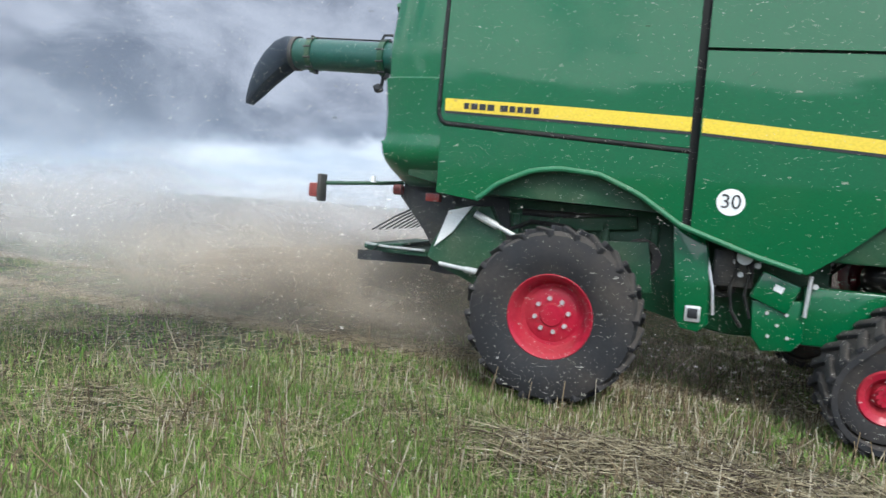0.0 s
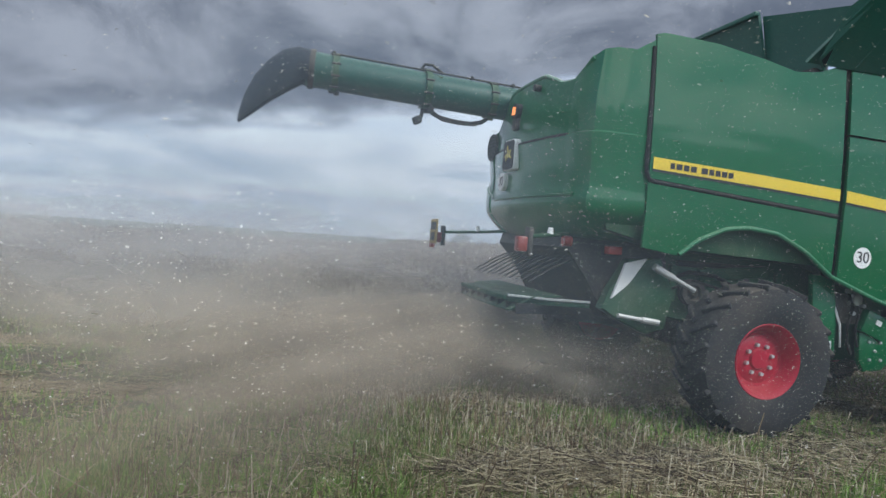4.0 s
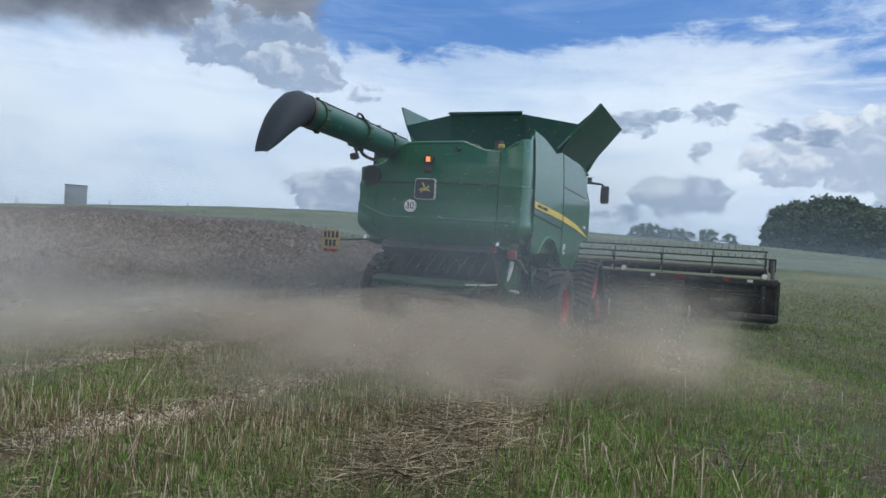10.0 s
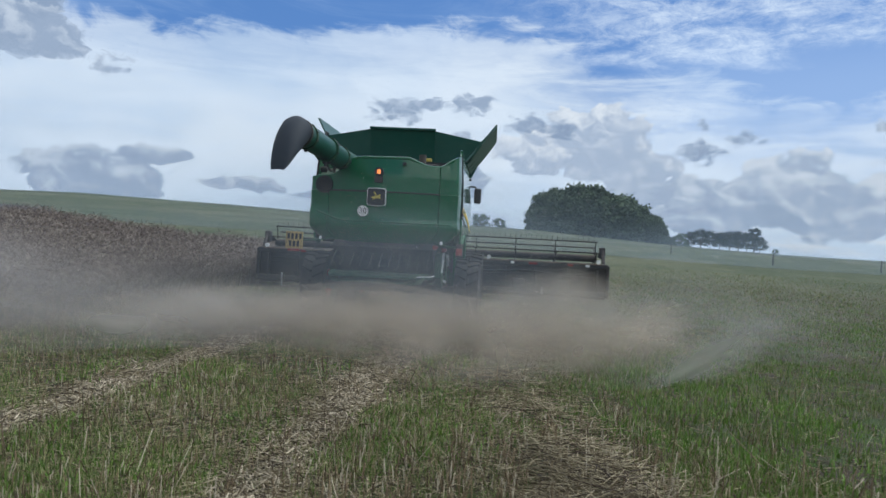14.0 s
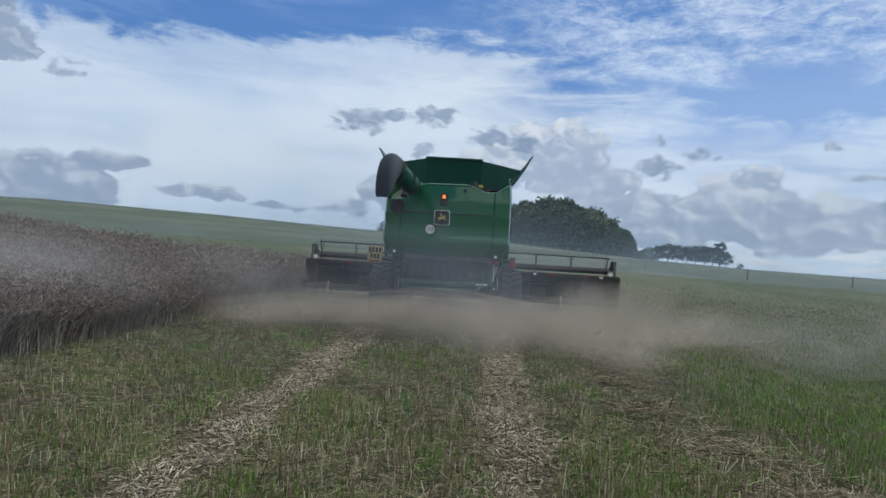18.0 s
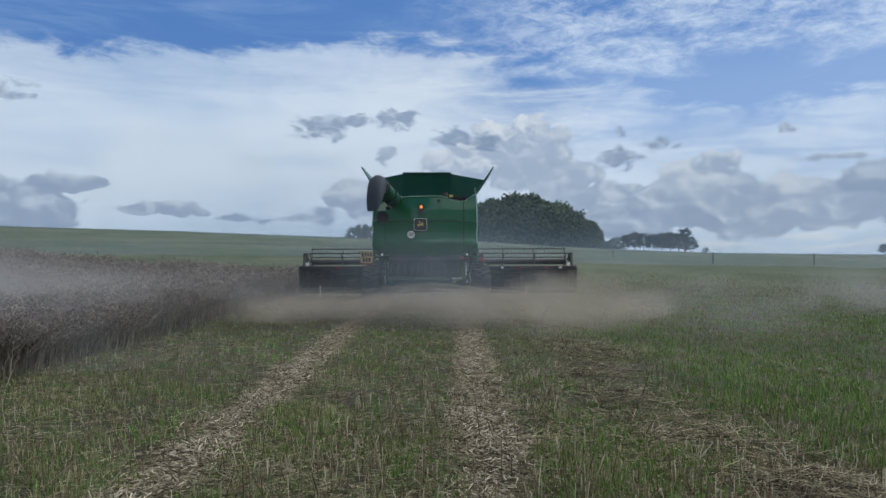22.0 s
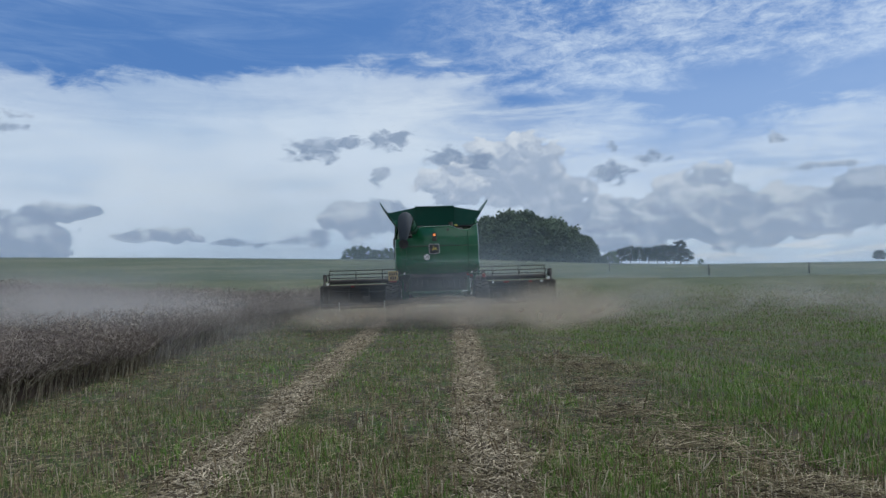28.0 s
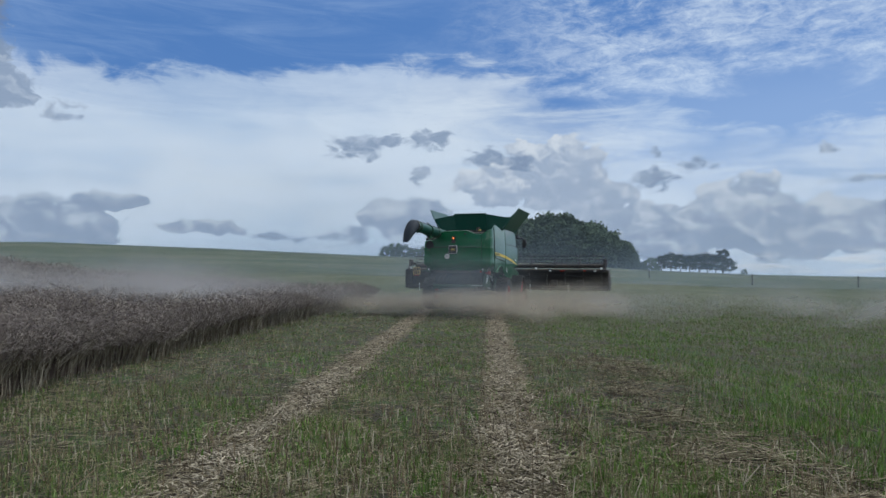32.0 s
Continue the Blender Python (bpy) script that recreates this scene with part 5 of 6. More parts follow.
def leaf_material(name, dark, light, rough=0.7, third=None):
    m, k, s = material(name, rough)
    r = k.put("NewGeometry").outputs["Random Per Island"]
    col = k.mix(r, dark, light)
    if third:
        col = k.mix(k.step(k.math("FRACT", k.mul(r, 7.31)), 0.72, 0.80), col, third)
    p = k.put("TexCoord").outputs["Object"]
    col = k.mix(k.mul(k.step(k.noise(p, 0.5, 4, 0.6), 0.35, 0.7), 0.35), col, tuple(c * 0.55 for c in dark))
    k.join(col, s.inputs["Base Color"])
    s.inputs["Specular IOR Level"].default_value = 0.25
    return m


GRASS = leaf_material("green_blades", (0.060, 0.110, 0.022), (0.230, 0.305, 0.080), 0.6, (0.42, 0.36, 0.20))
WEED = leaf_material("weed_leaves", (0.080, 0.165, 0.026), (0.240, 0.380, 0.075), 0.5)
STUBBLE = leaf_material("cut_stalks", (0.060, 0.040, 0.022), (0.21, 0.155, 0.085), 0.7, (0.40, 0.35, 0.25))
STRAW = leaf_material("straw_litter", (0.14, 0.112, 0.066), (0.50, 0.43, 0.275), 0.75, (0.06, 0.042, 0.032))
TRACK_STRAW = leaf_material("pale_track_straw", (0.20, 0.165, 0.105), (0.66, 0.57, 0.42), 0.75, (0.08, 0.06, 0.042))
CROP = leaf_material("ripe_crop_stems", (0.095, 0.075, 0.066), (0.265, 0.222, 0.195), 0.85, (0.36, 0.31, 0.25))
CROP_STALK = leaf_material("pale_crop_stalks", (0.17, 0.145, 0.10), (0.40, 0.36, 0.27), 0.8, (0.11, 0.085, 0.06))
CROP_SHADE = leaf_material("crop_depth", (0.055, 0.042, 0.036), (0.090, 0.070, 0.058), 0.95)


# places from which the ground is seen: eye, first and last heading, nearest and furthest distance
VIEWS = [((7.1, 0.3), 60, 150, 1.6, 26), ((4.6, -3.6), -22, 66, 1.8, 40), ((0.2, -2.6), -40, 38, 2.0, 60)]
CROP_EDGE = -5.42
CROP_END = 40.0


def crop_end(x):
    """The far headland of the crop runs off at a slant."""
    return np.minimum(CROP_END + 0.6 * (CROP_EDGE - x), 66.0)


def scatter(view, count, power=1.0, reach=None):
    (ex, ey), a0, a1, r0, r1 = view
    r1 = min(r1, reach or r1)
    a = np.radians(rng.uniform(a0, a1, count))
    r = r0 * (r1 / r0) ** (rng.uniform(0, 1, count) ** power)
    return ex - np.sin(a) * r, ey + np.cos(a) * r, r


def patchy(x, y, size, seed):
    """Soft patches between 0 and 1."""
    v = sum(np.sin(x * f / size + seed * 1.7 + i * 2.1 + 1.3 * np.sin(y * f * 0.8 / size + i)) * np.sin(y * f / size * 0.9 + seed + i * 1.1) for i, f in enumerate((1.0, 1.9, 3.3)))
    return 1 / (1 + np.exp(-2.2 * v))


def surface(x, y):
    return ground_height(x, y) + near_relief(x, y)


def heap_line(y):
    return 2.45 + 0.35 * np.sin(y * 0.9) + np.clip((0.8 - y) * 0.5, 0, 1.3)


def straw_heap(x, y):
    """The ragged windrow of straw on the right of the tracks, and patches of litter."""
    return np.exp(-((x - heap_line(y)) / 0.5) ** 2) * (0.15 + 0.85 * patchy(x, y, 0.7, 3)) * np.where(y < 0, 0.3, 1.0) * (y > -3.0) * (y < 11)


def blades(name, x, y, r, height, width, lean, mat, label, category, z=None, bend=True):
    n = len(x)
    z = surface(x, y) if z is None else z
    h = height * (0.6 + 0.8 * rng.random(n))
    w = width * (0.7 + 0.6 * rng.random(n)) * np.maximum(1.0, r * 0.075)
    turn, tilt, way = rng.uniform(0, np.pi, n), np.abs(rng.normal(0, lean, n)), rng.uniform(0, 2 * np.pi, n)
    dx, dy = np.cos(turn) * w / 2, np.sin(turn) * w / 2
    lx, ly = np.cos(way) * np.sin(np.minimum(tilt, 1.45)) * h, np.sin(way) * np.sin(np.minimum(tilt, 1.45)) * h
    top = np.cos(np.minimum(tilt, 1.45)) * h
    base = z - 0.015
    f = 0.45
    v = np.stack([np.stack([x - dx, y - dy, base], -1), np.stack([x + dx, y + dy, base], -1),
                  np.stack([x + dx * 0.75 + lx * f * 0.6, y + dy * 0.75 + ly * f * 0.6, z + top * 0.55], -1), np.stack([x - dx * 0.75 + lx * f * 0.6, y - dy * 0.75 + ly * f * 0.6, z + top * 0.55], -1),
                  np.stack([x + lx, y + ly, z + top], -1)], 1).reshape(-1, 3)
    i = np.arange(n)[:, None] * 5
    tris = np.concatenate([i + [0, 1, 2], i + [0, 2, 3], i + [3, 2, 4]], 0)
    me = mesh_of(name, v, tris, mat)
    return tagged(new(name, me), label, category, kind="stuff")


def sticks(name, x, y, z, d, length, radius, mat, label, category, r=None):
    """Thin three-sided stalks from (x, y, z) along the unit ways d."""
    n = len(x)
    p = np.stack([x, y, z], -1)
    q = p + d * length[:, None]
    side = np.cross(d, rng.normal(size=(n, 3)))
    side /= np.linalg.norm(side, axis=1)[:, None] + 1e-9
    other = np.cross(d, side)
    w = (radius * (0.7 + 0.6 * rng.random(n)) * (1.0 if r is None else np.maximum(1.0, r * 0.065)))[:, None]
    ring = [side * w, (-0.5 * side + 0.87 * other) * w, (-0.5 * side - 0.87 * other) * w]
    v = np.stack([p + ring[0], p + ring[1], p + ring[2], q + ring[0] * 0.8, q + ring[1] * 0.8, q + ring[2] * 0.8], 1).reshape(-1, 3)
    i = np.arange(n)[:, None] * 6
    tris = np.concatenate([i + a for a in ([0, 1, 4], [0, 4, 3], [1, 2, 5], [1, 5, 4], [2, 0, 3], [2, 3, 5], [3, 4, 5])], 0)
    ob = new(name, mesh_of(name, v, tris, mat))
    return tagged(ob, label, category, kind="stuff")


def ways(n, lean):
    tilt, a = np.abs(rng.normal(0, lean, n)), rng.uniform(0, 2 * np.pi, n)
    return np.stack([np.sin(tilt) * np.cos(a), np.sin(tilt) * np.sin(a), np.cos(tilt)], -1)


def field_points(counts, keep, power=1.0, reach=None):
    out = [[], [], []]
    for view, n in zip(VIEWS, counts):
        x, y, r = scatter(view, n, power, reach)
        k = (rng.random(n) < keep(x, y)) & ((x > CROP_EDGE + 0.05 * np.sin(y * 3)) | (y > CROP_END))
        for o, v in zip(out, (x, y, r)):
            o.append(v[k])
    return [np.concatenate(o) for o in out]


def build_cover():
    green = lambda x, y: np.clip(0.26 + 0.85 * patchy(x, y, 1.3, 1) + 0.5 * (x > 2.6) - 0.9 * rut(x, y) - 0.5 * straw_heap(x, y), 0.03, 1) * (0.4 + 0.6 * patchy(x, y, 0.2, 13))
    x, y, r = field_points((300000, 180000, 250000), green)
    blades("grass", x, y, r, 0.082, 0.0056, 0.85, GRASS, "short green grass and weeds growing through the stubble", "grass")
    lush = lambda x, y: np.clip(1.6 * patchy(x, y, 1.9, 9) - 0.75 + 0.45 * (x > 3.4) * (y > 0), 0, 1) * (1 - rut(x, y))
    x, y, r = field_points((42000, 34000, 36000), lush, reach=22)
    blades("weeds", x, y, r, 0.075, 0.016, 0.95, WEED, "low bright green broad-leaved weeds", "weeds")
    tall = lambda x, y: np.clip(1.5 * patchy(x, y, 0.8, 4) - 0.2, 0, 1) * (x > 2.9 + 0.4 * np.sin(y)) * (y > -3) * (0.25 + 0.75 * patchy(x, y, 0.22, 2))
    x, y, r = field_points((0, 60000, 80000), tall, reach=30)
    blades("tall_grass", x, y, r, 0.125, 0.0062, 0.55, WEED, "lush green grass past the cut strip", "grass")
    # cut stalks stand in drill rows along the way of travel
    row = lambda x, y: np.clip(0.25 + 0.75 * (np.cos(x * 2 * np.pi / 0.36) > 0.1), 0, 1) * (1 - 0.85 * rut(x, y)) * np.clip(0.3 + patchy(x, y, 2.2, 5), 0, 1) * np.where((x > 3.6) & (y > 2), 0.35, 1)
    x, y, r = field_points((8000, 11000, 40000), row)
    n = len(x)
    sticks("stubble", x, y, surface(x, y) - 0.02, ways(n, 0.22), rng.uniform(0.06, 0.21, n) * (0.7 + 0.4 * rng.random(n)), np.full(n, 0.0038), STUBBLE, "upright cut stalks left in rows", "stubble", r)
    # straw lying about, thick in the tracks and the windrow
    lie = lambda x, y: np.clip(0.25 - 0.09 * (x > 2.8) + 0.40 * patchy(x, y, 1.1, 2) ** 2 + 0.8 * rut(x, y) + 0.2 * straw_heap(x, y), 0, 1) * np.where((x > 3.6) & (y > 3), 0.45, 1)
    x, y, r = field_points((150000, 80000, 120000), lie, reach=40)
    n = len(x)
    heap = straw_heap(x, y)
    z = surface(x, y) + 0.008 + rng.random(n) * (0.02 + 0.13 * heap)
    d = ways(n, 0.35)[:, [2, 0, 1]]
    a = rng.uniform(0, 2 * np.pi, n)
    d = np.stack([d[:, 0] * np.cos(a) - d[:, 1] * np.sin(a), d[:, 0] * np.sin(a) + d[:, 1] * np.cos(a), d[:, 2] * 0.45], -1)
    d /= np.linalg.norm(d, axis=1)[:, None]
    sticks("straw", x, y, z, d, rng.uniform(0.03, 0.19, n) * (1 + heap), np.full(n, 0.0030), STRAW, "chopped straw and chaff strewn on the ground", "straw", r)
    # chopped straw chips that fill the wheel tracks, and the tangled windrow beside them
    n = 42000
    y = -2.6 + 2.0 * (17.0) ** rng.random(n)
    left = rng.random(n) < 0.5
    mid = np.where(left, TRACK_LEFT + 0.01 * y, 0.42 + 0.035 * y)
    x = mid + rng.normal(0, 0.14, n) + 0.07 * np.sin(y * 2.3) + 0.05 * np.sin(y * 5.1)
    k = rng.random(n) < 0.2 + 0.65 * patchy(x, y, 0.5, 8)
    x, y = x[k], y[k]
    n = len(x)
    a = rng.uniform(0, 2 * np.pi, n)
    d = np.stack([np.cos(a), np.sin(a), rng.normal(0.12, 0.22, n)], -1)
    d /= np.linalg.norm(d, axis=1)[:, None]
    sticks("track_straw", x, y, surface(x, y) + 0.01 + 0.03 * rng.random(n), d, rng.uniform(0.02, 0.10, n), np.full(n, 0.0054), TRACK_STRAW, "pale chopped straw pressed into the wheel tracks", "straw", np.hypot(x, y + 2.6))
    n = 11000
    y = -2.6 + 13.6 * rng.random(n) ** 0.85
    x = heap_line(y) + rng.normal(0, 0.42, n)
    k = rng.random(n) < patchy(x, y, 0.45, 6) ** 2.6
    x, y = x[k], y[k]
    n = len(x)
    a = rng.uniform(0, 2 * np.pi, n)
    d = np.stack([np.cos(a), np.sin(a), rng.normal(0.1, 0.35, n)], -1)
    d /= np.linalg.norm(d, axis=1)[:, None]
    sticks("windrow_straw", x, y, surface(x, y) + 0.16 * rng.random(n) ** 1.3 * patchy(x, y, 0.55, 6), d, rng.uniform(0.04, 0.17, n), np.full(n, 0.0034), STRAW, "tangled heap of brown straw beside the tracks", "straw", np.hypot(x - 1.5, y + 3))
    # single long bent stems that stick up from the litter
    x, y, r = field_points((600, 200, 260), lambda x, y: np.full(len(x), 1.0), reach=9)
    n = len(x)
    sticks("long_stems", x, y, surface(x, y), ways(n, 0.9), rng.uniform(0.15, 0.42, n), np.full(n, 0.004), STUBBLE, "long broken stems lying askew over the stubble", "stems")


build_cover()


# ------------------------------------------------------------------ standing crop


def crop_top(x, y):
    return ground_height(x, y) + 0.86 + 0.07 * np.sin(x * 0.9 + y * 0.35) + 0.06 * np.sin(x * 0.31 - y * 0.8 + 1.0)


def ribbons(p, q, w):
    """Flat strips from p to q, turned at random."""
    d = q - p
    side = np.cross(d, rng.normal(size=p.shape))
    side *= (w / 2 / (np.linalg.norm(side, axis=1) + 1e-9))[:, None]
    v = np.stack([p - side, p + side, q + side * 0.5, q - side * 0.5], 1).reshape(-1, 3)
    return v, (np.arange(len(p))[:, None] * 4 + [0, 1, 2, 3])


def build_crop():
    # the body of the stand, a rough sheet in painted shade well under the tips, with an upright face along the cut
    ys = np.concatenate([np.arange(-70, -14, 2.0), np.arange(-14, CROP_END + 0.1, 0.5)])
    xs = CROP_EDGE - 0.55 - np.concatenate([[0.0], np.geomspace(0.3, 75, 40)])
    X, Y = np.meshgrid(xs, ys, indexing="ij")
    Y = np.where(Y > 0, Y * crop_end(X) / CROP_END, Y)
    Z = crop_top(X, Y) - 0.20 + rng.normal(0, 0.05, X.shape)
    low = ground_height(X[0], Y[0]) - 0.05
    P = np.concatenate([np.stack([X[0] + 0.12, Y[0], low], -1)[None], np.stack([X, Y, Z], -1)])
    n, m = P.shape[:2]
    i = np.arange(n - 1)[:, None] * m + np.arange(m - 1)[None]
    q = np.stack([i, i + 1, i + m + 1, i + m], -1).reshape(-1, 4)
    core = tagged(new("crop_stand", mesh_of("crop_stand", P.reshape(-1, 3), q, CROP_SHADE)), "dark sheet for the shade deep in the ripe standing rape crop", "crop", kind="stuff")
    # plants along the cut edge: leaning stems with forked tops and pods
    starts, ends, widths = [], [], []
    count = 4200
    y = rng.uniform(-9, CROP_END, count)
    x = CROP_EDGE - np.abs(rng.normal(0, 0.45, count)) + 0.10 * np.sin(y * 2.1) + 0.10 * np.sin(y * 0.7)
    base = np.stack([x, y, ground_height(x, y) - 0.02], -1)
    tall = crop_top(x, y) - ground_height(x, y)
    lean = np.stack([rng.normal(0.10, 0.16, count), rng.normal(0, 0.16, count), np.ones(count)], -1)
    knee = base + lean * (tall * rng.uniform(0.42, 0.6, count))[:, None]
    stalks = [(base, knee, np.full(count, 0.014))]
    for b in range(2):
        fork = base + (knee - base) * rng.uniform(0.5, 0.95, count)[:, None]
        way = np.stack([rng.normal(0.22, 0.30, count), rng.normal(0, 0.34, count), rng.uniform(0.5, 1.0, count)], -1)
        stalks.append((fork, fork + way * (tall * rng.uniform(0.3, 0.6, count))[:, None], np.full(count, 0.009)))
    v, f = ribbons(*(np.concatenate(q) for q in zip(*stalks)))
    tagged(new("crop_stalks", mesh_of("crop_stalks", v, f, CROP_STALK)), "pale bare rape stalks standing along the cut edge", "crop", kind="stuff")
    for b in range(7):
        way = np.stack([rng.normal(0.1, 0.42, count), rng.normal(0, 0.42, count), rng.uniform(0.35, 1.0, count)], -1)
        tip = knee + way * (tall * rng.uniform(0.3, 0.55, count))[:, None]
        starts.append(knee), ends.append(tip), widths.append(np.full(count, 0.007))
        for c in range(5):
            f = rng.uniform(0.25, 1.0, count)[:, None]
            s = knee + (tip - knee) * f
            e = s + rng.normal(0, 1, (count, 3)) * [0.06, 0.06, 0.05] + [0, 0, 0.02]
            starts.append(s), ends.append(e), widths.append(np.full(count, 0.008))
    v, f = ribbons(np.concatenate(starts), np.concatenate(ends), np.concatenate(widths))
    tagged(new("crop_edge", mesh_of("crop_edge", v, f, CROP)), "brown ripe rape plants leaning out along the cut edge", "crop", kind="stuff")
    # tips and pods over the whole stand
    n = 230000
    ex, ey = 0.2, -2.6
    a = np.radians(rng.uniform(2, 75, n))
    r = 5.8 * (80 / 5.8) ** rng.random(n)
    x, y = ex - np.sin(a) * r, ey + np.cos(a) * r
    n2 = 60000
    x = np.concatenate([x, CROP_EDGE - rng.random(n2) ** 2 * 30])
    y = np.concatenate([y, rng.uniform(-22, 16, n2)])
    k = (x < CROP_EDGE - 0.25) & (y < crop_end(x)) & (y > -25) & (x > -78)
    x, y = x[k], y[k]
    r = np.hypot(x - ex, y - ey)
    n = len(x)
    z = crop_top(x, y) - 0.22 + rng.random(n) ** 1.5 * 0.32 * (0.5 + patchy(x, y, 0.8, 4))
    p = np.stack([x, y, z], -1)
    size = (0.07 + 0.10 * rng.random(n)) * np.maximum(1, r * 0.05)
    d = rng.normal(0, 1, (n, 3)) * [0.8, 0.8, 0.55] + [0, 0, 0.35]
    d /= np.linalg.norm(d, axis=1)[:, None]
    v, f = ribbons(p, p + d * size[:, None], 0.008 * np.maximum(1, r * 0.085))
    tagged(new("crop_tips", mesh_of("crop_tips", v, f, CROP)), "tangled brown pods and twigs of ripe rape", "crop", kind="stuff")


build_crop()


# ------------------------------------------------------------------ trees, posts, far things
FOLIAGE = leaf_material("tree_leaves", (0.080, 0.112, 0.066), (0.125, 0.165, 0.088), 1.0)
PINE = leaf_material("pine_needles", (0.030, 0.042, 0.030), (0.048, 0.062, 0.040), 1.0)
BARK = worn("bark", (0.09, 0.07, 0.055), 0.9, dust=0.1, grain=20, bump=0.6)
WOOD = worn("weathered_wood", (0.10, 0.085, 0.07), 0.9, dust=0.05, grain=30, bump=0.5)
CONCRETE = worn("grey_render", (0.26, 0.27, 0.28), 0.9, dust=0.1, grain=12, dust_colour=(0.22, 0.22, 0.2))


def tree(name, height, spread, seed, mat, label, low=0.04, clumps=80, leaves=110, pine=False, leaf=0.85):
    """Tapered trunk, limbs, and a crown of leaf clumps with gaps between them."""
    g = np.random.default_rng(seed)
    root = new(name)
    tagged(root, label, "tree", group="trees on the skyline")
    bm = bmesh.new()
    h = height
    add_pipe(bm, [(0, 0, -0.3), (0.03 * h * g.normal(), 0.02 * h * g.normal(), 0.3 * h), (0.03 * h * g.normal(), 0.03 * h * g.normal(), 0.62 * h), (0, 0, 0.9 * h)], [0.035 * h, 0.026 * h, 0.016 * h, 0.005 * h], 8)
    centres = []
    for i in range(clumps):
        t = g.uniform(low, 0.97) if not pine else g.uniform(0.5, 0.97)
        a = g.uniform(0, 2 * np.pi)
        wide = spread * (math.sqrt(max(0.02, 1 - ((t - 0.36) / 0.64) ** 2)) if not pine else (0.35 + 0.5 * g.random()))
        rr = wide * math.sqrt(g.uniform(0.15, 1.0))
        centres.append((rr * math.cos(a), rr * math.sin(a), t * h))
    for p in centres[:9]:
        add_pipe(bm, [(0, 0, max(0.15 * h, p[2] * 0.55)), (p[0] * 0.5, p[1] * 0.5, p[2] * 0.82), p], [0.012 * h, 0.008 * h, 0.003 * h], 5)
    part("trunk", bm, BARK, root)
    verts, faces = [], []
    c = np.array(centres)
    size = spread * (0.28 if not pine else 0.22) * g.uniform(0.7, 1.25, len(c))
    o = np.repeat(c, leaves, 0) + g.normal(0, 1, (len(c) * leaves, 3)) * np.repeat(size, leaves)[:, None] * [0.55, 0.55, 0.42 if not pine else 0.2]
    o[:, 2] = np.maximum(o[:, 2], low * h * 0.6)
    u = g.normal(0, 1, o.shape)
    u /= np.linalg.norm(u, axis=1)[:, None]
    w = np.cross(u, g.normal(0, 1, o.shape))
    w /= np.linalg.norm(w, axis=1)[:, None]
    s = (leaf * g.uniform(0.6, 1.3, len(o)))[:, None]
    v = np.stack([o - u * s * 0.5, o + w * s * 0.32, o + u * s * 0.5, o - w * s * 0.32], 1).reshape(-1, 3)
    part("crown", mesh_of("crown", v, np.arange(len(o))[:, None] * 4 + [0, 1, 2, 3], mat), mat, root)
    return root


def put_at(heading, distance):
    x, y = -math.sin(radians(heading)) * distance, -2.0 + math.cos(radians(heading)) * distance
    return x, y, float(ground_height(x, y))


def build_trees():
    kinds = [tree("tree", 10.0, 3.6, 11, FOLIAGE, "broad dark green tree in a dense clump"), tree("tree", 10.0, 4.0, 12, FOLIAGE, "broad dark green tree in a dense clump"), tree("tree", 10.0, 3.2, 13, FOLIAGE, "broad dark green tree in a dense clump")]
    bush = tree("tree", 4.0, 2.6, 14, FOLIAGE, "low rounded bush on the field edge", low=0.03, clumps=34, leaves=60, leaf=0.4)
    pine = tree("tree", 9.0, 2.2, 15, PINE, "tall pine with a ragged layered crown", clumps=34, leaves=60, pine=True, leaf=0.5)
    flat = tree("tree", 6.0, 2.6, 16, PINE, "small pine in a row on the skyline", low=0.1, clumps=36, leaves=60, leaf=0.45)
    first = set()
    def place(ob, heading, distance, height, base, wide=1.0, sink=0.0):
        x, y, z = put_at(heading, distance)
        m = pose(x, y, z - sink, 0, 0, (heading * 77) % 360)
        new_ob = copy_thing(ob, m) if ob in first else ob
        first.add(ob)
        new_ob.matrix_basis = m
        s = height / base
        new_ob.scale = (s * wide, s * wide, s)
    # the dome-shaped wood: tall in the middle, low at its edges
    rim = [(-3.6, 6.5), (-4.3, 9.0), (-5.2, 10.2), (-6.2, 11.0), (-7.2, 11.4), (-8.2, 11.6), (-9.2, 11.0), (-10.2, 10.0), (-11.1, 9.2), (-12.0, 8.2), (-12.8, 6.4), (-13.5, 4.2), (-14.0, 2.2)]
    for i, (a, h) in enumerate(rim):
        h = h * 0.93
        place(kinds[i % 3], a, 158, h, 10.0, 1.0 if h > 5 else 1.2)
        if i % 2 == 0:
            place(kinds[(i + 1) % 3], a - 0.5, 151, h * 0.82, 10.0, 1.1)
    for a, h, w in ((6.4, 2.2, 1.2), (5.6, 2.9, 1.1), (4.9, 2.6, 1.2), (4.0, 2.0, 1.2), (3.2, 2.4, 1.1), (2.4, 1.8, 1.3), (1.0, 2.6, 1.3), (-0.6, 2.0, 1.2), (-15.1, 2.6, 1.0), (71.6, 2.6, 1.1), (72.3, 1.6, 1.2), (79.3, 1.4, 1.5), (78.4, 1.1, 1.5), (64.2, 1.0, 1.4), (66.2, 1.0, 1.0), (-21.8, 1.0, 1.0)):
        place(bush, a, 157, h, 4.0, w)
    for a, h in ((-15.8, 2.6), (-16.5, 3.1), (-17.2, 3.0), (-17.9, 2.9), (-18.6, 3.1), (-19.2, 3.3), (-19.8, 3.2), (-20.7, 2.6)):
        place(flat, a, 159, h * 1.25, 6.0, 1.1)
    place(pine, -20.3, 159, 5.2, 9.0, 1.15)
    place(flat, -33.6, 158, 2.0, 6.0, 1.3)


build_trees()


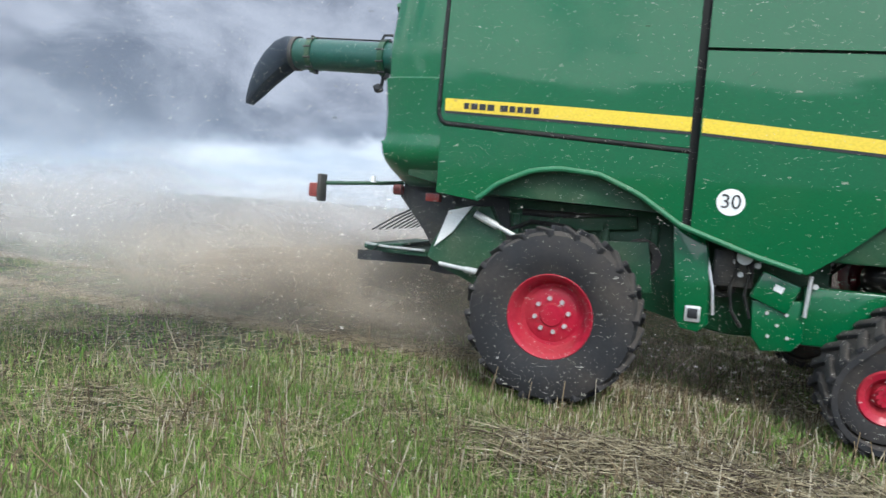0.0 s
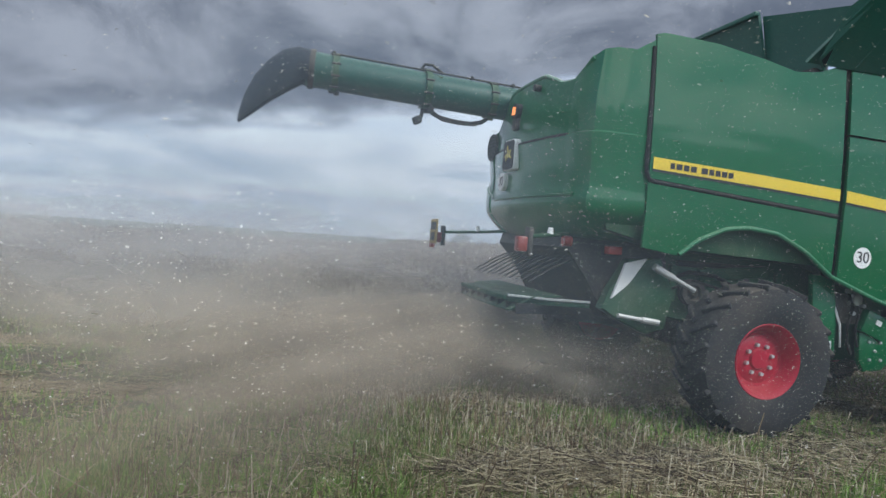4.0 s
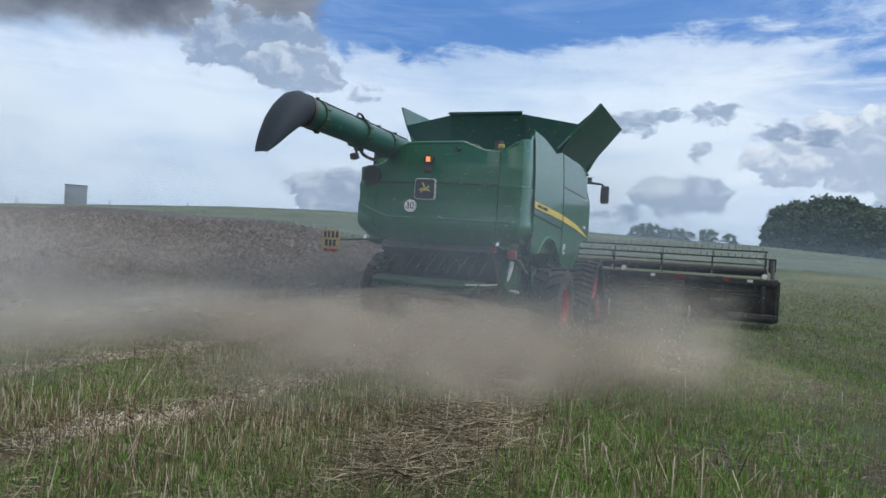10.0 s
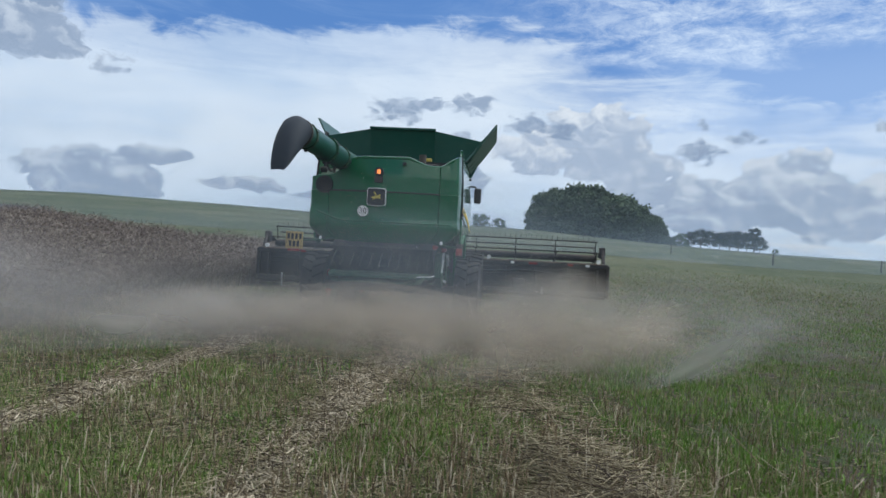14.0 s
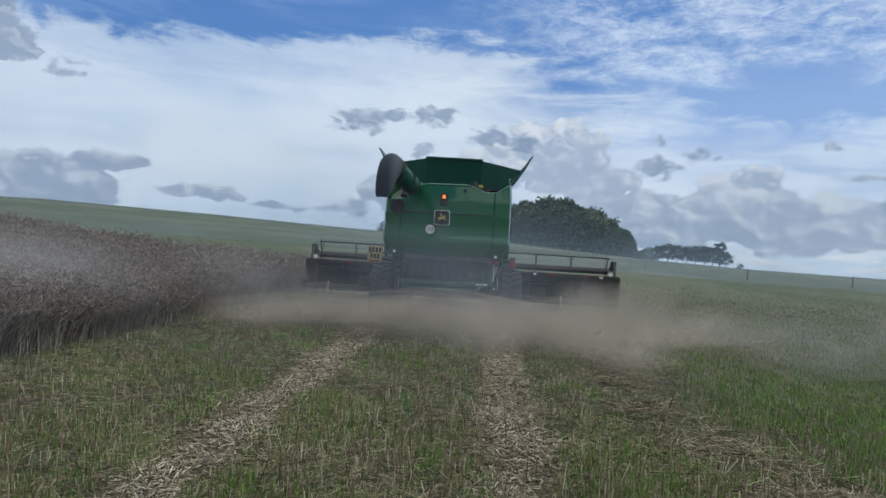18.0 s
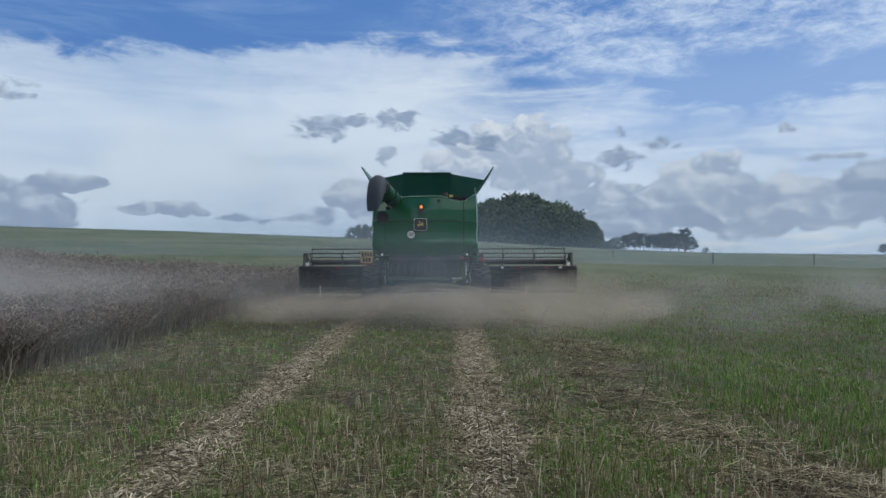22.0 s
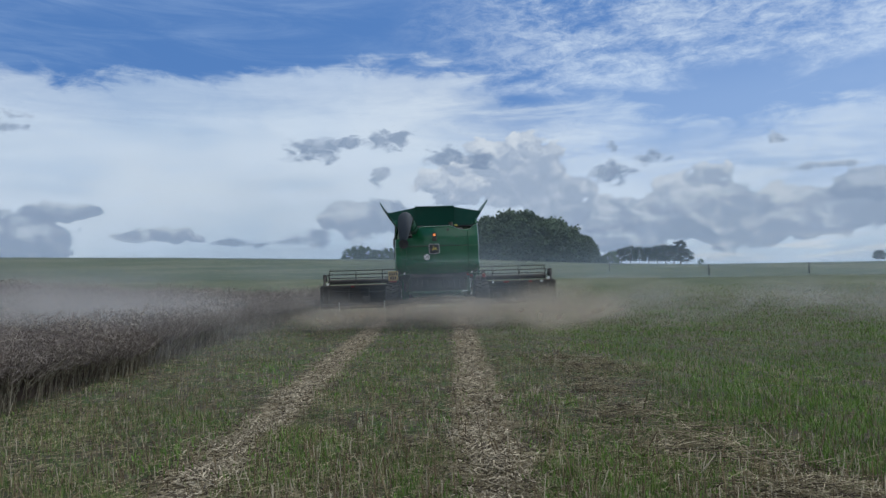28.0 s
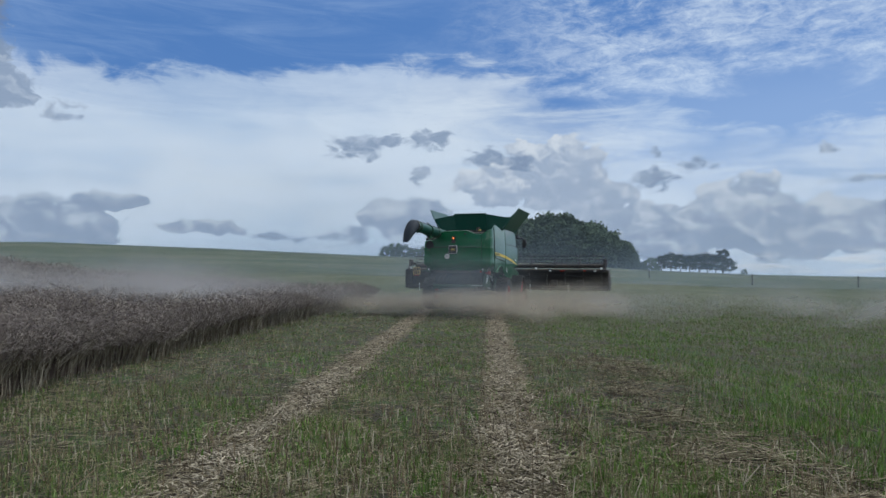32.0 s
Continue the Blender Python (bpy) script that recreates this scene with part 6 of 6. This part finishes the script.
def build_far_things():
    # grey block of a farm building on the ridge, with a darker flat roof edge
    x, y, z = put_at(50.9, 150)
    house = new("farm_building")
    house.matrix_basis = pose(x, y, z - 0.3, 0, 0, 50.9)
    tagged(house, "plain grey flat-roofed farm building on the ridge", "building")
    bm = add_box(bmesh.new(), (0, 0, 1.95), (3.9, 3.6, 3.9), (0, 0, 0), 0.04)
    part("wall", bm, CONCRETE, house)
    bm = add_box(bmesh.new(), (0, 0, 3.95), (4.1, 3.8, 0.16), (0, 0, 0), 0.03)
    part("roof", bm, WOOD, house, "dark roof edge")
    bm = add_box(bmesh.new(), (-1.5, -1.83, 1.3), (0.12, 0.06, 2.4))
    part("corner_trim", bm, WOOD, house)
    # fence posts along the far side of the field
    def post(heading, distance, height):
        x, y, z = put_at(heading, distance)
        p = new("fence_post")
        p.matrix_basis = pose(x, y, z, 0, heading % 3 - 1, heading * 31 % 90)
        tagged(p, "weathered wooden fence post on the field edge", "fence post", group="fence posts")
        bm = add_box(bmesh.new(), (0, 0, height / 2 - 0.1), (0.13, 0.13, height + 0.2), (0, 0, 0), 0.02)
        part("stake", bm, WOOD, p)
        bm = add_rod(bmesh.new(), (0.08, 0, height * 0.8), (-0.08, 0, height * 0.8), 0.012, seg=6)
        part("staple", bm, STEEL, p)
    for a, d, h in ((-14.9, 95, 1.2), (-22.4, 84, 1.25), (-29.3, 84, 1.2), (-35.5, 84, 1.2), (54.7, 148, 1.0), (48.6, 150, 0.9), (43.0, 150, 0.8)):
        post(a, d, h)


build_far_things()


# ------------------------------------------------------------------ dust and chaff
def dust_material(name, strength, colour, scale, falloff=1.0, warp=0.5):
    """Airborne dust: a thin scattering puff, broken up by noise and fading out to its rim."""
    m = bpy.data.materials.new(name)
    m.use_nodes = True
    k = Nodes(m.node_tree)
    u, v, _ = k.xyz(k.put("UVMap").outputs[0])
    seed = k.put("ObjectInfo").outputs["Random"]
    p = k.put("TexCoord").outputs["Object"]
    shift = k.put("VectorMath", operation="ADD")
    k.links.new(p, shift.inputs[0]), k.links.new(k.vec(k.mul(seed, 37.0), k.mul(seed, 11.0), 0.0), shift.inputs[1])
    n1 = k.noise(shift.outputs[0], scale, 5, 0.55, 0.7)
    rad = k.math("SQRT", k.add(k.mul(u, u), k.mul(v, v)))
    rad = k.add(rad, k.mul(k.sub(n1, 0.5), warp))
    a = k.math("POWER", k.step(rad, 0.92, 0.0), falloff)
    hard = k.step(k.math("SQRT", k.add(k.mul(u, u), k.mul(v, v))), 1.0, 0.75)
    a = k.mul(k.mul(k.mul(a, hard), k.step(n1, 0.34, 0.66, 0.2, 1.1)), strength)
    diff, trans, clear, both, out = k.put("BsdfDiffuse"), k.put("BsdfTranslucent"), k.put("BsdfTransparent"), k.put("MixShader"), k.put("OutputMaterial")
    diff.inputs[0].default_value = trans.inputs[0].default_value = (*colour, 1)
    k.links.new(diff.outputs[0], both.inputs[1]), k.links.new(trans.outputs[0], both.inputs[2])
    both.inputs[0].default_value = 0.5
    mix = k.put("MixShader")
    k.links.new(a, mix.inputs[0]), k.links.new(clear.outputs[0], mix.inputs[1]), k.links.new(both.outputs[0], mix.inputs[2])
    k.links.new(mix.outputs[0], out.inputs[0])
    return m


def puff_mesh(name, mat, rings=6, seg=24):
    """A shallow billow, one metre in radius, that bulges towards -y; its map runs from -1 to 1."""
    verts, uvs = [(0, -0.35, 0)], [(0, 0)]
    for i in range(1, rings + 1):
        r = i / rings
        for s in range(seg):
            t = 2 * math.pi * s / seg
            verts.append((r * math.cos(t), -0.35 * (1 - r * r) + 0.06 * math.sin(3 * t + 5 * r), r * math.sin(t)))
            uvs.append((r * math.cos(t), r * math.sin(t)))
    faces = [(0, 1 + s, 1 + (s + 1) % seg) for s in range(seg)]
    for i in range(rings - 1):
        for s in range(seg):
            a, b = 1 + i * seg + s, 1 + i * seg + (s + 1) % seg
            faces += [(a, a + seg, b + seg), (a, b + seg, b)]
    me = mesh_of(name, verts, faces, mat)
    layer = me.uv_layers.new(name="UVMap")
    index = np.zeros(len(me.loops), dtype=np.int32)
    me.loops.foreach_get("vertex_index", index)
    layer.data.foreach_set("uv", np.array(uvs, dtype=np.float32)[index].ravel())
    me.shade_smooth()
    return me


DUST_TAN = (0.635, 0.555, 0.45)
DUST_GREY = (0.665, 0.63, 0.595)


def streak_material():
    """Dust thrown out in rays: the map holds the heading and the reach, both from 0 to 1."""
    m = bpy.data.materials.new("dust_streaks")
    m.use_nodes = True
    k = Nodes(m.node_tree)
    u, v, _ = k.xyz(k.put("UVMap").outputs[0])
    seed = k.mul(k.put("ObjectInfo").outputs["Random"], 9.0)
    rays = k.noise(k.vec(k.mul(u, 16.0), k.add(k.mul(v, 1.2), seed), seed), 1.0, 3, 0.5, 0.2)
    lumps = k.noise(k.vec(k.mul(u, 5.0), k.mul(v, 4.0), seed), 1.4, 5, 0.6, 0.5)
    ends = k.mul(k.step(v, 1.0, 0.45), k.step(v, 0.0, 0.10, 0.35, 1.0))
    rims = k.mul(k.step(u, 0.0, 0.16), k.step(u, 1.0, 0.84))
    a = k.mul(k.mul(ends, rims), k.mul(k.step(rays, 0.28, 0.66, 0.35, 1.0), k.step(lumps, 0.25, 0.6, 0.4, 1.0)))
    a = k.mul(a, 0.37)
    diff, trans, clear, both, out, mix = k.put("BsdfDiffuse"), k.put("BsdfTranslucent"), k.put("BsdfTransparent"), k.put("MixShader"), k.put("OutputMaterial"), k.put("MixShader")
    diff.inputs[0].default_value = trans.inputs[0].default_value = (0.46, 0.385, 0.295, 1)
    both.inputs[0].default_value = 0.35
    k.links.new(diff.outputs[0], both.inputs[1]), k.links.new(trans.outputs[0], both.inputs[2])
    k.links.new(a, mix.inputs[0]), k.links.new(clear.outputs[0], mix.inputs[1]), k.links.new(both.outputs[0], mix.inputs[2])
    k.links.new(mix.outputs[0], out.inputs[0])
    return m


def fan_mesh(name, mat, reach, height, start, seed):
    """A sheet of flying dust that spreads from the spreader and falls as it goes."""
    verts, uvs, faces = [], [], []
    n, m = 36, 16
    for i in range(n + 1):
        u = i / n
        a = math.radians(-84 + 168 * u)
        for j in range(m + 1):
            v = j / m
            r = start + (reach - start) * v
            z = height * (1 - 0.25 * v - 0.72 * v * v) * (1 - 0.30 * abs(math.sin(a)) ** 3 * (1 - v)) + 0.05 * math.sin(9 * u + 4 * v + 2 * seed) * v
            verts.append((1.15 * math.sin(a) * r, -0.72 * math.cos(a) * r + 0.2, max(z, 0.03)))
            uvs.append((u, v))
    for i in range(n):
        for j in range(m):
            a = i * (m + 1) + j
            faces.append((a, a + 1, a + m + 2, a + m + 1))
    me = mesh_of(name, verts, faces, mat)
    layer = me.uv_layers.new(name="UVMap")
    index = np.zeros(len(me.loops), dtype=np.int32)
    me.loops.foreach_get("vertex_index", index)
    layer.data.foreach_set("uv", np.array(uvs, dtype=np.float32)[index].ravel())
    me.shade_smooth()
    return me


def build_dust():
    """Puffs of dust in the harvester's own space: thick by the spreader, thinner outwards, and old dust over the crop."""
    plume = tagged(new("dust_cloud"), "pale brown dust blown out behind the combine", "dust cloud")
    g = np.random.default_rng(21)
    thick = puff_mesh("dust_puff", dust_material("dust_near", 0.40, DUST_TAN, 1.7, warp=0.3))
    thin = puff_mesh("dust_puff", dust_material("dust_thin", 0.34, DUST_TAN, 1.5, warp=0.25))
    old = puff_mesh("dust_drift", dust_material("dust_old", 0.39, DUST_GREY, 0.6, warp=0.06))
    veil = puff_mesh("dust_veil", dust_material("dust_veil", 0.12, (0.50, 0.56, 0.62), 0.7, warp=0.1))
    puffs = []

    def puff(mesh, x, y, z, wide, high, turn=55):
        ob = new(mesh.name, mesh)
        ob.parent = plume
        ob.matrix_basis = pose(x, y, z, g.uniform(-8, 8), g.uniform(-14, 14), turn + g.uniform(-12, 12))
        ob.scale = (wide, wide * 0.22, high)
        puffs.append(ob)

    # the fan blown out by the spreader: low behind, rising as it rolls away to both sides
    for i in range(34):
        r = 0.5 + 6.4 * g.random() ** 0.8
        a = math.radians(g.choice((-1, 1)) * (102 - 88 * g.random() ** 1.3))
        side = abs(math.sin(a))
        if a > 0.9:
            r = min(r, 3.0)
        puff(thick if r < 4 else thin, math.sin(a) * r * 1.2 - 0.1, -1.9 - math.cos(a) * r * 0.9, 0.22 + 0.02 * r + 0.10 * side + g.uniform(-0.05, 0.05), 1.0 + 0.26 * r, 0.36 + 0.03 * r + 0.20 * side)
    for i in range(6):
        puff(thin, g.uniform(-5.0, 1.6), g.uniform(-8.5, -5.5), 0.42, g.uniform(1.7, 2.5), g.uniform(0.5, 0.85))
    # dust that drifts off over the crop and thins out
    for i in range(13):
        x = -2.8 - 18 * g.random() ** 1.5
        puff(old, x, g.uniform(-22, 7) + 0.25 * x, 0.45 - 0.045 * x, 4.0 - 0.17 * x, 1.3 - 0.075 * x)
    for i in range(6):
        puff(old, g.uniform(-8.5, -4.0), g.uniform(-12, -3), g.uniform(0.6, 1.3), g.uniform(2.4, 3.4), g.uniform(1.2, 1.9))
    for i in range(8):
        puff(old, g.uniform(-6.0, -2.2), g.uniform(-15, -4), 0.55, g.uniform(3.4, 4.8), g.uniform(1.0, 1.5))
    for i in range(12):
        puff(old, -3.2 - 10 * g.random() ** 1.3, g.uniform(-17, -1), g.uniform(0.5, 1.0), g.uniform(3.6, 5.2), g.uniform(1.1, 1.7))
    # the fan that leaves the spreader in streaks and sinks to the ground
    streaks = streak_material()
    for i in range(6):
        puff(thin, g.uniform(1.2, 3.2), g.uniform(-4.6, -2.4), 0.55, g.uniform(1.3, 1.9), g.uniform(0.7, 1.0))
    for i in range(7):
        puff(thick, g.uniform(0.3, 2.6), g.uniform(-6.6, -2.8), 0.5, g.uniform(0.9, 1.5), g.uniform(0.55, 0.9))
    for i in range(14):
        puff(thin, g.uniform(1.9, 3.6), g.uniform(-2.5, 4.0), 0.55, g.uniform(1.1, 1.8), g.uniform(0.7, 1.1))
    for i in range(8):
        puff(old, g.uniform(4.0, 11), g.uniform(-7, 3), 0.5, g.uniform(3.0, 4.4), g.uniform(0.7, 1.1))
    for i in range(4):
        ob = new("dust_fan", fan_mesh("dust_fan", streaks, 6.6 - 0.7 * i, 0.98 - 0.13 * i, 0.62 + 0.08 * (i % 2), i))
        ob.parent = plume
        ob.matrix_basis = pose(0.02, -1.95, 0)
        puffs.append(ob)
    # the faint veil round the machine
    for i in range(5):
        puff(veil, g.uniform(-0.8, 0.8), -3.2 - 0.8 * i, 1.6, g.uniform(3.6, 4.8), g.uniform(1.9, 2.6), 35)
    return plume, puffs


dust, dust_puffs = build_dust()


def build_haze():
    """Thin bluish haze over the far side of the field, painted onto see-through shells."""
    haze = tagged(new("field_haze"), "see-through shells tinted as thin grey haze over the far field", "haze")
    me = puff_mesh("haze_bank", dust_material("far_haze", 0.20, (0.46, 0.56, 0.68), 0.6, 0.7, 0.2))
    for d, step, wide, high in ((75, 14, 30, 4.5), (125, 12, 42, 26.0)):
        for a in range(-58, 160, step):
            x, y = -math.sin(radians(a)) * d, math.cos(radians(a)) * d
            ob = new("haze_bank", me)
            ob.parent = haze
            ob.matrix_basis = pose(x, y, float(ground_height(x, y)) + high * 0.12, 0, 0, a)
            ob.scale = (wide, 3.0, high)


build_haze()
CHAFF = leaf_material("chaff_flakes", (0.42, 0.38, 0.30), (0.75, 0.72, 0.64), 0.7)


def build_chaff():
    swarms = []
    root = tagged(new("flying_chaff"), "loose pale chaff flakes whirling through the air", "chaff")
    for i in range(4):
        n = 8000
        x = rng.uniform(1.3, 5.2, n)
        y = rng.uniform(-7.0, 2.5, n)
        z = 0.1 + rng.random(n) ** 1.7 * 3.0
        p = np.stack([x, y, z], -1)
        d = rng.normal(0, 1, (n, 3))
        d /= np.linalg.norm(d, axis=1)[:, None]
        v, f = ribbons(p, p + d * rng.uniform(0.003, 0.008, n)[:, None], rng.uniform(0.0022, 0.0042, n))
        me = mesh_of("chaff_swarm", v, f, CHAFF)
        ob = new("chaff_swarm", me)
        ob.parent = root
        tagged(ob, kind="stuff")
        swarms.append(ob)
    return root, swarms


chaff, chaff_swarms = build_chaff()


def more_motions():
    where = [(t, pose(x, y, z, 0, 0, h * 0.5)) for t, x, y, z, h in COMBINE_ROWS]
    walk(dust, where)
    for i, ob in enumerate(dust_puffs):
        m, s = ob.matrix_basis.copy(), ob.scale.copy()
        px, py, pz = m.translation
        turn = Matrix.LocRotScale(None, m.to_quaternion(), None)
        a, b = 1.1 + 0.37 * (i % 5), 0.8 + 0.29 * (i % 7)
        rows = []
        for t in np.arange(0, 32.01, 1.0):
            # a side wind holds the dust over the crop at first, then it fans out to both sides and lags less
            f = min(1.0, max(0.0, (t - 4.5) / 4.0))
            g = min(1.0, max(0.0, (t - 8.0) / 9.0))
            if ob.name.startswith("dust_fan"):
                rows.append((t, pose(px, py, pz, 0, 0, -26 * (1 - f) + 3 * math.sin(t * a + i)) @ turn))
                continue
            if ob.name.startswith("dust_veil"):
                x, y, down = px + 2.4 * (1 - g), py + 0.6 * (1 - g), 0.5 * g
            else:
                down = 0.0
                x = px - 1.5 * g if px < -2.5 else px if px < -0.8 else px - 15 * (1 - g) if px > 3.5 else -0.8 + (px + 0.8) * (0.25 + 0.75 * f)
                y = py * (1 - 0.42 * g) if px < -2.5 else py * (1 - 0.75 * g) if py < -6 else py
                x, y = x * (1 + 0.55 * g), y * (1 + 0.25 * g)
            rows.append((t, pose(x + 0.35 * math.sin(t * a + i * 2), y + 0.3 * math.sin(t * b + i), pz - down + 0.08 * math.sin(t * 1.7 + i)) @ pose(0, 0, 0, 0, 0, float(np.interp(t, (0, 5, 8, 14, 20), (38, 10, 0, -18, -30)))) @ turn @ pose(0, 0, 0, 0, 8 * math.sin(t * b + i), 0)))
        walk(ob, rows)
        ob.scale = s
    walk(chaff, [(t, pose(x, y, z + 0.05)) for t, x, y, z, h in COMBINE_ROWS])
    for i, ob in enumerate(chaff_swarms):
        walk(ob, [(t, pose(0.9 * math.sin(t * 0.8 + i * 1.6), 1.1 * math.cos(t * 0.6 + i * 2.2), 0.25 * math.sin(t * 1.3 + i))) for t in np.arange(0, 32.01, 0.5)])


# ------------------------------------------------------------------ what moves
def motions():
    where = {t: (x, y, z, h) for t, x, y, z, h in COMBINE_ROWS}
    walk(combine, [(t, pose(x, y, z, 0, 0, h)) for t, (x, y, z, h) in where.items()])
    fine = np.arange(0, 32.01, 0.5)
    times = list(where)
    travel = np.interp(fine, times, [where[t][1] for t in times])
    for wheel, side in zip(rear_wheels, (1, -1)):
        m = wheel.matrix_basis.copy()
        walk(wheel, [(t, m @ pose(0, 0, 0, -math.degrees((d - travel[0]) / 0.70), 0, 0)) for t, d in zip(fine, travel)])
    for wheel in track_wheels:
        m = wheel.matrix_basis.copy()
        r = 0.42 if "drive" in wheel.name else 0.36
        walk(wheel, [(t, m @ pose(0, 0, 0, -math.degrees((d - travel[0]) / r), 0, 0)) for t, d in zip(fine, travel)])
    for reel in reels:
        m = reel.matrix_basis.copy()
        walk(reel, [(t, m @ pose(0, 0, 0, -70 * t, 0, 0)) for t in np.arange(0, 32.01, 1.0)])
    walk(header, [(0, pose(0, 0, 0)), (28.4, pose(0, 0, 0)), (29.4, pose(0, 0, 0.12, 1.0)), (30.4, pose(0, 0, 0.25, 2.0)), (32, pose(0, 0, 0.28, 2.2))])
    more_motions()


motions()
